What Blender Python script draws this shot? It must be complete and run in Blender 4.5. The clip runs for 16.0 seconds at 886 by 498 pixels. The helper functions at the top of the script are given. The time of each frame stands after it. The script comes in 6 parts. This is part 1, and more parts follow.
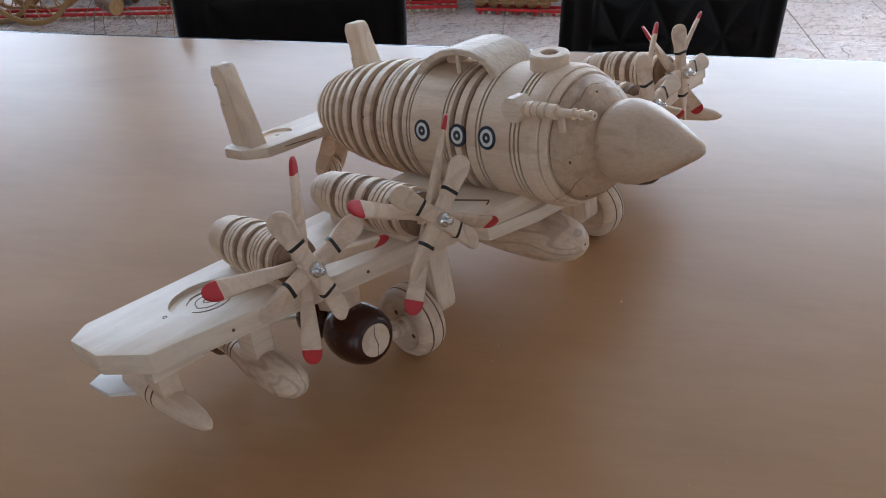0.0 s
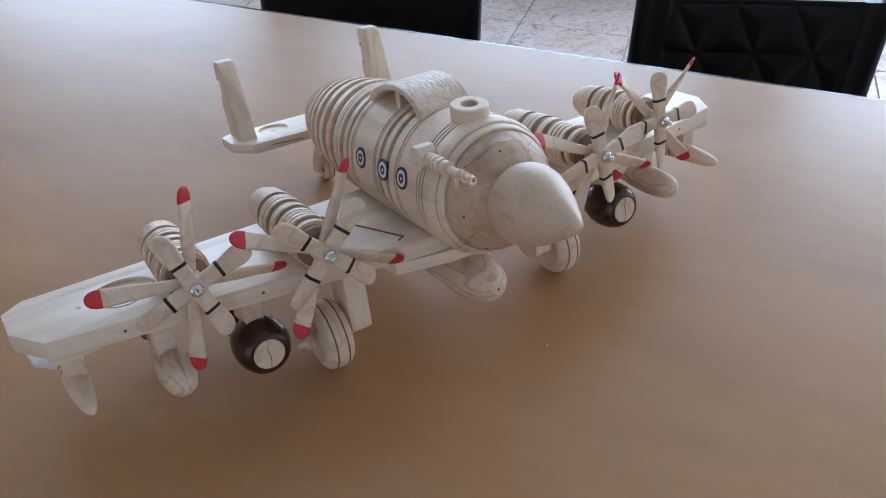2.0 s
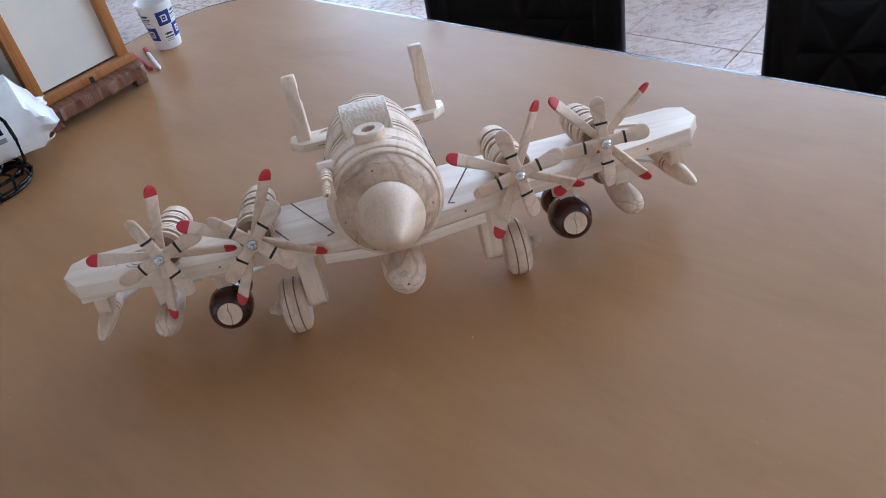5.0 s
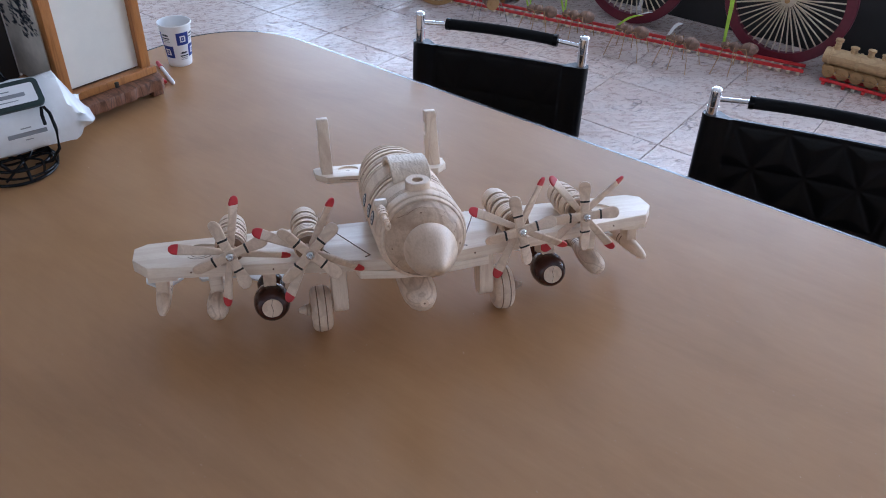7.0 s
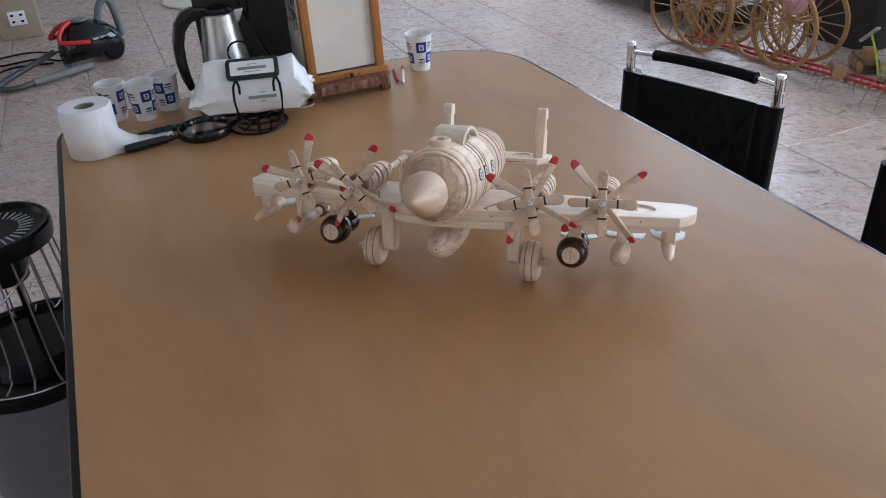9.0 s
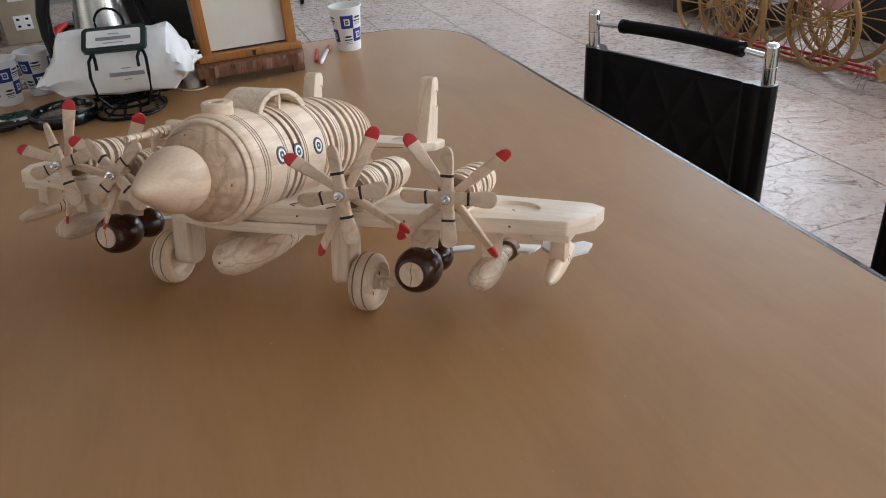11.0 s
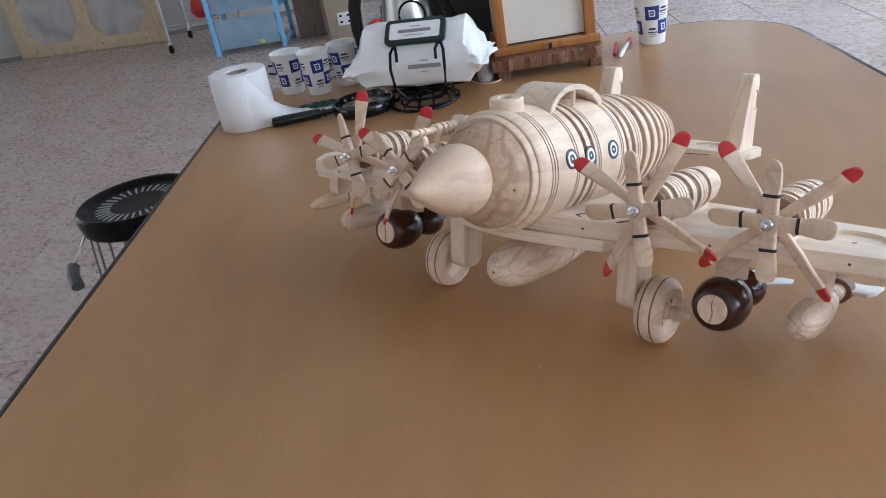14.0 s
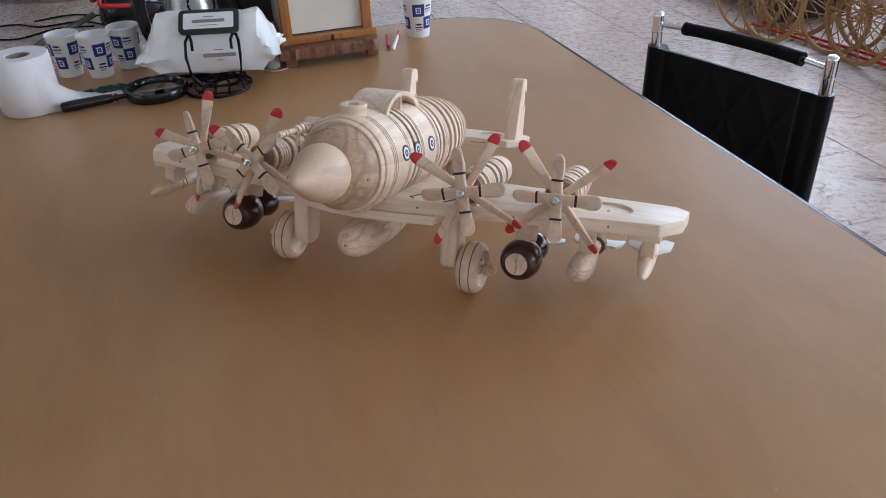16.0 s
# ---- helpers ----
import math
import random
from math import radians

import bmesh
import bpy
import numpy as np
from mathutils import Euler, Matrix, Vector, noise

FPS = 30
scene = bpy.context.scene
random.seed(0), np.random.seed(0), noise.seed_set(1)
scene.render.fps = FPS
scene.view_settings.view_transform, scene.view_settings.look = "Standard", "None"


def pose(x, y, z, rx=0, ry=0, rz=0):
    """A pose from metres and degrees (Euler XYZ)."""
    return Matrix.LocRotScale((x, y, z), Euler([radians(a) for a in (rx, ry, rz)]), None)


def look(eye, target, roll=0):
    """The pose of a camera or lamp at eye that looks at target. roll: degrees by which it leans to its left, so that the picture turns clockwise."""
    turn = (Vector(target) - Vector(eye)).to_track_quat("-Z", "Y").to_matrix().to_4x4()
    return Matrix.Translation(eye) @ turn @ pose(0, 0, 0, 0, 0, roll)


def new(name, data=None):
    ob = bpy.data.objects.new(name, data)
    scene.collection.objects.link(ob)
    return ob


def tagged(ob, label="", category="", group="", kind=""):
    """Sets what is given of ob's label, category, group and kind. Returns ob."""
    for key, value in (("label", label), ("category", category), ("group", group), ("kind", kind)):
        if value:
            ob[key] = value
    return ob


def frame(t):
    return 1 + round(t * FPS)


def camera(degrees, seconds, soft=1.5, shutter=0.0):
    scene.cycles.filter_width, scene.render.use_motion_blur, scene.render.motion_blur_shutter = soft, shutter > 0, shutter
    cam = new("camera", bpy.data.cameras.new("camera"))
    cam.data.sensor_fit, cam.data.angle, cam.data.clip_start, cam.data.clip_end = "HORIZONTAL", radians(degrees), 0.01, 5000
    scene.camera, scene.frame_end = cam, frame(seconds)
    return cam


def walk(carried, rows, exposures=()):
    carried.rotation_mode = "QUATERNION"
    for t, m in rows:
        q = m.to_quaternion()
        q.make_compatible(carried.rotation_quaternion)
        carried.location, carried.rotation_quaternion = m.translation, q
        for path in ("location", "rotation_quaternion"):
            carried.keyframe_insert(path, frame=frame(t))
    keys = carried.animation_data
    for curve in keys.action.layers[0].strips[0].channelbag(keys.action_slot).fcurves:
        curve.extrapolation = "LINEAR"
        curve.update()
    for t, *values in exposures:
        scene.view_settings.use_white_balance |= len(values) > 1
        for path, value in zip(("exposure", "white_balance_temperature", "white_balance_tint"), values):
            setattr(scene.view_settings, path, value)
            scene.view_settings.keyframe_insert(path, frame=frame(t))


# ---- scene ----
cam = camera(57.96, 16.0, soft=1.0)
PATH = [
    (0, -0.3913, -0.3128, 1.1335, 55.02, -0.02, -44.95),
    (0.5, -0.3667, -0.3208, 1.1456, 52.66, -0.58, -44.33),
    (1, -0.3441, -0.3311, 1.1628, 50.96, -2.15, -42.84),
    (1.5, -0.3151, -0.3551, 1.1817, 49.61, -3.02, -37.70),
    (2, -0.2605, -0.3961, 1.1929, 51.39, -0.45, -32.11),
    (2.5, -0.2111, -0.4329, 1.2101, 52.76, 1.86, -27.75),
    (3, -0.1612, -0.4721, 1.2144, 53.27, 6.23, -21.35),
    (3.5, -0.0972, -0.5123, 1.2311, 52.89, 8.41, -16.63),
    (4, -0.0483, -0.5388, 1.2296, 52.64, 10.47, -13.01),
    (4.5, -0.0000, -0.5664, 1.2401, 51.51, 11.37, -10.78),
    (4.7, 0.0055, -0.5664, 1.2437, 50.91, 11.07, -11.09),
    (6.8, -0.1201, -0.6770, 1.3433, 53.43, -1.61, -12.06),
    (7, -0.1344, -0.6937, 1.3631, 53.88, -1.36, -12.54),
    (7.5, -0.0988, -0.7592, 1.3878, 54.38, -0.39, -9.54),
    (8, 0.0249, -0.8387, 1.3789, 56.03, 1.15, -1.01),
    (8.5, 0.1296, -0.8459, 1.3444, 58.76, 2.34, 7.68),
    (9, 0.2650, -0.8491, 1.3172, 59.05, 3.21, 16.05),
    (9.5, 0.3234, -0.7794, 1.2593, 59.12, 3.99, 18.69),
    (10, 0.3560, -0.6843, 1.2087, 59.13, 4.25, 18.12),
    (10.2, 0.3621, -0.6474, 1.1930, 59.40, 3.86, 17.81),
    (12.3, 0.4399, -0.4567, 1.0966, 63.14, 7.26, 29.75),
    (12.5, 0.4330, -0.4530, 1.0907, 63.56, 8.05, 32.14),
    (13, 0.4164, -0.4534, 1.1008, 63.35, 10.00, 36.81),
    (13.5, 0.3909, -0.4704, 1.1179, 62.74, 9.52, 38.41),
    (14, 0.3509, -0.4734, 1.1248, 62.43, 9.15, 39.34),
    (14.5, 0.3266, -0.4972, 1.1518, 61.65, 6.90, 36.72),
    (15, 0.3340, -0.5401, 1.1820, 60.92, 3.49, 30.08),
    (15.5, 0.3507, -0.5872, 1.1954, 60.24, 2.26, 24.92),
    (16, 0.3419, -0.6255, 1.2119, 58.39, 2.37, 21.62),
]
EXPOSURES = [(0, -0.04, 6290, 14), (0.5, 0.17, 6240, 13), (1, 0.15, 6220, 15), (1.5, 0.17, 6080, 13), (2, 0.21, 5870, 12), (2.5, 0.2, 5810, 13), (3, 0.21, 5860, 13), (3.5, 0.22, 5960, 14),
             (4, 0.2, 6000, 14), (4.5, 0.19, 5990, 15), (7, 0.07, 5790, 18), (7.5, 0.02, 5950, 17), (8, -0.02, 6120, 15), (8.5, 0.0, 6310, 15), (9, 0.01, 6530, 16), (9.5, -0.03, 6570, 16),
             (10.2, -0.02, 6680, 14), (12.3, -0.18, 8000, 17), (13, 0.18, 7570, 16), (13.5, 0.26, 6700, 15), (14, 0.27, 6430, 15), (14.5, 0.28, 6170, 16), (15, 0.35, 6010, 14), (15.5, 0.3, 6630, 16),
             (16, 0.02, 6560, 16)]
walk(cam, [(t, pose(x, y, z, a, b, c)) for t, x, y, z, a, b, c in PATH], EXPOSURES)

# ---- light ----
AX, BX = Vector((0.77, 0.638, 0)), Vector((-0.638, 0.77, 0))  # the room's two directions


def room(a, b, z=0.0):
    return AX * a + BX * b + Vector((0, 0, z))


ROOM_TURN = math.degrees(math.atan2(AX.y, AX.x))
A0, A1, B0, B1, CEIL = -4.6, 3.9, -3.6, 6.4, 2.8
world = bpy.data.worlds.new("sky")
scene.world = world
world.use_nodes = True
sky = world.node_tree.nodes.new("ShaderNodeTexSky")
sky.sky_type = "NISHITA"
sky.sun_disc = False
sky.sun_elevation = radians(38)
sky.sun_rotation = radians(70)
world.node_tree.links.new(sky.outputs[0], world.node_tree.nodes["Background"].inputs[0])
world.node_tree.nodes["Background"].inputs[1].default_value = 0.12
sun = new("sun", bpy.data.lights.new("sun", "SUN"))
sun.data.energy, sun.data.angle, sun.data.color = 0.8, radians(12), (1.0, 0.95, 0.88)
sun.matrix_world = look(room(9, -6, 9), room(0, 0, 0))


def window_light(name, a, b, z, turn, width, height, power, color):
    lamp = new(name, bpy.data.lights.new(name, "AREA"))
    lamp.data.shape, lamp.data.size, lamp.data.size_y = "RECTANGLE", width, height
    lamp.data.energy, lamp.data.color = power, color
    lamp.matrix_world = Matrix.Translation(room(a, b, z)) @ pose(0, 0, 0, 90, 0, turn)
    return lamp


for b, power in ((-1.9, 88), (0.9, 72), (3.7, 84)):
    window_light("window_light", A1 - 0.02, b, 1.6, ROOM_TURN + 90, 2.3, 1.7, power, (0.64, 0.81, 1.0))
for a, power in ((-1.8, 26), (1.6, 114)):
    window_light("window_light", a, B0 + 0.02, 1.6, ROOM_TURN + 180, 2.3, 1.7, power, (1.0, 0.97, 0.93))
# weak lamps added on the unseen west side as fill for the dim floor
for b in (-0.75, 2.75):
    window_light("window_light", A0 + 0.02, b, 1.6, ROOM_TURN - 90, 2.3, 1.7, 8, (1.0, 0.95, 0.88))
window_light("window_light", 2.3, B1 - 0.02, 1.6, ROOM_TURN, 2.3, 1.7, 80, (0.72, 0.87, 1.0))

# ---- materials ----
def material(name, rough=0.5, metal=0.0):
    m = bpy.data.materials.new(name)
    m.use_nodes = True
    b = m.node_tree.nodes["Principled BSDF"]
    b.inputs["Roughness"].default_value, b.inputs["Metallic"].default_value = rough, metal
    return m, m.node_tree.nodes, m.node_tree.links, b


def rgb(c):
    return (*c, 1.0)


def coords(nodes, links, scale=(1, 1, 1), kind="Object"):
    t, mp = nodes.new("ShaderNodeTexCoord"), nodes.new("ShaderNodeMapping")
    mp.inputs["Scale"].default_value = scale
    links.new(t.outputs[kind], mp.inputs["Vector"])
    return mp.outputs["Vector"]


def noise_of(nodes, links, vec, scale, detail=4.0, rough=0.55, distort=0.0):
    n = nodes.new("ShaderNodeTexNoise")
    n.inputs["Scale"].default_value, n.inputs["Detail"].default_value = scale, detail
    n.inputs["Roughness"].default_value, n.inputs["Distortion"].default_value = rough, distort
    links.new(vec, n.inputs["Vector"])
    return n.outputs["Fac"]


def ramp(nodes, links, fac, stops):
    r = nodes.new("ShaderNodeValToRGB")
    while len(r.color_ramp.elements) < len(stops):
        r.color_ramp.elements.new(0.5)
    for e, (p, c) in zip(r.color_ramp.elements, stops):
        e.position, e.color = p, rgb(c)
    links.new(fac, r.inputs["Fac"])
    return r.outputs["Color"]


def mix(nodes, links, fac, a, b, mode="MIX"):
    m = nodes.new("ShaderNodeMix")
    m.data_type, m.blend_type = "RGBA", mode
    for sock, v in ((m.inputs[0], fac), (m.inputs[6], a), (m.inputs[7], b)):
        if hasattr(v, "links"):
            links.new(v, sock)
        elif isinstance(v, (int, float)):
            sock.default_value = v
        else:
            sock.default_value = rgb(v)
    return m.outputs[2]


def bump(nodes, links, bsdf, height, strength, distance):
    b = nodes.new("ShaderNodeBump")
    b.inputs["Strength"].default_value, b.inputs["Distance"].default_value = strength, distance
    links.new(height, b.inputs["Height"])
    links.new(b.outputs["Normal"], bsdf.inputs["Normal"])


def maths(nodes, links, op, a, b=None):
    m = nodes.new("ShaderNodeMath")
    m.operation = op
    for sock, v in zip(m.inputs, (a, b)):
        if v is None:
            continue
        if hasattr(v, "links"):
            links.new(v, sock)
        else:
            sock.default_value = v
    return m.outputs[0]


def wood(name, light, dark, rough=0.55, grain=(90, 12, 90), bands=True, contrast=1.0, rings=26.0):
    """Sawn or turned timber: pores along the grain, thin late-wood lines, faint stains."""
    m, n, l, b = material(name, rough)
    rnd = n.new("ShaderNodeObjectInfo").outputs["Random"]
    t, mp = n.new("ShaderNodeTexCoord"), n.new("ShaderNodeMapping")
    mp.inputs["Scale"].default_value = grain
    l.new(t.outputs["Object"], mp.inputs["Vector"])
    add = n.new("ShaderNodeVectorMath")
    add.operation = "ADD"
    l.new(mp.outputs["Vector"], add.inputs[0])
    l.new(maths(n, l, "MULTIPLY", rnd, 37.0), add.inputs[1])
    v = add.outputs[0]
    fine = noise_of(n, l, v, 7.0, 5, 0.65, 0.2)
    pore = noise_of(n, l, v, 18.0, 3, 0.7)
    wide = noise_of(n, l, v, 0.5, 2, 0.45, 0.3)
    stain = noise_of(n, l, coords(n, l), 22.0, 4, 0.6, 0.5)
    lerp = lambda f: tuple(x + (y - x) * min(1.0, f * contrast) for x, y in zip(light, dark))
    c = ramp(n, l, fine, ((0.3, lerp(0.32)), (0.56, light)))
    if bands:
        # late wood: contour lines of the broad noise
        wave = maths(n, l, "SINE", maths(n, l, "MULTIPLY", wide, rings))
        line = ramp(n, l, wave, ((0.35, (0, 0, 0)), (0.86, (0.42, 0.42, 0.42)), (1.0, (0.55, 0.55, 0.55))))
        c = mix(n, l, line, c, lerp(0.7))
    c = mix(n, l, 0.6, c, ramp(n, l, stain, ((0.32, (0.9, 0.86, 0.82)), (0.55, (1, 1, 1)))), "MULTIPLY")
    c = mix(n, l, 0.45, c, ramp(n, l, pore, ((0.33, (0.8, 0.74, 0.68)), (0.45, (1, 1, 1)))), "MULTIPLY")
    l.new(c, b.inputs["Base Color"])
    bump(n, l, b, mix(n, l, 0.5, fine, pore), 0.35, 0.0007)
    return m


def plain(name, color, rough=0.5, metal=0.0, vary=0.12, scale=60.0, bumped=0.0, coat=0.0):
    """One colour with faint blotches and fine grain."""
    m, n, l, b = material(name, rough, metal)
    v = coords(n, l)
    f = noise_of(n, l, v, scale, 5, 0.6)
    lo = tuple(max(0.0, x * (1 - vary)) for x in color)
    hi = tuple(min(1.0, x * (1 + vary)) for x in color)
    l.new(ramp(n, l, f, ((0.3, lo), (0.7, hi))), b.inputs["Base Color"])
    r = n.new("ShaderNodeMapRange")
    r.inputs["To Min"].default_value, r.inputs["To Max"].default_value = max(0.02, rough - 0.08), min(1, rough + 0.08)
    l.new(f, r.inputs["Value"])
    l.new(r.outputs[0], b.inputs["Roughness"])
    if bumped:
        bump(n, l, b, f, bumped, 0.001)
    if coat:
        b.inputs["Coat Weight"].default_value = coat
    return m


PINE = wood("pale pine", (0.865, 0.678, 0.512), (0.56, 0.365, 0.24), 0.5, rings=22)
PINE_X = wood("pale pine along the wing", (0.9, 0.762, 0.615), (0.63, 0.43, 0.3), 0.4, (7, 60, 300), contrast=0.75, rings=16)
PINE_END = wood("sawn pine end", (0.8, 0.625, 0.475), (0.53, 0.355, 0.245), 0.55, (70, 10, 70), contrast=1.0, rings=30)
PINE_Z = wood("pale pine, upright grain", (0.88, 0.72, 0.565), (0.6, 0.41, 0.285), 0.5, (110, 110, 9), rings=26)
NOSE_WOOD = wood("smooth tan pine", (0.71, 0.53, 0.385), (0.45, 0.29, 0.19), 0.42, (95, 4, 95), contrast=1.15, rings=22)
COWL = wood("tan turned pine", (0.63, 0.455, 0.32), (0.27, 0.16, 0.1), 0.5, (34, 26, 34), contrast=1.2, rings=46)


def carved_bump(m):
    """Shallow wavy gouge marks on top of a wood."""
    n, l = m.node_tree.nodes, m.node_tree.links
    w, old = n.new("ShaderNodeTexWave"), n["Bump"]
    w.bands_direction = "X"
    w.inputs["Scale"].default_value, w.inputs["Distortion"].default_value, w.inputs["Detail Scale"].default_value = 70.0, 9.0, 1.6
    l.new(n.new("ShaderNodeTexCoord").outputs["Object"], w.inputs["Vector"])
    b = n.new("ShaderNodeBump")
    b.inputs["Strength"].default_value, b.inputs["Distance"].default_value = 0.2, 0.001
    l.new(w.outputs["Fac"], b.inputs["Height"])
    l.new(old.outputs["Normal"], b.inputs["Normal"])
    l.new(b.outputs["Normal"], n["Principled BSDF"].inputs["Normal"])
    return m


POD_WOOD = wood("streaked turned pine", (0.81, 0.64, 0.49), (0.4, 0.25, 0.16), 0.5, (60, 14, 60), contrast=1.2, rings=60)
CARVED = wood("carved curly pine", (0.80, 0.66, 0.52), (0.45, 0.30, 0.19), 0.5, (70, 34, 90), contrast=0.75, rings=46)
carved_bump(CARVED)
BURNT = wood("scorched groove", (0.2, 0.1, 0.055), (0.08, 0.04, 0.024), 0.7, (60, 60, 60), False)
# browner wood of the recesses, with their shade mixed into the colour
RIB_DARK = wood("brown turned ring with shade in it", (0.25, 0.145, 0.085), (0.13, 0.07, 0.04), 0.6)
RIB_TAN = wood("tan turned ring with shade in it", (0.29, 0.175, 0.105), (0.17, 0.095, 0.055), 0.6)
WHITE_PAINT = plain("white paint on wood", (0.8, 0.79, 0.76), 0.5, vary=0.06)
WALNUT = wood("dark varnished wood", (0.055, 0.015, 0.010), (0.016, 0.006, 0.005), 0.12, (60, 20, 60))
RED_PAINT = plain("red paint", (0.55, 0.03, 0.035), 0.5)
BLACK_PAINT = plain("black paint", (0.012, 0.011, 0.01), 0.5)
INK_BLUE = plain("blue black print", (0.03, 0.04, 0.06), 0.4)
STEEL = plain("bright steel", (0.72, 0.72, 0.72), 0.2, 1.0, vary=0.05)
CHROME = plain("chrome tube", (0.82, 0.83, 0.85), 0.07, 1.0, vary=0.02)
BLACK_PLASTIC = plain("black plastic", (0.006, 0.006, 0.007), 0.24)
BLACK_PLASTIC.node_tree.nodes["Principled BSDF"].inputs["Specular IOR Level"].default_value = 0.16
GLOSS_BLACK = plain("glossy black plastic", (0.006, 0.007, 0.008), 0.1)
BLACK_MATT = plain("black foam", (0.005, 0.005, 0.006), 0.8, bumped=0.3, scale=400)
BLACK_MATT.node_tree.nodes["Principled BSDF"].inputs["Specular IOR Level"].default_value = 0.2
LEATHER = plain("black leatherette", (0.004, 0.0045, 0.0055), 0.32, bumped=0.35, scale=500)
LEATHER.node_tree.nodes["Principled BSDF"].inputs["Specular IOR Level"].default_value = 0.24
PAPER = plain("white paper", (0.84, 0.84, 0.84), 0.7, vary=0.03)
PAPER_SOFT = plain("soft tissue paper", (0.86, 0.86, 0.87), 0.9, vary=0.03, bumped=0.4, scale=350)
FILM_WHITE = plain("white wrapper film", (0.88, 0.9, 0.91), 0.25, vary=0.05, scale=30, bumped=0.6)
BLUE_PRINT = plain("blue print", (0.012, 0.04, 0.24), 0.5)
GREY_TEXT = plain("grey print", (0.25, 0.26, 0.28), 0.5)
LABEL_GREEN = plain("dark green label", (0.012, 0.03, 0.028), 0.3)
ORANGE_WOOD = wood("varnished orange pine", (0.47, 0.195, 0.06), (0.2, 0.065, 0.018), 0.3, (90, 90, 8))
ROUGH_WOOD = wood("rough brown board", (0.25, 0.11, 0.062), (0.02, 0.009, 0.006), 0.45, (70, 16, 12), contrast=1.6, rings=52)
LAMP_PAPER = plain("cream paper panel", (0.78, 0.75, 0.67), 0.8, vary=0.05, scale=15)
STRAW = wood("cane and straw", (0.42, 0.24, 0.095), (0.2, 0.1, 0.035), 0.5, (40, 40, 40), False)
NUT = plain("walnut shell brown", (0.2, 0.11, 0.07), 0.65, vary=0.45, scale=70, bumped=0.6)
TOY_RED = plain("red lacquer", (0.6, 0.03, 0.03), 0.4)
MAROON = plain("maroon lacquer", (0.13, 0.012, 0.025), 0.4)
LIME = plain("lime ribbon", (0.38, 0.62, 0.05), 0.5)
WALL = plain("painted wall", (0.62, 0.6, 0.57), 0.85, vary=0.05, scale=6, bumped=0.15)
CEILING = plain("ceiling paint", (0.72, 0.71, 0.69), 0.9, vary=0.03, scale=5)
DARK_WALL = plain("black painted board", (0.022, 0.021, 0.021), 0.6, scale=8)
PLY = wood("pale softwood", (0.66, 0.53, 0.36), (0.44, 0.31, 0.18), 0.6, (30, 30, 6))
BLUE_PLASTIC = plain("light blue plastic", (0.2, 0.52, 0.8), 0.35, vary=0.06)
GROUT = plain("grey grout", (0.32, 0.29, 0.27), 0.9)
GREY_PLASTIC = plain("grey plastic", (0.13, 0.135, 0.14), 0.4)
PALE_GREY = plain("pale grey enamel", (0.45, 0.47, 0.48), 0.35)


def table_laminate():
    m, n, l, b = material("beech laminate", 0.3)
    v = coords(n, l, (9, 1, 1))
    f = noise_of(n, l, v, 16.0, 5, 0.65, 0.5)
    g = noise_of(n, l, coords(n, l, (1.9, 0.75, 1)), 4.2, 6, 0.62, 0.5)
    c = ramp(n, l, f, ((0.3, (0.41, 0.213, 0.09)), (0.7, (0.48, 0.262, 0.118))))
    c = mix(n, l, 0.65, c, ramp(n, l, g, ((0.3, (0.355, 0.178, 0.072)), (0.5, (0.442, 0.234, 0.1)), (0.7, (0.51, 0.284, 0.13)))))
    d = noise_of(n, l, coords(n, l), 260.0, 2, 0.5)
    c = mix(n, l, ramp(n, l, d, ((0.72, (0, 0, 0)), (0.78, (0.35, 0.35, 0.35)))), c, (0.6, 0.5, 0.4))
    l.new(c, b.inputs["Base Color"])
    r = n.new("ShaderNodeMapRange")
    r.inputs["To Min"].default_value, r.inputs["To Max"].default_value = 0.26, 0.36
    l.new(g, r.inputs["Value"])
    l.new(r.outputs[0], b.inputs["Roughness"])
    b.inputs["Specular IOR Level"].default_value = 0.55
    b.inputs["Coat Weight"].default_value, b.inputs["Coat Roughness"].default_value = 0.05, 0.22
    bump(n, l, b, noise_of(n, l, coords(n, l), 700.0, 2), 0.06, 0.0005)
    return m


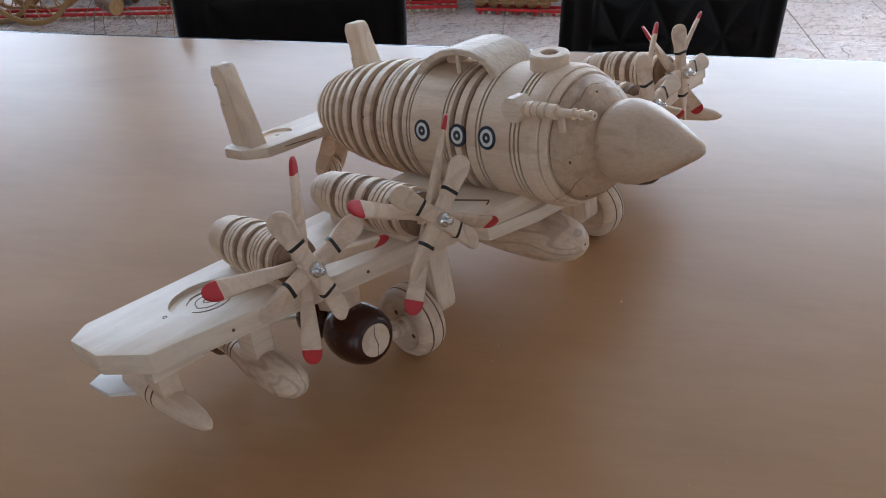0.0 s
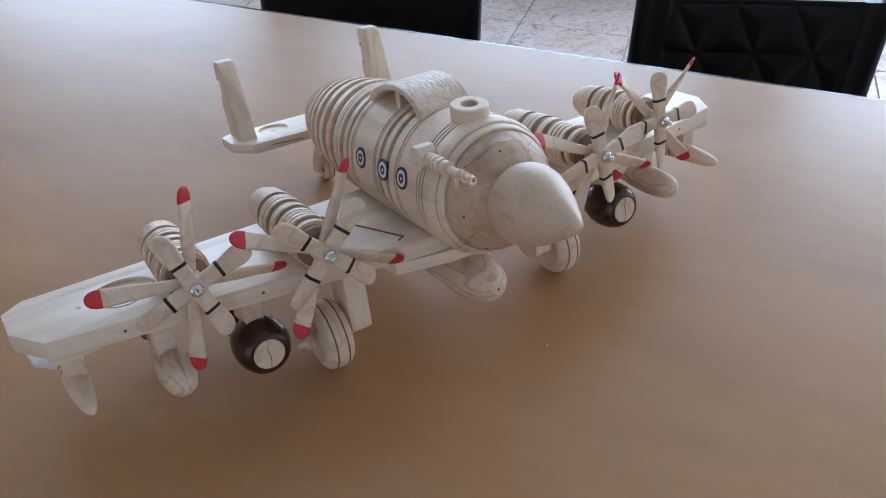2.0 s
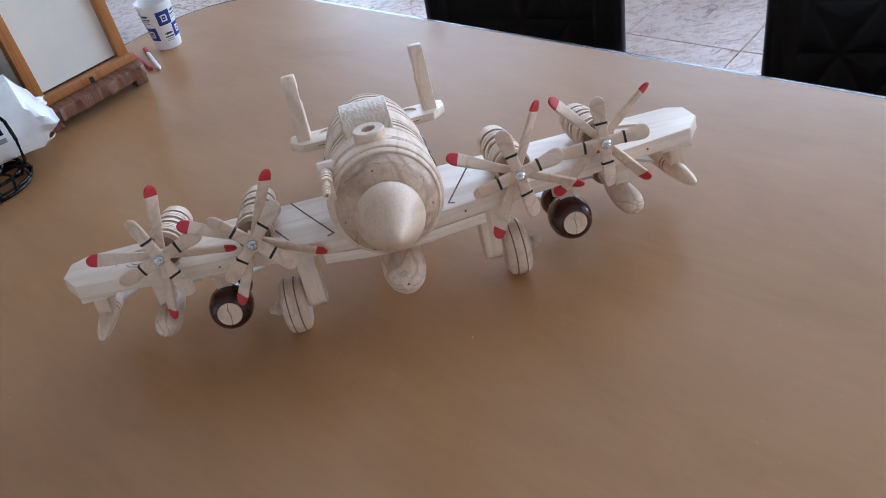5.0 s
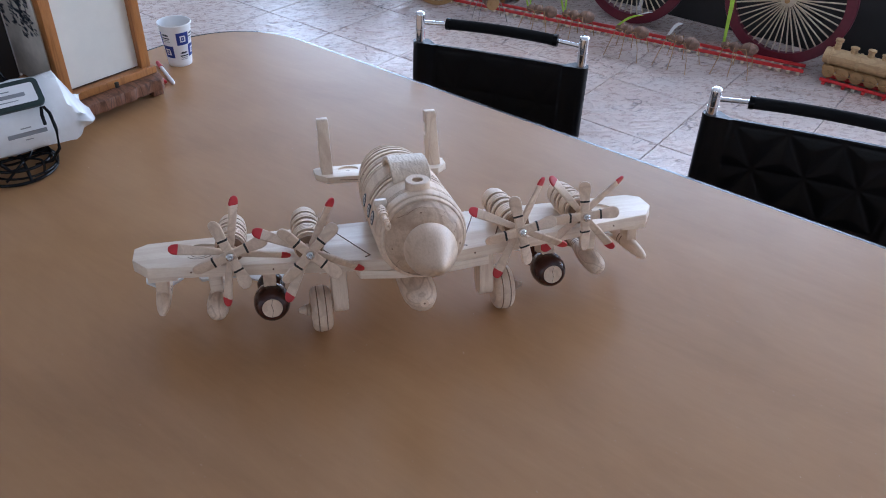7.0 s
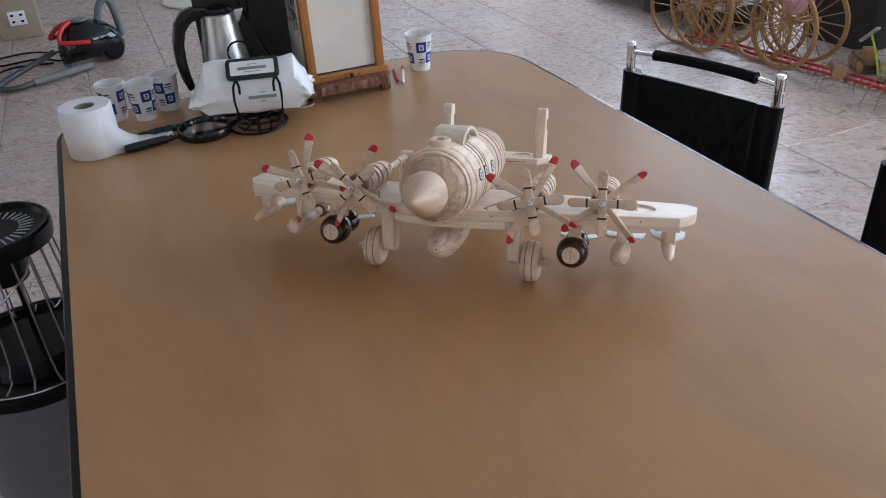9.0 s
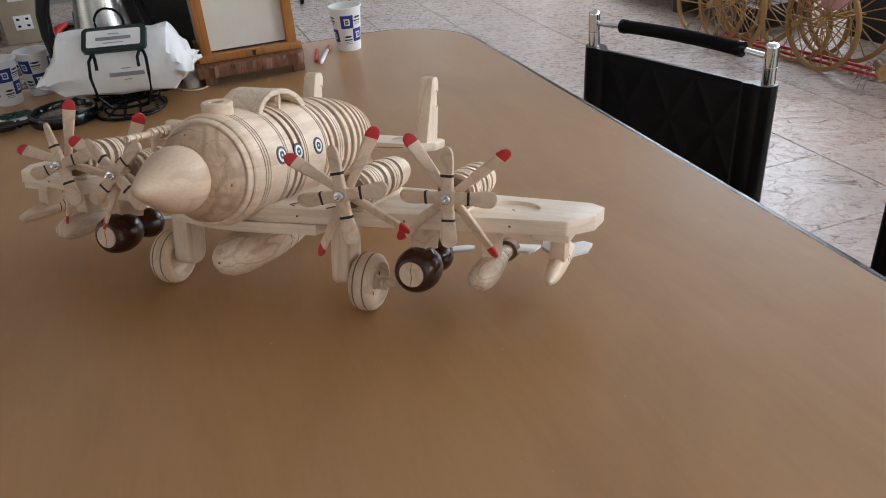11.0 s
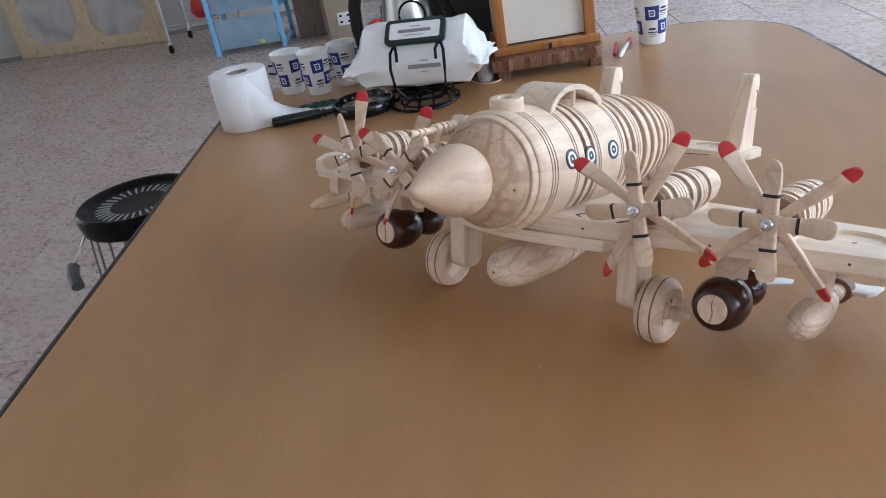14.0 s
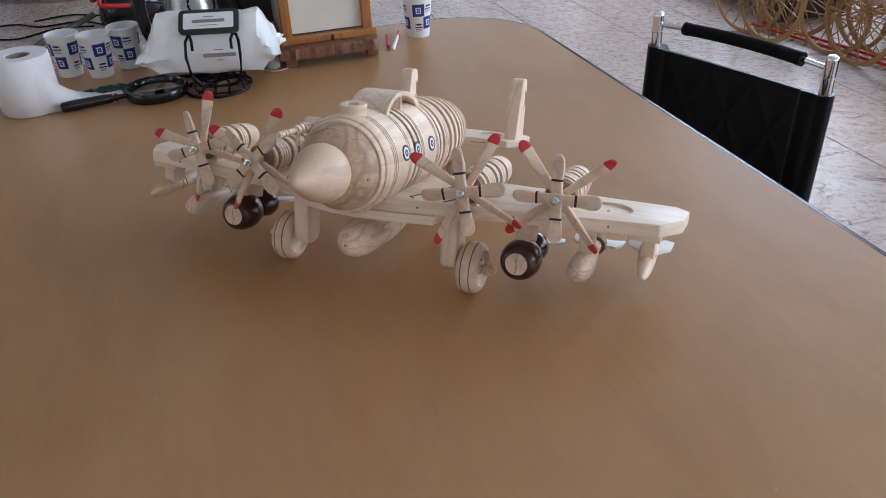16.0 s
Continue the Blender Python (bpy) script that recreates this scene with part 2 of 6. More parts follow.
def slate_tile():
    m, n, l, b = material("slate effect floor tile", 0.35)
    rnd = n.new("ShaderNodeObjectInfo").outputs["Random"]
    geo = n.new("ShaderNodeNewGeometry")
    v0, mp = n.new("ShaderNodeVectorMath"), n.new("ShaderNodeMapping")
    mp.inputs["Scale"].default_value = (4.6, 7.6, 1)
    l.new(geo.outputs["Position"], mp.inputs["Vector"])
    v0.operation = "ADD"
    l.new(mp.outputs["Vector"], v0.inputs[0])
    sc = n.new("ShaderNodeMath")
    sc.operation, sc.inputs[1].default_value = "MULTIPLY", 50.0
    l.new(rnd, sc.inputs[0])
    l.new(sc.outputs[0], v0.inputs[1])
    v = v0.outputs[0]
    f = noise_of(n, l, v, 7.0, 8, 0.7, 0.6)
    g = noise_of(n, l, v, 0.9, 4, 0.55, 0.5)
    # split edges of the slate: thin broken crests
    crest = maths(n, l, "ABSOLUTE", maths(n, l, "SUBTRACT", noise_of(n, l, v, 3.4, 7, 0.66, 0.9), 0.5))
    edge = ramp(n, l, crest, ((0.0, (0, 0, 0)), (0.022, (0.75, 0.75, 0.75)), (0.09, (1, 1, 1))))
    c = ramp(n, l, g, ((0.28, (0.43, 0.305, 0.255)), (0.5, (0.5, 0.395, 0.345)), (0.72, (0.53, 0.455, 0.42))))
    c = mix(n, l, 0.24, c, ramp(n, l, f, ((0.32, (0.33, 0.225, 0.185)), (0.62, (0.58, 0.49, 0.45)))))
    # short split marks, here and there
    split = maths(n, l, "ABSOLUTE", maths(n, l, "SUBTRACT", noise_of(n, l, v, 0.85, 3, 0.55, 1.0), 0.5))
    here = ramp(n, l, noise_of(n, l, v, 1.3, 3, 0.5), ((0.54, (0, 0, 0)), (0.6, (1, 1, 1))))
    mark = maths(n, l, "MULTIPLY", ramp(n, l, split, ((0.004, (1, 1, 1)), (0.012, (0, 0, 0)))), here)
    c = mix(n, l, 0.07, c, ramp(n, l, edge, ((0.0, (0.4, 0.34, 0.32)), (0.7, (1, 1, 1)))), "MULTIPLY")
    c = mix(n, l, maths(n, l, "MULTIPLY", mark, 0.7), c, (0.14, 0.1, 0.09))
    l.new(c, b.inputs["Base Color"])
    r = n.new("ShaderNodeMapRange")
    r.inputs["To Min"].default_value, r.inputs["To Max"].default_value = 0.2, 0.36
    l.new(f, r.inputs["Value"])
    l.new(r.outputs[0], b.inputs["Roughness"])
    # riven relief: broad waves broken into ledges, with the fine grain on top
    wave = noise_of(n, l, v, 0.9, 4, 0.5, 1.3)
    ledge = ramp(n, l, wave, ((0.3, (0, 0, 0)), (0.42, (0.3, 0.3, 0.3)), (0.45, (0.52, 0.52, 0.52)), (0.56, (0.62, 0.62, 0.62)), (0.585, (0.86, 0.86, 0.86)), (0.72, (1, 1, 1))))
    bump(n, l, b, maths(n, l, "SUBTRACT", mix(n, l, 0.13, ledge, mix(n, l, 0.16, f, edge)), maths(n, l, "MULTIPLY", mark, 0.5)), 0.8, 0.0075)
    return m


LAMINATE, SLATE = table_laminate(), slate_tile()


def glass(name, color=(1, 1, 1), rough=0.0):
    m, n, l, b = material(name, rough)
    b.inputs["Transmission Weight"].default_value = 1.0
    b.inputs["Base Color"].default_value = rgb(color)
    b.inputs["IOR"].default_value = 1.45
    return m


GLASS = glass("clear glass")


def crinkled_sheet():
    """Thin clear sheet with stretched creases that catch the light."""
    m, n, l, b = material("crinkled plastic sheet", 0.16)
    v = coords(n, l, (5, 5, 2))
    f = noise_of(n, l, v, 3.0, 5, 0.6, 1.5)
    g = noise_of(n, l, coords(n, l), 2.6, 3, 0.5, 0.3)
    l.new(ramp(n, l, g, ((0.32, (0.42, 0.42, 0.43)), (0.5, (0.66, 0.64, 0.62)), (0.68, (0.62, 0.44, 0.38)))), b.inputs["Base Color"])
    bump(n, l, b, f, 0.8, 0.02)
    b.inputs["Alpha"].default_value = 0.8
    return m


FROST = crinkled_sheet()
LOG = wood("turned brown log", (0.24, 0.13, 0.08), (0.1, 0.05, 0.03), 0.5, (60, 12, 60))
COIL_WIRE = plain("grey wire", (0.25, 0.24, 0.23), 0.4, 0.6)
PINK = plain("pale pink cloth", (0.6, 0.32, 0.32), 0.8)
LOCO = wood("carved honey wood", (0.6, 0.4, 0.2), (0.38, 0.22, 0.1), 0.5, (50, 20, 50))
WEATHERED = wood("weathered timber", (0.2, 0.145, 0.12), (0.07, 0.045, 0.036), 0.7, (60, 60, 9), contrast=1.3, rings=40)
DARK_PLANK = wood("dark stained plank", (0.07, 0.05, 0.04), (0.03, 0.02, 0.015), 0.6, (20, 20, 20))
# cream lowered in tone to hold the shadow on the socket box
CREAM = plain("cream paint darkened for shade", (0.38, 0.31, 0.22), 0.6, vary=0.08, scale=12)

# ---- mesh helpers ----
def part(name, bm, mats, parent=None, label="", smooth=True, m=None):
    """Links a bmesh as one mesh object under a thing or a part."""
    me = bpy.data.meshes.new(name)
    bmesh.ops.recalc_face_normals(bm, faces=bm.faces)
    bm.to_mesh(me)
    bm.free()
    for x in mats if isinstance(mats, (list, tuple)) else [mats]:
        me.materials.append(x)
    if smooth:
        me.polygons.foreach_set("use_smooth", [True] * len(me.polygons))
        me.set_sharp_from_angle(angle=radians(38))
    ob = new(name, me)
    if parent is not None:
        ob.parent = parent
    if m is not None:
        ob.matrix_basis = m
    if label:
        ob["label"] = label
    return ob


def thing(name, m, label, category, group="", kind=""):
    ob = new(name)
    ob.empty_display_size = 0.05
    ob.matrix_basis = m
    return tagged(ob, label, category, group, kind)


def lathe(profile, segs=40, axis="y", center=(0, 0, 0), bm=None, mats=None, arc=None):
    """Turned body from rows (along, radius); mats gives a material index for each step."""
    bm = bm or bmesh.new()
    c, rings = Vector(center), []
    for s, r in profile:
        if r < 1e-6:
            p = {"y": (0, s, 0), "z": (0, 0, s), "x": (s, 0, 0)}[axis]
            rings.append([bm.verts.new(c + Vector(p))])
            continue
        ring = []
        for k in range(segs):
            u, w = r * math.cos(2 * math.pi * k / segs), r * math.sin(2 * math.pi * k / segs)
            p = {"y": (u, s, w), "z": (u, w, s), "x": (s, u, w)}[axis]
            ring.append(bm.verts.new(c + Vector(p)))
        rings.append(ring)
    for i, (a, b) in enumerate(zip(rings, rings[1:])):
        for k in range(segs):
            q = [a[k % len(a)], a[(k + 1) % len(a)], b[(k + 1) % len(b)], b[k % len(b)]]
            q = list(dict.fromkeys(q))
            if len(q) > 2:
                f = bm.faces.new(q)
                if mats:
                    f.material_index = mats[min(i, len(mats) - 1)]
    closed = tuple(profile[0]) == tuple(profile[-1])
    for ring in () if closed else (rings[0], rings[-1]):
        if len(ring) > 2:
            f = bm.faces.new(ring)
            if mats:
                f.material_index = mats[0] if ring is rings[0] else mats[min(len(rings) - 2, len(mats) - 1)]
    return bm


def box(sx, sy, sz, center=(0, 0, 0), bevel=0.0, bm=None, turn=None, segs=2):
    """A block with rounded edges."""
    own = bmesh.new()
    bmesh.ops.create_cube(own, size=1.0)
    for v in own.verts:
        v.co = Vector((v.co.x * sx, v.co.y * sy, v.co.z * sz))
    if bevel:
        bmesh.ops.bevel(own, geom=own.edges[:], offset=bevel, segments=segs, profile=0.6, affect="EDGES")
    m = Matrix.Translation(center) @ (turn or Matrix())
    own.transform(m)
    return join(bm, own)


def join(bm, own):
    if bm is None:
        return own
    base = [bm.verts.new(v.co) for v in own.verts]
    own.verts.index_update()
    for f in own.faces:
        g = bm.faces.new([base[v.index] for v in f.verts])
        g.material_index = f.material_index
    own.free()
    return bm


def prism(outline, lo, hi, bevel=0.0, axis="z", bm=None, segs=2):
    """A board cut to an outline; axis names the way of its thickness."""
    own = bmesh.new()
    place = {"z": lambda p, h: (p[0], p[1], h), "x": lambda p, h: (h, p[0], p[1]), "y": lambda p, h: (p[0], h, p[1])}[axis]
    a = [own.verts.new(place(p, lo)) for p in outline]
    b = [own.verts.new(place(p, hi)) for p in outline]
    own.faces.new(a)
    own.faces.new(b)
    for i in range(len(outline)):
        j = (i + 1) % len(outline)
        own.faces.new((a[i], a[j], b[j], b[i]))
    bmesh.ops.recalc_face_normals(own, faces=own.faces)
    if bevel:
        bmesh.ops.bevel(own, geom=own.edges[:], offset=bevel, segments=segs, profile=0.6, affect="EDGES")
    return join(bm, own)


def tube(points, r, sides=8, bm=None, closed=False, taper=None):
    """A round rod along points."""
    bm = bm or bmesh.new()
    pts = [Vector(p) for p in points]
    n, rings, up = len(pts), [], Vector((0, 0, 1))
    for i, p in enumerate(pts):
        d = (pts[(i + 1) % n] - pts[i - 1]) if closed else (pts[min(i + 1, n - 1)] - pts[max(i - 1, 0)])
        d.normalize()
        s = d.cross(up)
        if s.length < 0.05:
            s = d.cross(Vector((1, 0, 0)))
        s.normalize()
        t = s.cross(d)
        rr = r if taper is None else r * (1 + (taper - 1) * i / max(n - 1, 1))
        rings.append([bm.verts.new(p + (s * math.cos(2 * math.pi * k / sides) + t * math.sin(2 * math.pi * k / sides)) * rr) for k in range(sides)])
    for a, b in zip(rings, rings[1:] + ([rings[0]] if closed else [])):
        best = 0
        if closed and a is rings[-1]:
            best = min(range(sides), key=lambda q: (a[0].co - b[q].co).length)
        for k in range(sides):
            bm.faces.new((a[k], a[(k + 1) % sides], b[(k + 1 + best) % sides], b[(k + best) % sides]))
    if not closed:
        bm.faces.new(rings[0])
        bm.faces.new(rings[-1])
    return bm


def carve(ob, cutters):
    """Cuts the given solids out of a part's mesh."""
    for bm in cutters:
        me = bpy.data.meshes.new("cutter")
        bmesh.ops.recalc_face_normals(bm, faces=bm.faces)
        bm.to_mesh(me)
        bm.free()
        tool = new("cutter", me)
        cut = ob.modifiers.new("cut", "BOOLEAN")
        cut.operation, cut.solver, cut.object = "DIFFERENCE", "EXACT", tool
        tool.parent = ob.parent
        bpy.context.view_layer.update()
        done = bpy.data.meshes.new_from_object(ob.evaluated_get(bpy.context.evaluated_depsgraph_get()))
        ob.modifiers.clear()
        old, ob.data = ob.data, done
        for dead in (tool, me, old):
            (bpy.data.objects if dead is tool else bpy.data.meshes).remove(dead)
    ob.data.set_sharp_from_angle(angle=radians(38))


def arc(cx, cy, r, a0, a1, n):
    return [(cx + r * math.cos(radians(a0 + (a1 - a0) * i / n)), cy + r * math.sin(radians(a0 + (a1 - a0) * i / n))) for i in range(n + 1)]


def circle3(c, r, n, axis="z"):
    out = []
    for k in range(n):
        u, w = r * math.cos(2 * math.pi * k / n), r * math.sin(2 * math.pi * k / n)
        d = {"z": (u, w, 0), "y": (u, 0, w), "x": (0, u, w)}[axis]
        out.append(Vector(c) + Vector(d))
    return out

# ---- the room ----
TURN = pose(0, 0, 0, 0, 0, ROOM_TURN)


def in_room(a, b, z=0.0, turn=0.0):
    return Matrix.Translation(room(a, b, z)) @ pose(0, 0, 0, 0, 0, ROOM_TURN + turn)


def structure(name, bm, mats, label, m=None, smooth=False):
    return tagged(part(name, bm, mats, m=m if m is not None else TURN, smooth=smooth), label, kind="structure")


ob = structure("floor", box(A1 - A0, B1 - B0, 0.1, ((A0 + A1) / 2, (B0 + B1) / 2, -0.056)), GROUT, "grey grout bed under the stone floor tiles")
FLOOR = ob
structure("ceiling", box(A1 - A0 + 0.4, B1 - B0 + 0.4, 0.15, ((A0 + A1) / 2, (B0 + B1) / 2, CEIL + 0.075)), CEILING, "plain white ceiling")


def wall_with_windows(name, label, lo, hi, spans, sill, head, place):
    """A wall 0.2 m thick along one way, with openings cut through it."""
    bm, x = None, lo
    for s0, s1 in spans:
        bm = box(*place(x, s0, 0, CEIL)[0], center=place(x, s0, 0, CEIL)[1], bm=bm)
        bm = box(*place(s0, s1, 0, sill)[0], center=place(s0, s1, 0, sill)[1], bm=bm)
        bm = box(*place(s0, s1, head, CEIL)[0], center=place(s0, s1, head, CEIL)[1], bm=bm)
        x = s1
    bm = box(*place(x, hi, 0, CEIL)[0], center=place(x, hi, 0, CEIL)[1], bm=bm)
    return structure(name, bm, WALL, label)


def along_b(a):
    return lambda s0, s1, z0, z1: ((0.2, s1 - s0, z1 - z0), (a, (s0 + s1) / 2, (z0 + z1) / 2))


def along_a(b):
    return lambda s0, s1, z0, z1: ((s1 - s0, 0.2, z1 - z0), ((s0 + s1) / 2, b, (z0 + z1) / 2))


WIN_A = [(-3.05, -0.75), (-0.25, 2.05), (2.55, 4.85)]
# west openings are added out of view to hold the fill lamps
WIN_FILL = [(-1.9, 0.4), (1.6, 3.9)]
WIN_B = [(-2.95, -0.65), (0.45, 2.75)]
wall_with_windows("wall_east", "plain wall with three wide windows", B0, B1, WIN_A, 0.75, 2.45, along_b(A1 + 0.1))
wall_with_windows("wall_south", "plain wall with two wide unseen windows", A0, A1, WIN_B, 0.75, 2.45, along_a(B0 - 0.1))
wall_with_windows("wall_west", "plain wall with two wide unseen windows", B0, B1, WIN_FILL, 0.75, 2.45, along_b(A0 - 0.1))
WIN_D = [(1.15, 3.45)]
wall_with_windows("wall_north", "plain wall with one wide window", A0, A1, WIN_D, 0.75, 2.45, along_a(B1 + 0.1))
for i, (s0, s1) in enumerate(WIN_A + WIN_FILL + WIN_B + WIN_D):
    if 3 <= i < 5:
        place, c = along_b(A0 - 0.1), (A0 - 0.1, (s0 + s1) / 2)
    elif i < 3:
        place, c = along_b(A1 + 0.1), (A1 + 0.1, (s0 + s1) / 2)
    elif i < 7:
        place, c = along_a(B0 - 0.1), ((s0 + s1) / 2, B0 - 0.1)
    else:
        place, c = along_a(B1 + 0.1), ((s0 + s1) / 2, B1 + 0.1)
    w = s1 - s0
    win = tagged(new("window_%d" % (i + 1)), "unseen wide white framed window letting in daylight", kind="structure")
    win.matrix_basis = in_room(c[0], c[1], 1.6, 90 if i < 5 else 0)
    fr = box(w, 0.06, 0.05, (0, 0, 0.825), 0.004)
    fr = box(w, 0.06, 0.05, (0, 0, -0.825), 0.004, fr)
    for x in (-w / 2 + 0.025, 0, w / 2 - 0.025):
        fr = box(0.05, 0.058, 1.7, (x, 0, 0), 0.004, fr)
    part("window_frame", fr, WHITE_PAINT, win, smooth=False)


# ---- the table ----
TOP, TA0, TA1, TB0, TB1 = 0.75, -0.4695, 0.5035, -1.15, 0.8905
RC, LC = 0.1725, 0.105
OUTLINE = ([(TA0 + 0.1, TB0), (TA1 - 0.1, TB0)] + arc(TA1 - 0.1, TB0 + 0.1, 0.1, -80, 0, 6)
           + arc(TA1 - RC, TB1 - RC, RC, 0, 90, 16) + arc(TA0 + LC, TB1 - LC, LC, 90, 180, 10) + arc(TA0 + 0.1, TB0 + 0.1, 0.1, 180, 260, 6))


def conference_table():
    table = thing("conference_table", in_room(0, 0, 0), "long beech laminate table with dark rounded edge band", "table")
    part("tabletop", prism(OUTLINE, TOP - 0.03, TOP, 0.0015), LAMINATE, table, "scuffed beech laminate top", smooth=False)
    # moulded band round the rim, a little proud of the sides
    n = len(OUTLINE)
    bm = bmesh.new()
    prof = [(-0.002, -0.036), (0.007, -0.035), (0.0105, -0.03), (0.0105, -0.007), (0.0075, -0.0016), (0.003, -0.0003), (-0.0005, -0.0002)]
    rings = []
    for i, p in enumerate(OUTLINE):
        d = Vector(OUTLINE[(i + 1) % n]) - Vector(OUTLINE[i - 1])
        o = Vector((d.y, -d.x)).normalized()
        rings.append([bm.verts.new((p[0] + o.x * s, p[1] + o.y * s, TOP + z)) for s, z in prof])
    for a, b in zip(rings, rings[1:] + rings[:1]):
        for k in range(len(prof)):
            bm.faces.new((a[k], b[k], b[(k + 1) % len(prof)], a[(k + 1) % len(prof)]))
    part("edge_band", bm, EDGE, table, "dark brown plastic edge band")
    for b in (TB0 + 0.45, TB1 - 0.45):
        part("leg", box(0.5, 0.05, TOP - 0.036, (0, b, (TOP - 0.036) / 2 + 0.004), 0.004), LAMINATE, table)
    part("stretcher", box(0.03, TB1 - TB0 - 0.95, 0.25, (0, (TB0 + TB1) / 2, 0.5), 0.003), LAMINATE, table)


EDGE = plain("dark brown edge band", (0.012, 0.008, 0.006), 0.25)
EDGE.node_tree.nodes["Principled BSDF"].inputs["Specular IOR Level"].default_value = 0.3
conference_table()

# ---- the wooden model plane ----
plane = thing("model_plane", Matrix.Translation((0, 0, TOP)) @ pose(0, 0, 0, -13.9), "handmade pale pine model aeroplane with four striped engines", "model plane")
AXIS = 0.1313  # height of the fuselage's middle
R = 0.0466


def grooved(steps):
    """Profile and material numbers from rows (start, end, radius at start, radius at end, material); steps between rows are cut square."""
    prof, mats = [], []
    for s0, s1, r0, r1, k in steps:
        if prof:
            mats.append(k)
        prof += [(s0, r0), (s1, r1)]
        mats.append(k)
    return prof, mats


def fuselage():
    # rows of (start, end, radius, radius, material): cowl, barrel with burnt lines, recessed brown bands and ribs
    steps = [(-0.1095, -0.1045, 0.02, 0.0278, 3), (-0.1045, -0.1005, 0.0278, 0.0327, 3), (-0.1005, -0.096, 0.0327, 0.0363, 3), (-0.096, -0.0905, 0.0363, 0.0394, 3), (-0.0905, -0.0882, 0.0394, 0.0402, 3),
             (-0.0882, -0.087, 0.0394, 0.0394, 2), (-0.087, -0.0862, 0.0417, 0.0425, 0), (-0.0862, -0.0822, 0.0425, 0.0437, 0), (-0.0822, -0.0814, 0.0431, 0.0431, 3), (-0.0814, -0.0804, 0.0444, 0.0453, 0), (-0.0804, -0.076, 0.0453, R, 0)]
    at = -0.076

    def run(to, cuts=()):
        nonlocal at
        for c in cuts:
            steps.append((at, c - 0.0007, R, R, 0))
            steps.append((c - 0.0007, c + 0.0007, R - 0.0016, R - 0.0016, 1))
            at = c + 0.0007
        steps.append((at, to, R, R, 0))
        at = to

    def recess(to, deep=0.003):
        nonlocal at
        steps.append((at, at + 0.0007, R - deep - 0.0006, R - deep - 0.0006, 1))
        steps.append((at + 0.0007, to - 0.0007, R - deep, R - deep, 4))
        steps.append((to - 0.0007, to, R - deep - 0.0006, R - deep - 0.0006, 1))
        at = to

    run(-0.0225, (-0.068, -0.0645, -0.061, -0.0345, -0.0312))
    recess(-0.0172)
    run(-0.0112)
    recess(-0.0062)
    run(0.0425, (-0.0022, 0.0008, 0.0345, 0.0375))
    steps.append((at, 0.174, R - 0.009, 0.0125, 2))
    prof, mats = grooved(steps)
    return part("fuselage", lathe(prof, 80, "y", (0, 0, AXIS), mats=mats), [PINE, BURNT, RIB_DARK, COWL, RIB_TAN], plane, "turned pine barrel with burnt grooves")


body = fuselage()


def tail_radius(y):
    t = max(0.0, (y - 0.05) / (0.19 - 0.05))
    return 0.0455 * math.sqrt(max(0.02, 1 - 0.84 * t ** 2.2))


def ribs():
    y = 0.0425
    rows = [(0.0065, 0.0058, ()), (0.006, 0.0135, (0.0038, 0.0075)), (0.0085, 0.008, ()), (0.0088, 0.0078, ()), (0.008, 0.007, ()), (0.0068, 0.0062, ()), (0.006, 0.006, ()), (0.005, 0.0058, ()), (0.0042, 0.0055, ()), (0.0036, 0.0055, ())]
    for gap, w, cuts in rows:
        # a recessed brown ring, its colour deepened for shade, then a proud pale one
        g0, g1 = tail_radius(y) - 0.0032, tail_radius(y + gap) - 0.0032
        part("recess_ring", lathe([(y, g0 - 0.005), (y, g0 - 0.0007), (y + 0.0007, g0 - 0.0007), (y + 0.0009, g0), (y + gap - 0.0009, g1), (y + gap - 0.0007, g1 - 0.0007), (y + gap, g1 - 0.0007), (y + gap, g1 - 0.005), (y, g0 - 0.005)], 72, "y", (0, 0, AXIS), mats=[0, 1, 1, 0, 1, 1, 0, 0]), [RIB_TAN, RIB_DARK], body)
        y += gap
        steps, at = [], y
        for c in cuts:
            steps.append((at, y + c, tail_radius(at), tail_radius(y + c), 0))
            steps.append((y + c, y + c + 0.0013, tail_radius(y + c) - 0.0015, tail_radius(y + c) - 0.0015, 1))
            at = y + c + 0.0013
        steps.append((at, at + 0.0006, tail_radius(at) - 0.0005, tail_radius(at), 0))
        steps.append((at + 0.0006, y + w - 0.0006, tail_radius(at), tail_radius(y + w), 0))
        steps.append((y + w - 0.0006, y + w, tail_radius(y + w), tail_radius(y + w) - 0.0006, 0))
        prof, mats = grooved(steps)
        first = (y, prof[0][1] - 0.009)
        prof = [first] + prof + [(y + w, prof[-1][1] - 0.009), first]
        part("rib_ring", lathe(prof, 72, "y", (0, 0, AXIS), mats=[0] + mats + [0, 0]), [PINE, BURNT], body)
        y += w
    r = tail_radius(y) - 0.001
    part("tail_cap", lathe([(y - 0.001, 0), (y - 0.001, r), (y + 0.004, r * 0.95), (y + 0.008, r * 0.78), (y + 0.0105, r * 0.4), (y + 0.011, 0)], 48, "y", (0, 0, AXIS)), PINE_END, body, "rounded end-grain tail cap")


ribs()


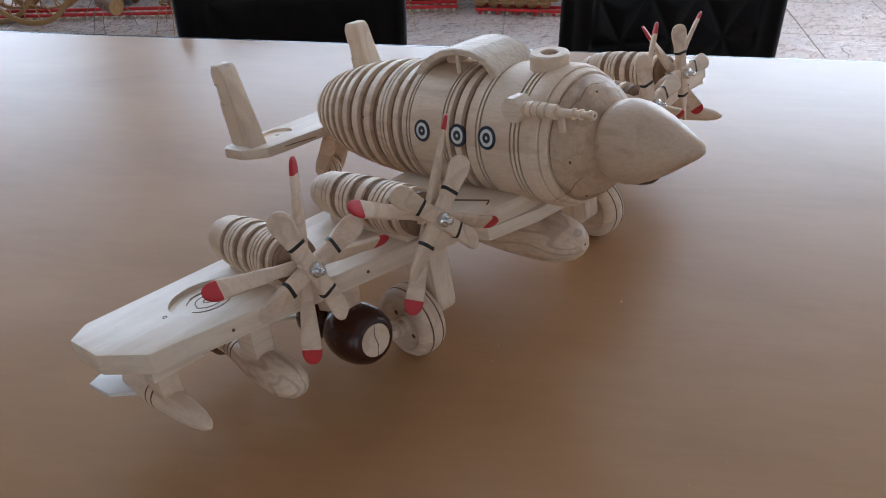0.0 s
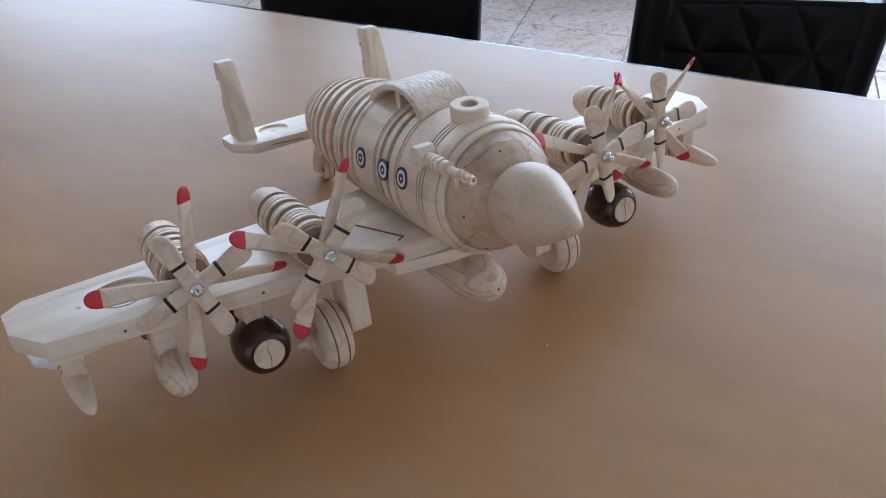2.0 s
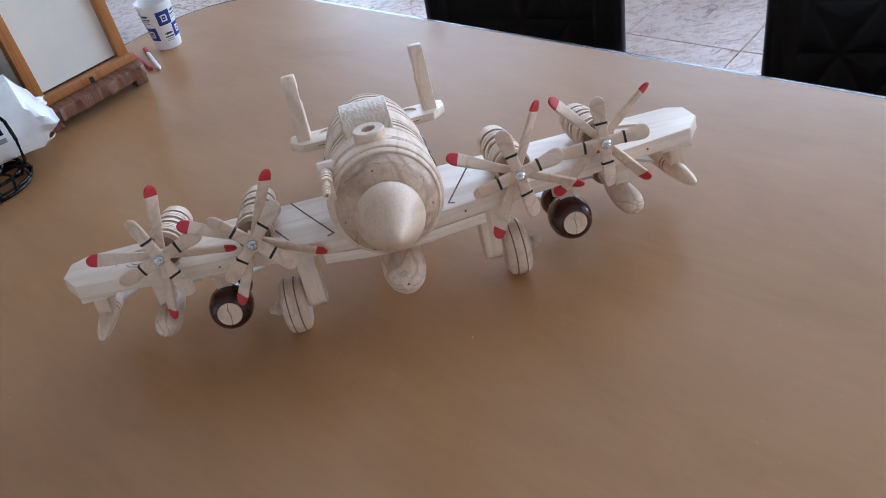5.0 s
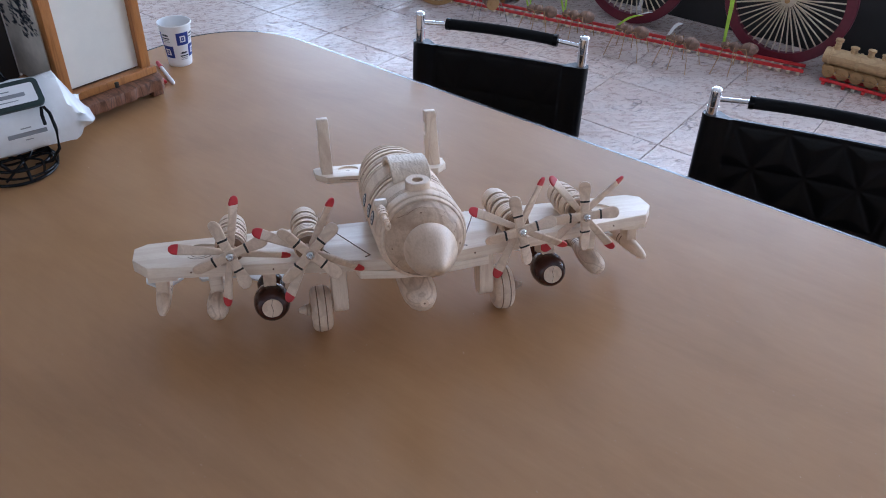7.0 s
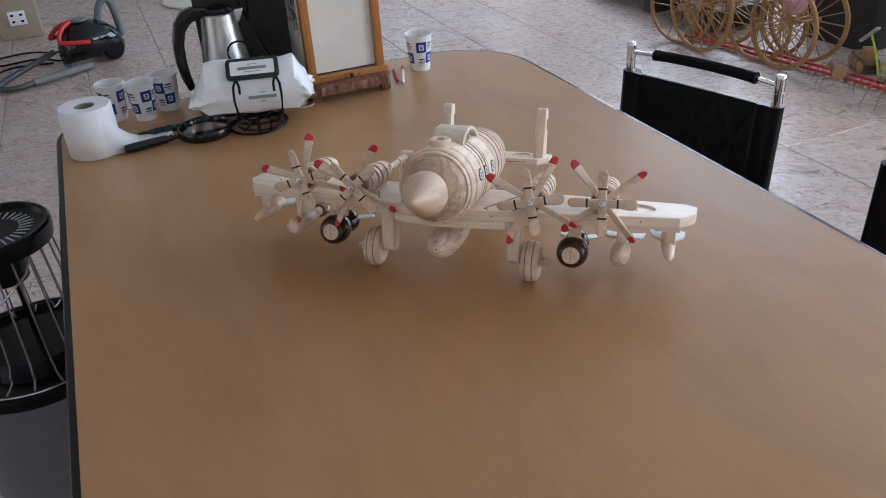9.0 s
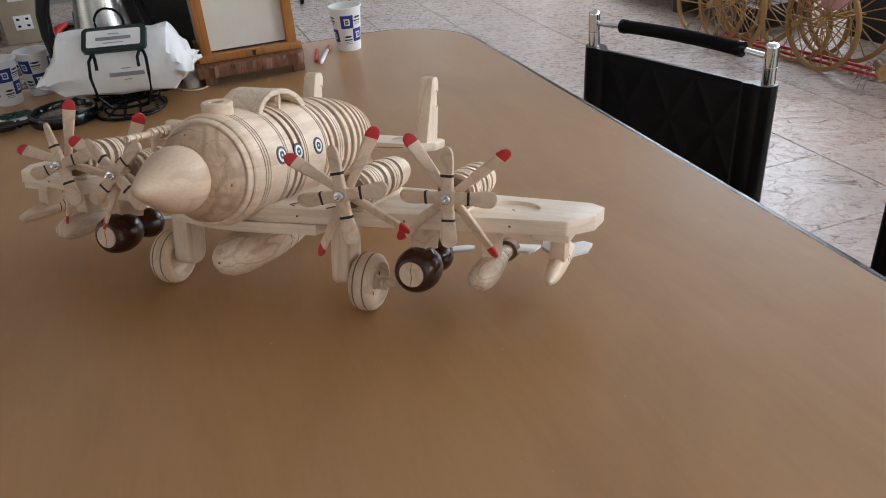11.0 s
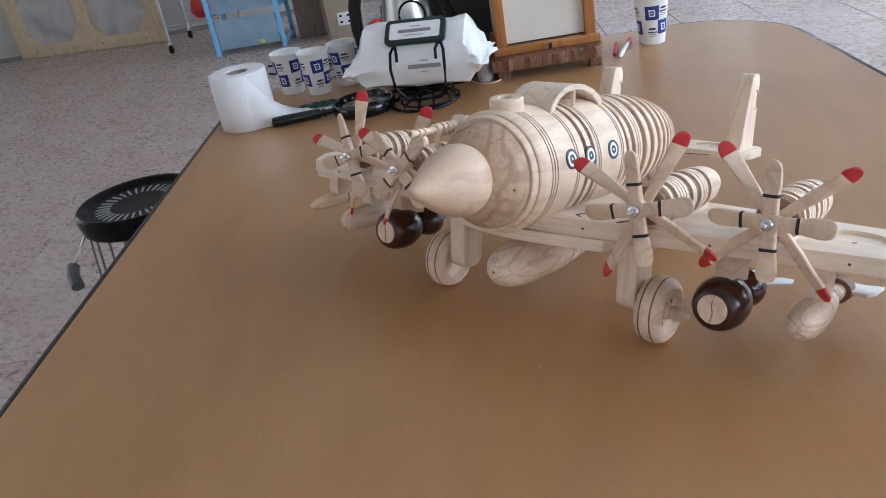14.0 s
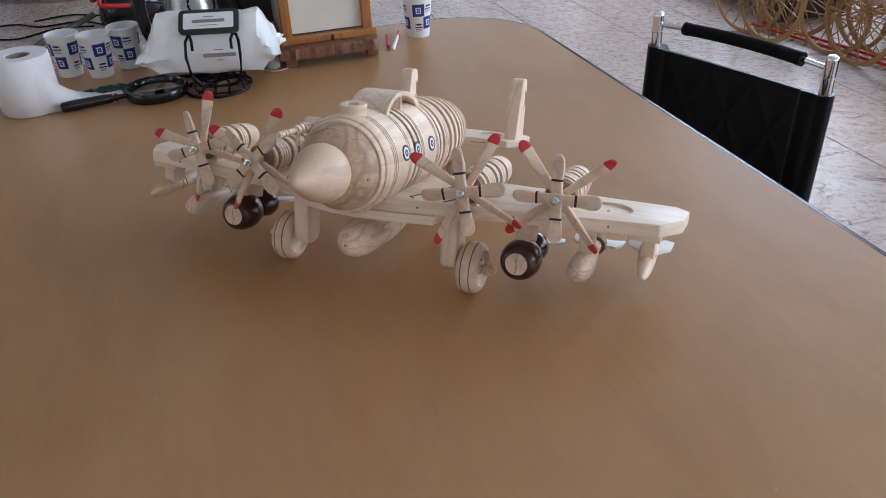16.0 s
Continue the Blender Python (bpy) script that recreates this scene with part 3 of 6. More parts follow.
def crack(points):
    """A fine drying crack that follows the cowl; points are (along, degrees round from the top)."""
    prof = [(-0.1045, 0.0278), (-0.1005, 0.0327), (-0.096, 0.0363), (-0.0905, 0.0394), (-0.0875, 0.0405), (-0.0845, 0.0432), (-0.0796, 0.0457), (-0.076, R), (0.04, R)]
    pts = []
    for y, deg in points:
        for (y0, r0), (y1, r1) in zip(prof, prof[1:]):
            if y0 <= y <= y1:
                r = r0 + (r1 - r0) * (y - y0) / (y1 - y0)
        t = radians(90 + deg)
        pts.append((r * math.cos(t), y, AXIS + r * math.sin(t)))
    part("crack", tube(pts, 0.00028, 5, taper=0.5), BURNT, body)


crack([(-0.097, 32), (-0.0965, 22), (-0.0955, 14), (-0.0955, 5), (-0.097, -4)])
crack([(-0.093, 46), (-0.095, 40), (-0.096, 33), (-0.0955, 27)])
crack([(-0.103, -70), (-0.0985, -66), (-0.097, -62), (-0.0985, -57)])
crack([(-0.101, 118), (-0.0965, 122), (-0.094, 127), (-0.0905, 131), (-0.086, 133), (-0.079, 136)])
crack([(-0.102, -30), (-0.097, -34), (-0.0935, -40)])
for y, deg in ((-0.1, 8), (-0.098, 95), (-0.098, -98), (-0.095, 150), (0.074, 60), (0.09, 74)):
    r = 0.033 if y < -0.099 else (0.0348 if y < -0.097 else (0.037 if y < -0.09 else tail_radius(y)))
    t = radians(90 + deg)
    part("peg_hole", lathe([(-0.0006, 0), (-0.0006, 0.0011), (0.0002, 0.0009), (0.0002, 0)], 10, "z"), BURNT, body, m=Matrix.Translation((r * math.cos(t), y, AXIS + r * math.sin(t))) @ Vector((math.cos(t), 0, math.sin(t))).to_track_quat("Z", "Y").to_matrix().to_4x4())
NOSE_Z = AXIS + 0.001
prof = [(-0.1005, 0), (-0.1005, 0.0165), (-0.1065, 0.0212), (-0.1105, 0.0242), (-0.115, 0.0258), (-0.1205, 0.0262), (-0.127, 0.0252), (-0.134, 0.0228), (-0.141, 0.0196),
        (-0.148, 0.0157), (-0.1555, 0.0112), (-0.161, 0.0079), (-0.1655, 0.005), (-0.1675, 0.0031), (-0.1682, 0.0014), (-0.1684, 0)]
nose = part("nose_cone", lathe(prof, 64, "y", (0, 0, NOSE_Z)), NOSE_WOOD, plane, "smooth turned egg-shaped nose cone")
part("nose_hole", lathe([(-0.1676, 0), (-0.1676, 0.0009), (-0.163, 0.0009), (-0.163, 0)], 12, "y", (0.0, 0, NOSE_Z - 0.0006)), BURNT, nose)


def roundel(side, y, z):
    """A printed target: rings of dark and white on a thin disc that hugs the barrel."""
    bm = bmesh.new()
    r_out, n, rings = 0.0076, 32, [(0.0, 1), (0.0011, 1), (0.0011, 0), (0.0034, 0), (0.0034, 1), (0.0056, 1), (0.0056, 0), (0.0076, 0)]
    ang0 = math.asin(max(-1, min(1, (z - AXIS) / R)))
    last = None
    for k, (r, mat) in enumerate(rings):
        ring = []
        for i in range(n):
            dy, dz = r * math.cos(2 * math.pi * i / n), r * math.sin(2 * math.pi * i / n)
            a = ang0 + dz / R
            rr = R + 0.0007
            ring.append(bm.verts.new((side * rr * math.cos(a), y + dy, AXIS + rr * math.sin(a))))
        if last is not None and (r - rings[k - 1][0]) > 1e-6:
            for i in range(n):
                f = bm.faces.new((last[i], last[(i + 1) % n], ring[(i + 1) % n], ring[i]))
                f.material_index = mat
        last = ring
    # turned-in rim
    edge = []
    for i in range(n):
        dy, dz = r_out * math.cos(2 * math.pi * i / n), r_out * math.sin(2 * math.pi * i / n)
        a = ang0 + dz / R
        edge.append(bm.verts.new((side * (R - 0.001) * math.cos(a), y + dy, AXIS + (R - 0.001) * math.sin(a))))
    for i in range(n):
        bm.faces.new((last[i], last[(i + 1) % n], edge[(i + 1) % n], edge[i])).material_index = 0
    bmesh.ops.remove_doubles(bm, verts=bm.verts, dist=1e-6)
    part("roundel", bm, [INK_BLUE, WHITE_PAINT, GREY_TEXT], body, "printed black and white target disc")


for side in (-1, 1):
    for y, z in ((-0.0415, 0.1418), (-0.0145, 0.1408), (0.0205, 0.1408)):
        roundel(side, y, z)


def canopy():
    # bent board arching along the barrel, on small pegs
    pts = [(-0.0335, 0.1735), (-0.031, 0.1795), (-0.0235, 0.186), (-0.012, 0.1905), (0.002, 0.192), (0.016, 0.1905), (0.029, 0.1862), (0.039, 0.1808), (0.046, 0.1748)]
    inner = []
    for i, p in enumerate(pts):
        d = Vector(pts[min(i + 1, len(pts) - 1)]) - Vector(pts[max(i - 1, 0)])
        o = Vector((d.y, -d.x)).normalized()
        th = 0.0046 + 0.0036 * abs(i / (len(pts) - 1) * 2 - 1) ** 3
        inner.append((p[0] + o.x * th, p[1] + o.y * th))
    shell = part("canopy", prism(pts + inner[::-1], -0.0205, 0.0205, 0.0008, "x", segs=1), CARVED, plane, "arched canopy board with carved grain")
    for x in (-0.017, 0.017):
        for y, top in ((-0.029, 0.179), (0.004, 0.19), (0.041, 0.179)):
            base = AXIS + math.sqrt(R * R - x * x) - 0.001
            part("peg", tube([(x, y, base), (x, y, top - 0.002)], 0.0016, 8), PINE, shell)
    for y in (-0.012, 0.022):
        part("seat", lathe([(-0.006, 0.0), (-0.006, 0.005), (-0.003, 0.0068), (0.003, 0.0068), (0.006, 0.005), (0.006, 0)], 20, "x", (-0.0, y, AXIS + R + 0.0025)), PINE_END, shell)


canopy()
HATCH_Y, HATCH_Z = -0.0615, AXIS + R - 0.0025
hatch = part("hatch_ring", lathe([(0.0025, 0.0054), (-0.002, 0.0052), (-0.002, 0.0126), (0.0095, 0.0128), (0.0106, 0.0119), (0.0106, 0.0062), (0.0098, 0.0054), (0.0025, 0.0054)], 40, "z"), PINE_END, plane, "thick turned ring with a central hole", m=Matrix.Translation((0, HATCH_Y, HATCH_Z)) @ pose(0, 0, 0, 7))
part("ring_floor", lathe([(0.001, 0), (0.001, 0.0054), (0.0, 0.0054), (0.0, 0)], 24, "z"), RIB_DARK, hatch)


def gun():
    x, z = -0.0392, 0.1618
    mount = part("gun_mount", prism(arc(-0.066, z, 0.0085, 22.5, 337.5, 7), x - 0.0065, x + 0.006, 0.0008, "x"), PINE_X, plane, "octagonal pale block")
    prof = [(-0.071, 0), (-0.071, 0.0042)]
    y = -0.071
    for w, r in ((0.004, 0.0046), (0.0012, 0.0038), (0.004, 0.005), (0.0012, 0.004), (0.004, 0.0052), (0.0012, 0.0042), (0.004, 0.005), (0.0015, 0.0036), (0.005, 0.0046), (0.0015, 0.003),
                 (0.011, 0.0026), (0.0012, 0.0034), (0.004, 0.0024), (0.0012, 0.0032), (0.005, 0.0022), (0.0015, 0.003), (0.002, 0.0026)):
        prof += [(y, r), (y - w, r)]
        y -= w
    prof += [(y, 0.0012), (y + 0.004, 0.0012), (y + 0.004, 0)]
    part("gun_barrel", lathe(prof, 20, "y", (x - 0.001, 0, z)), PINE, mount, "turned beaded wooden barrel")
    part("gun_rest", box(0.003, 0.004, 0.013, (x + 0.002, -0.0975, z - 0.007), 0.0006), PINE_END, mount)


gun()

# wing: one board with clipped tips, on a shorter board under the barrel
WZ0, WZ1 = 0.0865, 0.0995
half = [(0.0, -0.0555), (0.035, -0.0545), (0.2805, -0.0085), (0.2985, 0.0195), (0.3005, 0.0525), (0.287, 0.0645)]
outline = half + [(-x, y) for x, y in half[::-1] if x > 0]
wing = part("wing", prism(outline, WZ0, WZ1, 0.0016), PINE_X, plane, "one long pine board with clipped tips")
low = [(0.0, -0.0595), (0.026, -0.058), (0.078, -0.0475), (0.08, -0.03), (0.08, 0.03), (0.0, 0.04), (-0.066, 0.03), (-0.066, -0.03), (-0.063, -0.0475), (-0.024, -0.058)]
part("wing_root_board", prism(low, WZ0 - 0.0095, WZ0 - 0.0003, 0.001), PINE_X, plane, "lower reinforcing board with a burnt edge line")


def groove_line(points, r=0.00042, parent=None, mat=None):
    part("burnt_line", tube(points, r, 6), mat or BURNT, parent or wing)


POCKETS = []
for s in (-1, 1):
    z = WZ1 + 0.0001
    groove_line([(s * 0.0895, 0.0625, z), (s * 0.077, 0.03, z), (s * 0.05, -0.0395, z), (s * 0.0555, -0.0425, z)], 0.0007)
    groove_line([(s * 0.1025, 0.0023, z), (s * 0.085, -0.041, z)], 0.0007)
    for x in (0.062, 0.1515, 0.236):
        y = -0.0545 + (x - 0.035) / 0.2455 * 0.046
        part("peg_hole", lathe([(y - 0.0004, 0), (y - 0.0004, 0.001), (y + 0.002, 0.001)], 10, "y", (s * x, 0, (WZ0 + WZ1) / 2)), BURNT, wing)
    # round pocket near the tip, with its worn turning marks and a hole
    cx, cy, fz = s * 0.2285, 0.0235, WZ1 - 0.0028
    POCKETS.append(lathe([(fz, 0), (fz, 0.0225), (WZ1 + 0.01, 0.0228), (WZ1 + 0.01, 0)], 64, "z", (cx, cy, 0)))
    if s < 0:
        for r, a0, n in ((0.0138, 200, 26), (0.0128, 330, 17), (0.009, 190, 22), (0.0078, 20, 16)):
            groove_line([(cx + r * math.cos(a), cy + r * math.sin(a), fz) for a in [radians(a0 + 11 * k) for k in range(n)]], 0.00035, mat=RIB_TAN)
        part("peg_hole", lathe([(WZ1 - 0.001, 0), (WZ1 + 0.0003, 0.0014), (WZ1 - 0.001, 0.0014)], 12, "z", (-0.2557, 0.0234, 0)), BURNT, wing)
    part("peg_hole", lathe([(fz - 0.001, 0), (fz + 0.0003, 0.0031 if s < 0 else 0.0015), (fz - 0.001, 0.0031 if s < 0 else 0.0015)], 20, "z", (cx, cy, 0)), RIB_DARK if s < 0 else BURNT, wing)
carve(wing, POCKETS)

# tail: flat board, two fins and a wheel
tz0, tz1 = 0.1095, 0.1185
th = [(0.0, 0.186), (0.074, 0.19), (0.0885, 0.21), (0.0895, 0.236), (0.084, 0.2415), (0.0, 0.2415)]
tail = part("tailplane", prism(th + [(-x, y) for x, y in th[::-1] if x > 0], tz0, tz1, 0.0014), PINE_X, plane, "pine tailplane board with clipped tips")
carve(tail, [lathe([(tz1 - 0.0022, 0), (tz1 - 0.0022, 0.0138), (tz1 + 0.01, 0.014), (tz1 + 0.01, 0)], 48, "z", (s * 0.044, 0.2215, 0)) for s in (-1, 1)])
for s in (-1, 1):
    part("peg_hole", lathe([(tz1 - 0.0032, 0), (tz1 - 0.002, 0.002), (tz1 - 0.0032, 0.002)], 14, "z", (s * 0.044, 0.2215, 0)), BURNT, tail)
    fo = [(0.204, tz1 - 0.001), (0.2385, tz1 - 0.001), (0.2405, 0.182), (0.2365, 0.188), (0.2245, 0.188), (0.221, 0.184)]
    fin = part("fin", prism(fo, s * 0.0725 - 0.0075, s * 0.0725 + 0.0075, 0.0018, "x"), PINE_Z, plane, "upright rounded pine fin with a round pocket")
    carve(fin, [lathe([(s * 0.0725 + q * 0.0055, 0), (s * 0.0725 + q * 0.0055, 0.0098), (s * 0.0725 + q * 0.02, 0.01), (s * 0.0725 + q * 0.02, 0)], 40, "x", (0, 0.2325, 0.1635)) for q in (-1, 1)])
    groove_line([(s * 0.06, 0.19, 0.1142), (s * 0.03, 0.182, 0.1142)], 0.0004, tail)


def wheel(name, c, r, w, label):
    """A wooden disc wheel with a burnt line either side of the tread."""
    h, deep = w / 2, w * 0.26
    prof = [(-h + deep, 0), (-h + deep, r * 0.55), (-h + deep * 0.8, r * 0.61), (-h + 0.0012, r * 0.66), (-h, r * 0.7), (-h + w * 0.015, r * 0.78), (-h + w * 0.07, r * 0.87), (-h + w * 0.16, r * 0.945), (-h + w * 0.28, r * 0.985), (-h + w * 0.285, r * 0.985 - 0.0007), (-h + w * 0.325, r * 0.99 - 0.0007), (-h + w * 0.33, r * 0.99), (-h + w * 0.42, r)]
    mats = [0] * 8 + [1, 1, 1, 0]
    prof = prof + [(-a, b) for a, b in prof[::-1]]
    return part(name, lathe(prof, 48, "x", c, mats=mats + [0] + mats[::-1]), [PINE_END, RIB_DARK], plane, label)


WR = 0.0263
STAND = 0.0038  # how far aft of the origin the main wheels stand
wy, wz = 0.9707 * STAND - 0.2402 * WR, 0.2402 * STAND + 0.9707 * WR
for s in (-1, 1):
    w = wheel("main_wheel", (s * 0.105, wy, wz), WR, 0.0228, "dished laminated wooden wheel with dark lines")
    lo = [(-0.013, 0.087), (0.014, 0.087), (0.014, 0.033), (0.011, 0.0265), (0.004, 0.0235), (-0.006, 0.0235), (-0.012, 0.028), (-0.013, 0.033)]
    leg = part("wheel_leg", prism([(a + wy - 0.002, b) for a, b in lo], s * 0.0835 - 0.0085, s * 0.0835 + 0.0085, 0.0022, "x"), PINE_Z, plane, "flat pine undercarriage leg")
    part("leg_block", box(0.022, 0.036, 0.009, (s * 0.0935, wy - 0.002, 0.0818), 0.001), PINE_X, leg)
    ax = [(0.0, 0.0068), (0.004, 0.0064), (0.0055, 0.0046), (0.0075, 0.0046), (0.0085, 0.0064), (0.0105, 0.0066), (0.0112, 0.0052), (0.0125, 0.0062), (0.0145, 0.0058), (0.0155, 0.0044), (0.0185, 0.0034), (0.0205, 0.0026), (0.021, 0)]
    part("axle", lathe([(s * (0.1092 + a), b) for a, b in ax], 22, "x", (0, wy, wz)), PINE_END, w, "beaded axle stub")
    for k in range(5):
        a = 2 * math.pi * k / 5 + 0.5
        part("hub_hole", lathe([(s * 0.1105, 0), (s * 0.1106, 0.0019), (s * 0.1075, 0.0019)], 10, "x", (0, wy + 0.0108 * math.cos(a), wz + 0.0108 * math.sin(a))), BURNT, w)
TWR = 0.015
ty_w = 0.2306  # where the tail wheel stands
ty, tzz = 0.9707 * ty_w - 0.2402 * TWR, 0.2402 * ty_w + 0.9707 * TWR
tw = wheel("tail_wheel", (0, ty, tzz), TWR, 0.0125, "small dark-sided wooden tail wheel")
for s in (-1, 1):
    part("wheel_face", lathe([(s * 0.0036, 0), (s * 0.0036, TWR * 0.54), (s * 0.003, TWR * 0.55)], 28, "x", (0, ty, tzz)), BURNT, tw)
    fork = [(ty - 0.044, 0.112), (ty - 0.024, 0.112), (ty + 0.004, tzz + 0.0065), (ty + 0.0075, tzz - 0.001), (ty + 0.0035, tzz - 0.0065), (ty - 0.006, tzz - 0.004)]
    part("tail_fork", prism(fork, min(s * 0.0072, s * 0.0115), max(s * 0.0072, s * 0.0115), 0.001, "x"), PINE, plane, "flat pine fork of the tail wheel")


# engines, each with two propellers on a steel shaft
def blade(length, width, tip, phase, y, cx, cz, parent, twist):
    """One arm of a propeller: a square bar at the hub that flattens into a paddle; the short ones wear a black band, the long ones a red tip."""
    bm, rings, n = bmesh.new(), [], 16
    if tip:
        rows = [(0.0045, 0.6, 0.0026, 0), (0.018, 0.62, 0.0022, 0), (0.45 * length, 0.74, 0.0018, 0), (0.7 * length, 0.92, 0.0015, 0), (0.84 * length, 1.0, 0.0014, 0), (0.845 * length, 1.0, 0.0014, 1),
                (0.9 * length, 0.97, 0.0013, 1), (0.95 * length, 0.82, 0.0012, 1), (0.985 * length, 0.52, 0.001, 1), (length, 0.2, 0.0006, 1)]
    else:
        rows = [(0.0045, 0.7, 0.0029, 0), (0.0166, 0.72, 0.0027, 0), (0.0167, 0.78, 0.0031, 2), (0.0189, 0.8, 0.003, 2), (0.019, 0.74, 0.0025, 0), (0.58 * length, 0.86, 0.0019, 0), (0.76 * length, 1.0, 0.0015, 0),
                (0.87 * length, 0.97, 0.0014, 0), (0.945 * length, 0.78, 0.0012, 0), (0.985 * length, 0.48, 0.001, 0), (length, 0.16, 0.0006, 0)]
    ca, sa = math.cos(phase), math.sin(phase)
    for r, wd, ht, mat in rows:
        hw = width * wd / 2
        tw = twist * min(1.0, max(0.0, (r - 0.012) / (0.5 * length)))
        ring = []
        for k in range(n):
            a = 2 * math.pi * (k + 0.5) / n
            u = hw * math.copysign(abs(math.cos(a)) ** 0.4, math.cos(a))
            h = ht * math.copysign(abs(math.sin(a)) ** 0.4, math.sin(a))
            t, d = u * math.cos(tw) - h * math.sin(tw), u * math.sin(tw) + h * math.cos(tw)
            ring.append(bm.verts.new((cx + ca * r - sa * t, y + d, cz + sa * r + ca * t)))
        rings.append((ring, mat))
    for (a, ma), (b, mb) in zip(rings, rings[1:]):
        for k in range(n):
            f = bm.faces.new((a[k], a[(k + 1) % n], b[(k + 1) % n], b[k]))
            f.material_index = 2 if (ma == 2 and mb == 2) else (1 if ma == 1 else 0)
    bm.faces.new(rings[0][0])
    bm.faces.new(rings[-1][0]).material_index = 1 if tip else 0
    part("blade", bm, [PINE_END, RED_PAINT, BLACK_PAINT], parent, "red-tipped plank blade" if tip else "short paddle blade with a black band")


def engine(cx, y_tip, front_phase, rear_phase):
    cz = 0.1172
    y0 = y_tip + 0.026
    y1 = 0.055
    n = y1 - y0
    rows, at = [], 0.0
    # share of the length, radius, material: 0 pale ring, 1 burnt line, 2 broad recessed tan band darkened for shade
    stripes = [(0.045, 0.84, 2), (0.012, 0.8, 1), (0.03, 0.96, 0), (0.045, 0.9, 2), (0.03, 1.0, 0), (0.01, 0.94, 1), (0.024, 1.0, 0), (0.01, 0.94, 1), (0.024, 1.0, 0), (0.01, 0.94, 1), (0.03, 1.0, 0), (0.055, 0.92, 2), (0.05, 1.0, 0), (0.06, 0.92, 2),
               (0.03, 1.0, 0), (0.01, 0.94, 1), (0.024, 1.0, 0), (0.01, 0.94, 1), (0.03, 0.98, 0), (0.05, 0.9, 2), (0.035, 0.96, 0), (0.012, 0.88, 1), (0.028, 0.92, 0), (0.012, 0.84, 1), (0.06, 0.88, 0), (0.03, 0.76, 2), (0.045, 0.7, 0)]
    total = sum(s[0] for s in stripes)
    r0 = 0.0163
    for w, k, mat in stripes:
        a, b = y0 + n * at / total, y0 + n * (at + w) / total
        if mat == 2:
            e = min(0.0006, (b - a) * 0.2)
            rows += [(a, a + e, r0 * (k - 0.03), r0 * (k - 0.03), 1), (a + e, b - e, r0 * k, r0 * k, 2), (b - e, b, r0 * (k - 0.03), r0 * (k - 0.03), 1)]
        else:
            rows.append((a, b, r0 * k, r0 * k, mat))
        at += w
    prof, mats = grooved(rows)
    prof = [(y0 - 0.002, 0), (y0 - 0.002, r0 * 0.6)] + prof + [(y1 + 0.005, r0 * 0.5), (y1 + 0.0065, 0)]
    mats = [2, 2] + mats + [0, 0]
    en = part("engine", lathe(prof, 44, "y", (cx, 0, cz), mats=mats), [PINE, RIB_DARK, RIB_TAN], plane, "striped turned wooden engine on the wing")
    part("engine_saddle", box(0.014, n * 0.8, 0.008, (cx, (y0 + y1) / 2, 0.1005), 0.001), PINE_X, en)
    t = y_tip
    part("shaft", lathe([(t, 0), (t, 0.0012), (t + 0.0008, 0.0019), (t + 0.0045, 0.0019), (t + 0.0046, 0.0034), (t + 0.0056, 0.0043), (t + 0.0088, 0.0043), (t + 0.0094, 0.0036), (t + 0.0094, 0.0018), (y0, 0.0018)], 18, "y", (cx, 0, cz)), STEEL, en, "bright steel shaft and round nut")
    for ph, yy, ln, wd, tip, tw in ((front_phase, y_tip + 0.0125, 0.0405, 0.0136, False, 0.45), (rear_phase, y_tip + 0.0205, 0.061, 0.0116, True, -0.75)):
        hb = box(0.0112, 0.0068, 0.0112, (0, 0, 0), 0.0006, turn=pose(0, 0, 0, 0, -math.degrees(ph), 0))
        hb.transform(Matrix.Translation((cx, yy, cz)))
        part("propeller_hub", hb, PINE_END, en)
        for k in range(4):
            blade(ln, wd, tip, ph + k * math.pi / 2, yy, cx, cz, en, tw)


engine(-0.1132, -0.0725, radians(45), radians(63))
engine(0.1102, -0.0735, radians(12), radians(64))
engine(-0.1925, -0.0535, radians(20), radians(80))
engine(0.1912, -0.051, radians(2), radians(40))

# stores hung under the belly and the wing
PZ = 0.0525
pod = part("belly_pod", lathe([(-0.0745, 0), (-0.0745, 0.0046), (-0.0735, 0.0058), (-0.071, 0.0096), (-0.066, 0.0134), (-0.0612, 0.0153), (-0.061, 0.01535), (-0.0606, 0.01545), (-0.0603, 0.0156), (-0.0575, 0.0166), (-0.045, 0.0187), (-0.028, 0.0192), (0.0, 0.0186), (0.014, 0.0178), (0.0142, 0.017), (0.0152, 0.017), (0.0154, 0.0176),
                               (0.03, 0.016), (0.0302, 0.0152), (0.0312, 0.0152), (0.0314, 0.0158), (0.05, 0.0132), (0.068, 0.0096), (0.08, 0.006), (0.082, 0.0)], 48, "y", (0, 0, PZ),
                              mats=[0] * 13 + [1, 1, 1] + [0] + [1, 1, 1] + [0] * 5), [POD_WOOD, RIB_DARK], plane, "long turned bomb under the belly")
part("pod_tip", lathe([(-0.0752, 0.0011), (-0.0752, 0.0044), (-0.0738, 0.0048), (-0.0738, 0.0011), (-0.0752, 0.0011)], 24, "y", (0, 0, PZ)), PINE, pod)
part("pod_tip_hole", lathe([(-0.0749, 0), (-0.0749, 0.0012), (-0.073, 0.0012), (-0.073, 0)], 10, "y", (0, 0, PZ)), BURNT, pod)
part("pod_block", box(0.014, 0.06, 0.012, (0, -0.005, 0.0725), 0.001), PINE_X, pod)


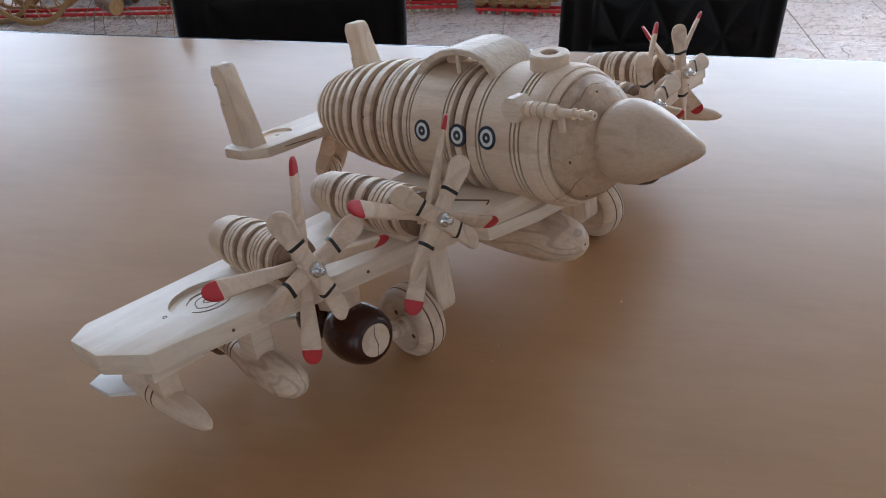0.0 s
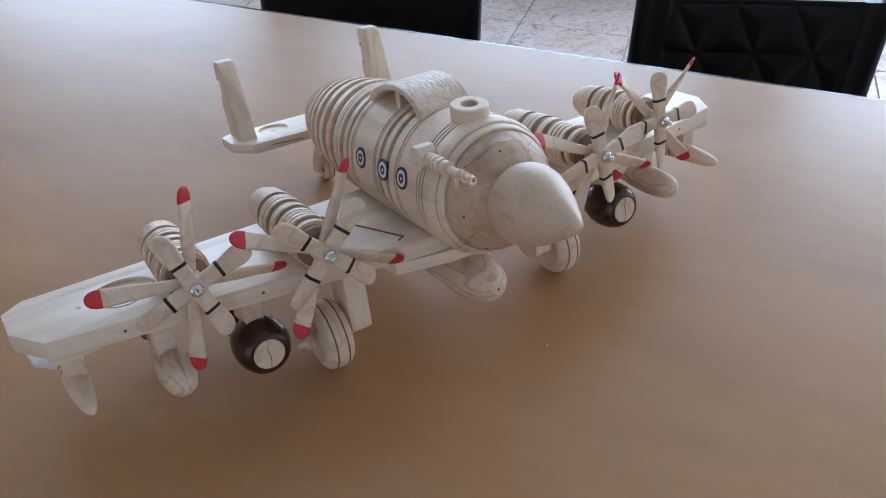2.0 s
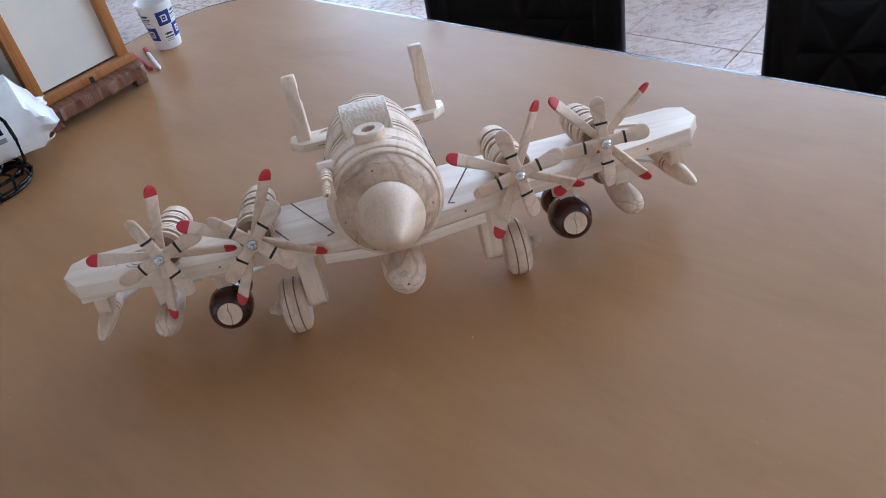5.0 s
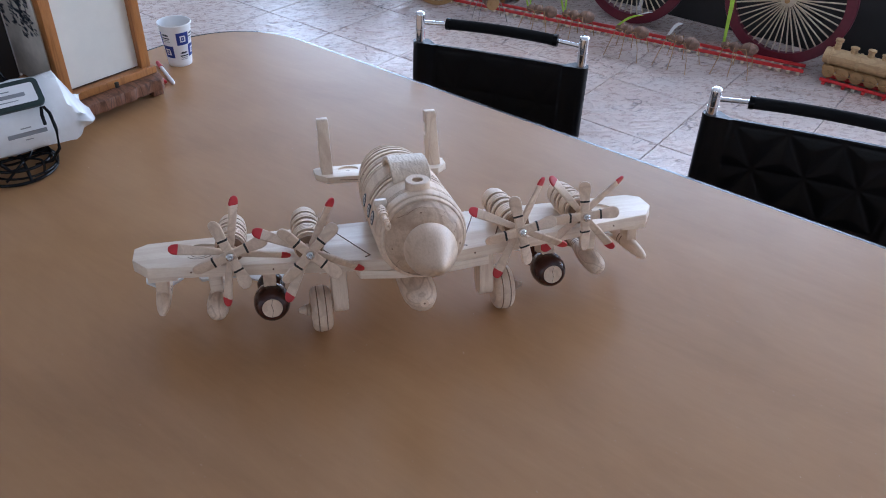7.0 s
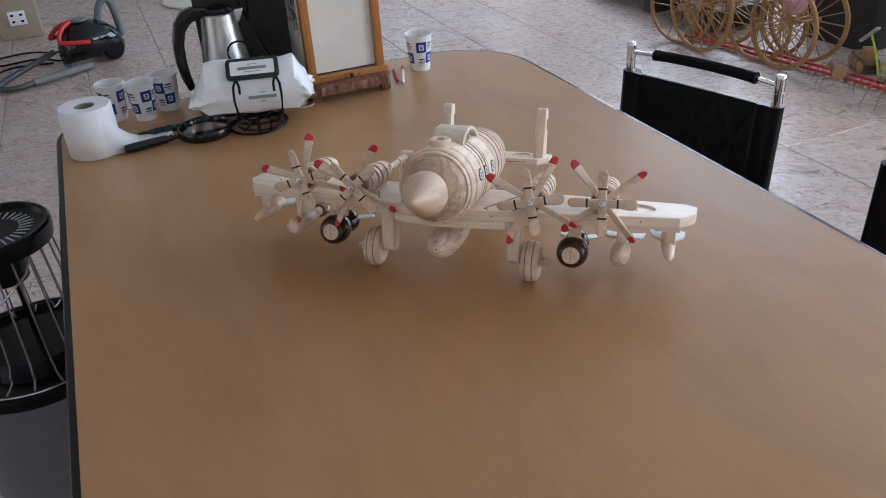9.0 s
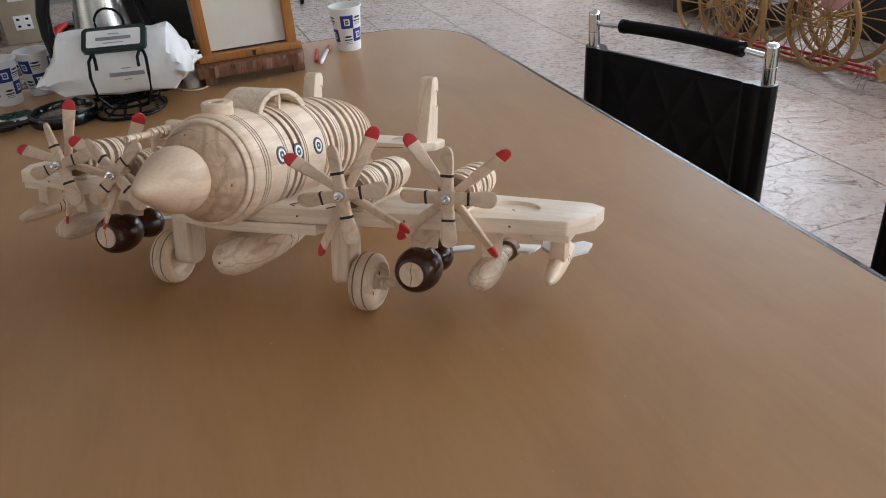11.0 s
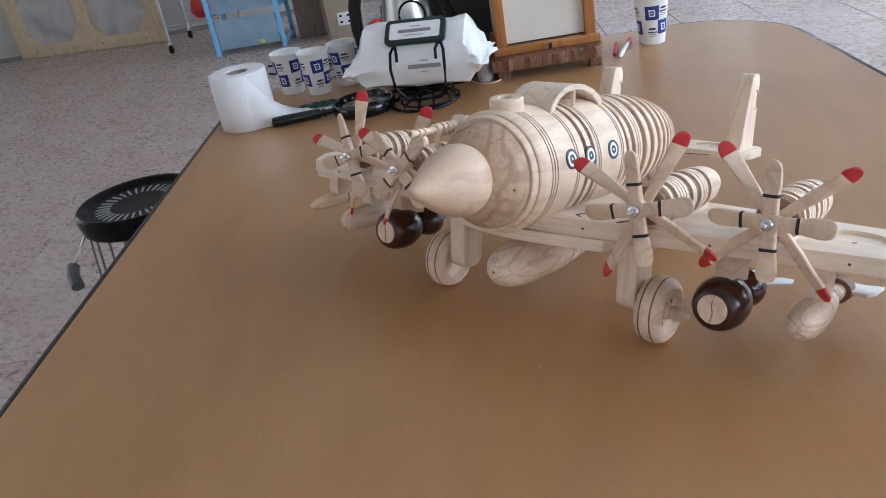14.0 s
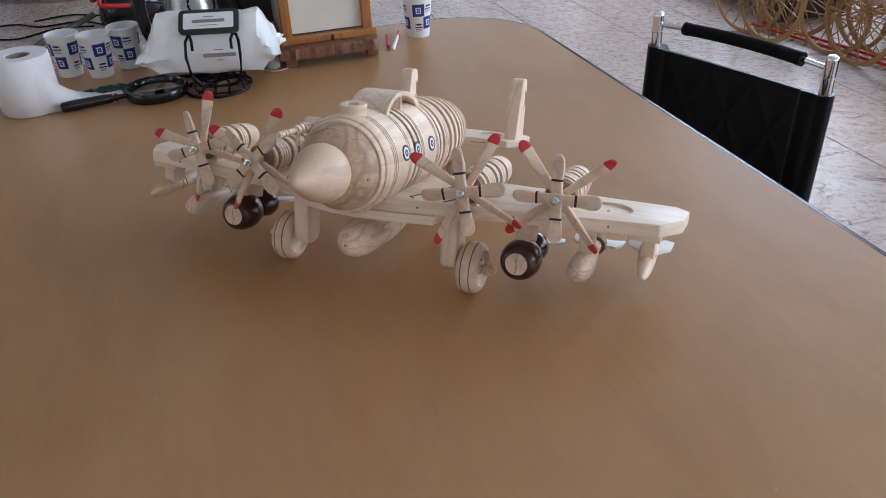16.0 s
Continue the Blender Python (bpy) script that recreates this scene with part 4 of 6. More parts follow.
def tilted(x, z, deg, yaw=0.0):
    """Pose for a store: its own y runs aft and it droops by so many degrees."""
    return Matrix.Translation((x, 0, z)) @ pose(0, 0, 0, -deg, 0, yaw)


for s in (-1, 1):
    # dark varnished twin-ball drop tank with a pale end disc
    x, z = s * 0.1575, 0.0478
    prof = [(-0.0325, 0), (-0.0325, 0.0122), (-0.032, 0.0138), (-0.0285, 0.0168), (-0.022, 0.019), (-0.014, 0.0197), (-0.006, 0.0187), (0.002, 0.0158), (0.007, 0.0126), (0.0095, 0.0114), (0.0106, 0.0124), (0.012, 0.0113), (0.0134, 0.0124), (0.0148, 0.0114), (0.018, 0.0128), (0.0225, 0.0148),
            (0.028, 0.0156), (0.0335, 0.0146), (0.038, 0.0118), (0.0405, 0.007), (0.041, 0)]
    tank = part("drop_tank", lathe(prof, 44, "y", (x, 0, z)), WALNUT, plane, "glossy dark turned drop tank with pale end disc")
    part("end_disc", lathe([(-0.0332, 0), (-0.0332, 0.0104), (-0.0322, 0.011), (-0.0315, 0.011)], 32, "y", (x, 0, z)), PINE_END, tank, "pale end-grain disc")
    part("disc_crack", tube([(x - 0.001, -0.0333, z - 0.0102), (x + 0.0006, -0.0333, z - 0.003), (x - 0.0006, -0.0333, z + 0.004), (x + 0.0012, -0.0333, z + 0.0102)], 0.0003, 5), BURNT, tank)
    part("tank_fin", prism([(-0.004, 0.036), (0.004, 0.036), (0.026, 0.055), (0.024, 0.066), (0.016, 0.066), (0.0, 0.052), (-0.016, 0.066), (-0.024, 0.066), (-0.026, 0.055)], -0.0012, 0.0012, 0.0004), WHITE_PAINT, tank, m=tilted(x, z, 0))
    part("pylon", prism([(-0.02, WZ0), (0.02, WZ0), (0.014, z + 0.011), (-0.016, z + 0.017)], x - 0.0065, x + 0.0065, 0.0008, "x"), PINE_END, tank, "sawn pine hanger block")
    # fat bomb
    x, z = s * 0.2145, 0.0485
    prof = [(-0.033, 0), (-0.0328, 0.0034), (-0.031, 0.0078), (-0.0265, 0.0112), (-0.019, 0.0135), (-0.008, 0.0143), (0.006, 0.0138), (0.022, 0.0116), (0.034, 0.0092), (0.0342, 0.0084), (0.0352, 0.0084), (0.0354, 0.009), (0.039, 0.0084), (0.0392, 0.0076), (0.0402, 0.0076), (0.0404, 0.0082), (0.044, 0.0078), (0.0442, 0.007), (0.0452, 0.007), (0.0454, 0.0075),
            (0.056, 0.0062), (0.0562, 0.0096), (0.066, 0.0102), (0.066, 0.007), (0.067, 0)]
    prof = [(y, r * (0.84 if y < 0.056 else 1.0)) for y, r in prof]
    bomb = part("fat_bomb", lathe(prof, 40, "y", mats=[0] * 8 + [1, 1, 1, 0] * 3 + [2, 2, 0, 0]), [POD_WOOD, BURNT, RIB_DARK], plane, "round-nosed turned bomb with tail ring", m=tilted(x, z, -1.5))
    part("bomb_fin", prism([(-0.024, 0.066), (-0.02, 0.058), (0.02, 0.058), (0.024, 0.066), (0.026, 0.082), (0.014, 0.078), (-0.014, 0.078), (-0.026, 0.082)], -0.0014, 0.0014, 0.0004), WHITE_PAINT, bomb)
    part("pylon", prism([(-0.004, WZ0), (0.022, WZ0), (0.018, z + 0.008), (0.0, z + 0.0095)], x - 0.0065, x + 0.0065, 0.0008, "x"), PINE_X, plane, "pine hanger block")
    # slim missile
    x, z = s * 0.271, 0.0552
    prof = [(-0.0285, 0), (-0.028, 0.0014), (-0.024, 0.0038), (-0.016, 0.0058), (-0.004, 0.0072), (0.01, 0.0081), (0.02, 0.0085), (0.0202, 0.0077), (0.021, 0.0077), (0.0212, 0.0086), (0.026, 0.0088), (0.0262, 0.008), (0.027, 0.008), (0.0272, 0.0088), (0.046, 0.0092), (0.054, 0.0086), (0.058, 0.007), (0.0585, 0)]
    mis = part("missile", lathe(prof, 32, "y", mats=[0] * 6 + [1, 1, 1, 0, 1, 1, 1] + [0] * 5), [PINE, BURNT], plane, "slim pointed turned missile with white fins", m=tilted(x, z, -4.0, 3))
    part("missile_fin", prism([(-0.02, 0.05), (-0.008, 0.036), (0.008, 0.036), (0.02, 0.05), (0.022, 0.07), (0.013, 0.074), (0.0, 0.062), (-0.013, 0.074), (-0.022, 0.07)], -0.0014, 0.0014, 0.0004), WHITE_PAINT, mis)
    part("pylon", box(0.0125, 0.02, WZ0 - z - 0.005, (x, 0.016, (WZ0 + z + 0.005) / 2), 0.0012), PINE, plane, "pine hanger block")
    part("wing_shim", box(0.03, 0.05, 0.006, (x - s * 0.004, 0.02, WZ0 - 0.0031), 0.0006), PINE_X, wing)

# ---- chairs ----
def quilt(u, v):
    """Height of the padded triangles, 0 at the seams; v runs from the stitched cross seam."""
    p, q = u / 0.085 + v / 0.15, u / 0.085 - v / 0.15
    gap = min(abs(math.sin(math.pi * p)) * 0.0235, abs(math.sin(math.pi * q)) * 0.0235, abs(math.sin(math.pi * v / 0.075)) * 0.0239)
    # a raised stitched welt either side of the thread, then the pad
    welt = 0.2 * math.exp(-((gap - 0.0045) / 0.0018) ** 2)
    return welt + min(1.0, max(0.0, gap - 0.004) / 0.014) ** 0.6 * 0.9


def sling_chair(m, label, proud=0.068, w=0.158, pad=0.003):
    """Chrome tube chair with a padded sling back; x along the back, y away from the table, z up."""
    ch = thing("chair", m, label, "chair", "chairs along the table")
    top = 0.768 + proud
    for s in (-1, 1):
        post = part("back_post", lathe([(0.004, 0.0), (0.004, 0.0092), (top - 0.006, 0.0092), (top - 0.003, 0.0088), (top - 0.001, 0.0075), (top, 0.005), (top, 0)], 24, "z", (s * w, 0, 0)), CHROME, ch, "chrome tube post")
        part("collar", lathe([(top - 0.034, 0.0091), (top - 0.0335, 0.0096), (top - 0.0325, 0.0096), (top - 0.032, 0.0091), (top - 0.034, 0.0091)], 24, "z", (s * w, 0, 0)), STEEL, post)
        part("front_leg", tube([(s * (w + 0.01), -0.42, 0.004), (s * (w + 0.01), -0.42, 0.44)], 0.0115, 14), CHROME, ch)
        part("seat_rail", tube([(s * (w + 0.005), 0.0, 0.43), (s * (w + 0.01), -0.42, 0.44)], 0.0105, 12), CHROME, ch)
    zb = top - 0.022
    bar = part("top_rail", tube([(-w, 0.004, zb), (-w * 0.6, 0.012, zb + 0.002), (0, 0.016, zb + 0.003), (w * 0.6, 0.012, zb + 0.002), (w, 0.004, zb)], 0.0042, 10), CHROME, ch, "thin chrome rail")
    pts = [(x, 0.016 - 0.006 * (x / (w * 0.66)) ** 2, zb + 0.003 - 0.001 * (x / (w * 0.66)) ** 2) for x in [w * 0.66 * (k / 7 - 1) for k in range(15)]]
    part("foam_grip", tube(pts, 0.0101, 16), BLACK_MATT, bar, "black foam sleeve")
    for x in (-w * 0.66, w * 0.66):
        part("grip_ring", lathe([(x - 0.004, 0.0105), (x - 0.004, 0.0112), (x + 0.004, 0.0112), (x + 0.004, 0.0105)], 16, "x", (0, 0.0102, zb + 0.002)), BLACK_PLASTIC, bar)
    # sling back: a padded front skin and a flat rear skin that wrap the posts
    z1, z0, nx, nz = 0.768, 0.47, 150, 130
    bm, hw = bmesh.new(), w + 0.0142
    front, back = [], []
    for j in range(nz + 1):
        z = z1 + (z0 - z1) * j / nz
        lean = -0.012 * j / nz
        ft, bk = [], []
        for i in range(nx + 1):
            u = -hw + 2 * hw * i / nx
            e = max(0.0, (abs(u) - w + 0.004) / 0.0182)
            wrap = 0.0150 * math.sqrt(max(0.0, 1 - min(1, e) ** 2))
            sag = 0.012 * (1 - (u / w) ** 2) if abs(u) < w else 0.0
            inner = max(0.0, min(1.0, (w - 0.032 - abs(u)) / 0.004))
            edge = min(1.0, j / 3.0)
            q = quilt(u, z - z1 + 0.085) * pad * inner * edge
            dip = 0.004 * math.sin(math.pi * min(1, max(0, (w - abs(u)) / 0.03)))
            topdip = -0.004 * (1 - (u / hw) ** 2) * max(0.0, 1 - j / 6)
            ft.append(bm.verts.new((u, lean + sag - wrap * 0.98 + 0.003 * inner - q + (dip if abs(u) < w else 0) * 0.6, z + topdip)))
            thin = max(0.0, min(1.0, (w - 0.012 - abs(u)) / 0.02))
            bk.append(bm.verts.new((u, lean + sag + wrap * 0.98 * (1 - thin) - 0.006 * thin, z + topdip)))
        front.append(ft)
        back.append(bk)
    for g in (front, back):
        for j in range(nz):
            for i in range(nx):
                bm.faces.new((g[j][i], g[j][i + 1], g[j + 1][i + 1], g[j + 1][i]))
    for j in (0, nz):
        for i in range(nx):
            bm.faces.new((front[j][i], front[j][i + 1], back[j][i + 1], back[j][i]))
    for i in (0, nx):
        for j in range(nz):
            bm.faces.new((front[j][i], front[j + 1][i], back[j + 1][i], back[j][i]))
    part("backrest", bm, LEATHER, ch, "black quilted leatherette sling")
    part("seat", box(2 * w + 0.03, 0.42, 0.035, (0, -0.21, 0.455), 0.014, segs=3), LEATHER, ch, "black padded seat")


def chair_at(p, q, label, *sizes):
    p, q = Vector((*p, 0)), Vector((*q, 0))
    d = (q - p).normalized()
    sling_chair(Matrix.Translation((p + q) / 2) @ pose(0, 0, 0, 0, 0, math.degrees(math.atan2(d.y, d.x))), label, *sizes)


chair_at((0.164, 0.786), (0.434, 0.616), "black sling chair with chrome posts, turned from the table", 0.057, 0.16, 0.0014)
chair_at((0.583, 0.394), (0.863, 0.201), "black quilted sling chair with chrome posts beside the table", 0.046, 0.17, 0.0042)


# ---- things on the table ----
def paper_cup(a, b, turn, size=1.0):
    h, rt, rb, n = 0.0865 * size, 0.0315 * size, 0.0228 * size, 40
    cup = thing("paper_cup", in_room(a, b, TOP + 0.0005, turn), "white paper cup with blue printed squares on the table", "cup", "paper cups")
    out = lambda z: rb + (rt - rb) * z / h
    prof = [(0.004, 0), (0.004, rb - 0.0012), (0.0, rb - 0.0012), (0.0, rb), (h - 0.003, out(h - 0.003)), (h - 0.0028, rt + 0.0012), (h - 0.0015, rt + 0.0018), (h, rt + 0.001), (h - 0.0005, rt - 0.0006), (h - 0.004, out(h - 0.004) - 0.0006), (0.005, rb - 0.0006), (0.005, 0)]
    part("cup_body", lathe(prof, n, "z"), PAPER, cup, "white paper body with rolled rim")

    def patch(name, z0, z1, w0, w1, mat, lift=0.0003):
        bm, k = bmesh.new(), 8
        lo, hi = [], []
        for i in range(k + 1):
            t = radians(w0 + (w1 - w0) * i / k)
            for z, row in ((z0, lo), (z1, hi)):
                r = out(z) + lift
                row.append(bm.verts.new((r * math.cos(t), r * math.sin(t), z)))
        for i in range(k):
            bm.faces.new((lo[i], lo[i + 1], hi[i + 1], hi[i]))
        return part(name, bm, mat, cup)

    for z0, w0 in ((0.046, 0), (0.019, 46), (0.046, 124), (0.019, 170), (0.046, 246), (0.019, 292)):
        z0 *= size
        patch("blue_square", z0, z0 + 0.0255 * size, w0, w0 + 50, BLUE_PRINT)
        for dz0, dz1, dw0, dw1 in ((0.006, 0.0085, 14, 36), (0.0165, 0.019, 12, 34), (0.0085, 0.0165, 14, 18), (0.0085, 0.0165, 31, 36), (0.0115, 0.0135, 21, 27)):
            patch("print_mark", z0 + dz0 * size, z0 + dz1 * size, w0 + dw0, w0 + dw1, PAPER, 0.0005)
        zz = (0.013 if z0 > 0.03 else 0.05) * size
        for dz0, dz1, dw0, dw1, mat in ((0.0145, 0.0185, 14, 34, INK_BLUE), (0.0155, 0.0175, 8, 40, INK_BLUE), (0.009, 0.0115, 6, 42, INK_BLUE), (0.0055, 0.007, 10, 38, GREY_TEXT), (0.0025, 0.0035, 8, 40, GREY_TEXT)):
            patch("print_bar", zz + dz0 * size, zz + dz1 * size, w0 + dw0, w0 + dw1, mat)


paper_cup(0.281, 0.797, -126, 0.92)
paper_cup(-0.306, 0.816, -96, 0.87)
paper_cup(-0.36, 0.845, -70, 0.87)
paper_cup(-0.257, 0.848, -150, 0.87)


def paper_roll():
    roll = thing("paper_roll", in_room(-0.408, 0.688, TOP + 0.0005), "white toilet paper roll with a loose sheet end", "paper roll")
    h, r, rc = 0.09, 0.0462, 0.0185
    part("paper_body", lathe([(0.0, rc), (0.0, r - 0.001), (0.001, r), (h - 0.0015, r - 0.0005), (h, r - 0.002), (h - 0.0005, 0.037), (h, 0.028), (h - 0.001, rc + 0.001), (h - 0.0015, rc), (0, rc)], 56, "z"), PAPER_SOFT, roll, "wound soft white paper")
    part("cardboard_core", lathe([(0.001, rc - 0.0012), (0.001, rc - 0.0001), (h - 0.003, rc - 0.0001), (h - 0.003, rc - 0.0012), (0.001, rc - 0.0012)], 32, "z"), CARD, roll, "grey cardboard core")
    # a spare turn of paper that stands off the roll, then lies on the table
    bm, rows = bmesh.new(), []
    path = [(r * 1.012 * math.cos(radians(t)), r * 1.012 * math.sin(radians(t)), h - 0.001, 0.001) for t in range(150, 305, 10)]
    end = path[-1]
    for k in range(1, 13):
        f = k / 12
        path.append((end[0] + 0.115 * f, end[1] + 0.012 * f + 0.012 * f * f, max(0.0022, (h - 0.001) * (1 - f) ** 3.2 + 0.0022 + 0.003 * math.sin(5 * f) * f), 0.001))
    for i, (x, y, zt, zb) in enumerate(path):
        f = max(0.0, (i - 16) / 12)
        spread = 0.055 * min(1.0, f * 1.6)
        lo = bm.verts.new((x, y - 0.001, zb + 0.0006))
        mid = bm.verts.new((x, y + spread * 0.5, zb + 0.0006 + (zt - zb) * 0.5))
        hi = bm.verts.new((x, y + spread, zt))
        rows.append((lo, mid, hi))
    for a, b in zip(rows, rows[1:]):
        bm.faces.new((a[0], b[0], b[1], a[1]))
        bm.faces.new((a[1], b[1], b[2], a[2]))
    ob = part("loose_sheet", bm, PAPER_SOFT, roll, "loose end of the sheet")
    so = ob.modifiers.new("thick", "SOLIDIFY")
    so.thickness = 0.0005


CARD = plain("grey cardboard", (0.36, 0.31, 0.26), 0.85)
paper_roll()


def magnifier():
    c, e = Vector((-0.213, 0.668, 0)), Vector((-0.352, 0.645, 0))
    d = (e - c).normalized()
    mg = thing("magnifying_glass", in_room(c.x, c.y, TOP + 0.006, math.degrees(math.atan2(d.y, d.x))), "large magnifying glass with black rim and handle on the table", "magnifying glass")
    r = 0.047
    part("rim", lathe([(-0.0055, r - 0.004), (-0.0055, r + 0.002), (-0.003, r + 0.004), (0.009, r + 0.0045), (0.0115, r + 0.003), (0.0115, r - 0.001), (0.009, r - 0.0025), (-0.0055, r - 0.004)], 56, "z"), GLOSS_BLACK, mg, "thick black plastic rim")
    part("lens", lathe([(0.0005, 0), (0.0009, r * 0.5), (0.0022, r - 0.003), (0.0042, r - 0.003), (0.0062, r * 0.5), (0.0068, 0)], 48, "z"), GLASS, mg, "clear bulging lens").visible_shadow = False
    part("neck", lathe([(r + 0.002, 0.0042), (r + 0.016, 0.0042), (r + 0.016, 0.0062), (r + 0.021, 0.0062), (r + 0.021, 0.0045), (r + 0.026, 0.0045)], 18, "x", (0, 0, 0.003)), GLOSS_BLACK, mg)
    part("handle", lathe([(r + 0.024, 0.0), (r + 0.024, 0.0066), (r + 0.03, 0.0078), (r + 0.085, 0.0086), (r + 0.1, 0.0082), (r + 0.103, 0.006), (r + 0.104, 0)], 20, "x", (0, 0, 0.0032)), GLOSS_BLACK, mg, "black round handle")


magnifier()


def foil_packet():
    pk = thing("foil_packet", in_room(-0.285, 0.722, TOP + 0.0008, 8), "flattened dark green shiny foil packet by the cups", "packet")
    bm, rows = bmesh.new(), []
    for i in range(25):
        u = i / 24
        row = []
        for j in range(9):
            v = j / 8
            z = 0.006 * math.sin(math.pi * v) * math.sin(math.pi * min(1, u * 1.2)) + 0.0035 * noise.noise((u * 9, v * 5, 3.1)) + 0.0035
            row.append(bm.verts.new(((u - 0.5) * 0.105, (v - 0.5) * 0.028 * (1 - 0.3 * u), max(0.0008, z))))
        rows.append(row)
    base = [[bm.verts.new((v.co.x, v.co.y, 0.0)) for v in r] for r in rows]
    for g in (rows, base):
        for a, b in zip(g, g[1:]):
            for j in range(8):
                bm.faces.new((a[j], a[j + 1], b[j + 1], b[j]))
    part("wrapper", bm, FOIL, pk, smooth=False)


FOIL = plain("dark green foil", (0.012, 0.06, 0.045), 0.18, 0.5, vary=0.6, scale=90)
foil_packet()


def wipes_packet():
    turn = -14.5
    pk = thing("tissue_packet", in_room(-0.112, 0.664, TOP + 0.034, turn), "white plastic tissue packet with dark framed lid in a wire stand", "tissue packet")
    L, bm, rings = 0.098, bmesh.new(), []
    sect = [(-0.036, 0.006), (-0.026, 0.0), (0.028, 0.0), (0.04, 0.008), (0.044, 0.03), (0.04, 0.066), (0.03, 0.085), (0.01, 0.093), (-0.006, 0.09), (-0.036, 0.06), (-0.043, 0.032)]
    steps = [-1.14, -1.13, -1.1, -1.02, -0.94, -0.84, -0.6, -0.3, 0, 0.3, 0.6, 0.84, 0.94, 1.02, 1.1, 1.13, 1.14]
    for i, s in enumerate(steps):
        pin = max(0.0, (abs(s) - 0.86) / 0.26)
        ring = []
        for k, (y, z) in enumerate(sect):
            mid = 0.03
            zz = mid + (z - mid) * (1 - 0.86 * min(1, pin) ** 0.8)
            yy = y * (1 + 0.12 * min(1, pin))
            n = noise.noise((s * 2.7, k * 0.9, 1.7)) * 0.0032 + noise.noise((s * 9.1, k * 2.3, 4.2)) * 0.0016
            ring.append(bm.verts.new((s * L + (0.006 * math.sin(k * 2.4) if abs(s) > 1.1 else 0), yy + n, zz + n + (0.003 * math.sin(k * 3.1 + s) if pin > 0.6 else 0))))
        rings.append(ring)
    m = len(sect)
    for a, b in zip(rings, rings[1:]):
        for k in range(m):
            bm.faces.new((a[k], a[(k + 1) % m], b[(k + 1) % m], b[k]))
    bm.faces.new(rings[0])
    bm.faces.new(rings[-1])
    bmesh.ops.subdivide_edges(bm, edges=bm.edges[:], cuts=2, use_grid_fill=True)
    for v in bm.verts:
        q = v.co.copy()
        tight = min(1.0, max(0.0, abs(q.x) / L - 0.35) * 1.6)
        fold = abs(noise.noise((q.x * 38, q.y * 22, q.z * 30))) + 0.5 * abs(noise.noise((q.x * 90 + 5, q.y * 60, q.z * 75)))
        pleat = math.sin(q.z * 330 + q.y * 260) * 0.0022 * max(0.0, abs(q.x) / L - 0.8)
        v.co = q + Vector((0, 1 if q.y > 0 else -1, 0.8 if q.z > 0.045 else 0)) * (0.0006 - (0.002 + 0.005 * tight) * fold * 0.6) + Vector((0, pleat * 6, pleat * 3))
    body = part("wrapper", bm, FILM_WHITE, pk, "crumpled white plastic wrapper")
    # lid: tilted dark frame with a pale card in it and bars for its writing
    lid = Matrix.Translation((0.008, -0.0215, 0.0815)) @ pose(0, 0, 0, 44, 0, 0)
    rim = prism(rounded(0.096, 0.042, 0.008), -0.003, 0.0045, 0.0015)
    part("lid", rim, LABEL_GREEN, pk, "dark green lid frame", m=lid)
    part("lid_card", prism(rounded(0.08, 0.028, 0.003), 0.0047, 0.0052), PAPER, pk, m=lid, smooth=False)
    for w, h, x, y in ((0.052, 0.0055, 0, -0.001), (0.016, 0.0014, 0, 0.0065), (0.03, 0.0012, 0, -0.0085)):
        part("print_bar", prism([(px + x, py + y) for px, py in rounded(w, h, h * 0.2)], 0.0054, 0.0057), GREY_TEXT, pk, m=lid, smooth=False)
    face = Matrix.Translation((0.02, -0.0435, 0.034)) @ pose(0, 0, 0, 80, 0, 0)
    for w, h, x, y in ((0.052, 0.006, 0, 0), (0.014, 0.0014, 0, 0.0085), (0.01, 0.0012, 0, -0.008)):
        part("print_bar", prism([(px + x, py + y) for px, py in rounded(w, h, h * 0.2)], 0.0, 0.0006), GREY_TEXT, pk, m=face, smooth=False)


def rounded(w, h, r):
    out = []
    for cx, cy, a in ((w / 2 - r, h / 2 - r, 0), (-w / 2 + r, h / 2 - r, 90), (-w / 2 + r, -h / 2 + r, 180), (w / 2 - r, -h / 2 + r, 270)):
        out += arc(cx, cy, r, a, a + 90, 5)
    return out


wipes_packet()


def smooth_path(pts, n=6):
    pts = [Vector(p) for p in pts]
    out = []
    for i in range(len(pts) - 1):
        p0, p1, p2, p3 = pts[max(i - 1, 0)], pts[i], pts[i + 1], pts[min(i + 2, len(pts) - 1)]
        for k in range(n):
            t = k / n
            out.append(0.5 * ((2 * p1) + (p2 - p0) * t + (2 * p0 - 5 * p1 + 4 * p2 - p3) * t * t + (3 * p1 - p0 - 3 * p2 + p3) * t ** 3))
    return out + [pts[-1]]


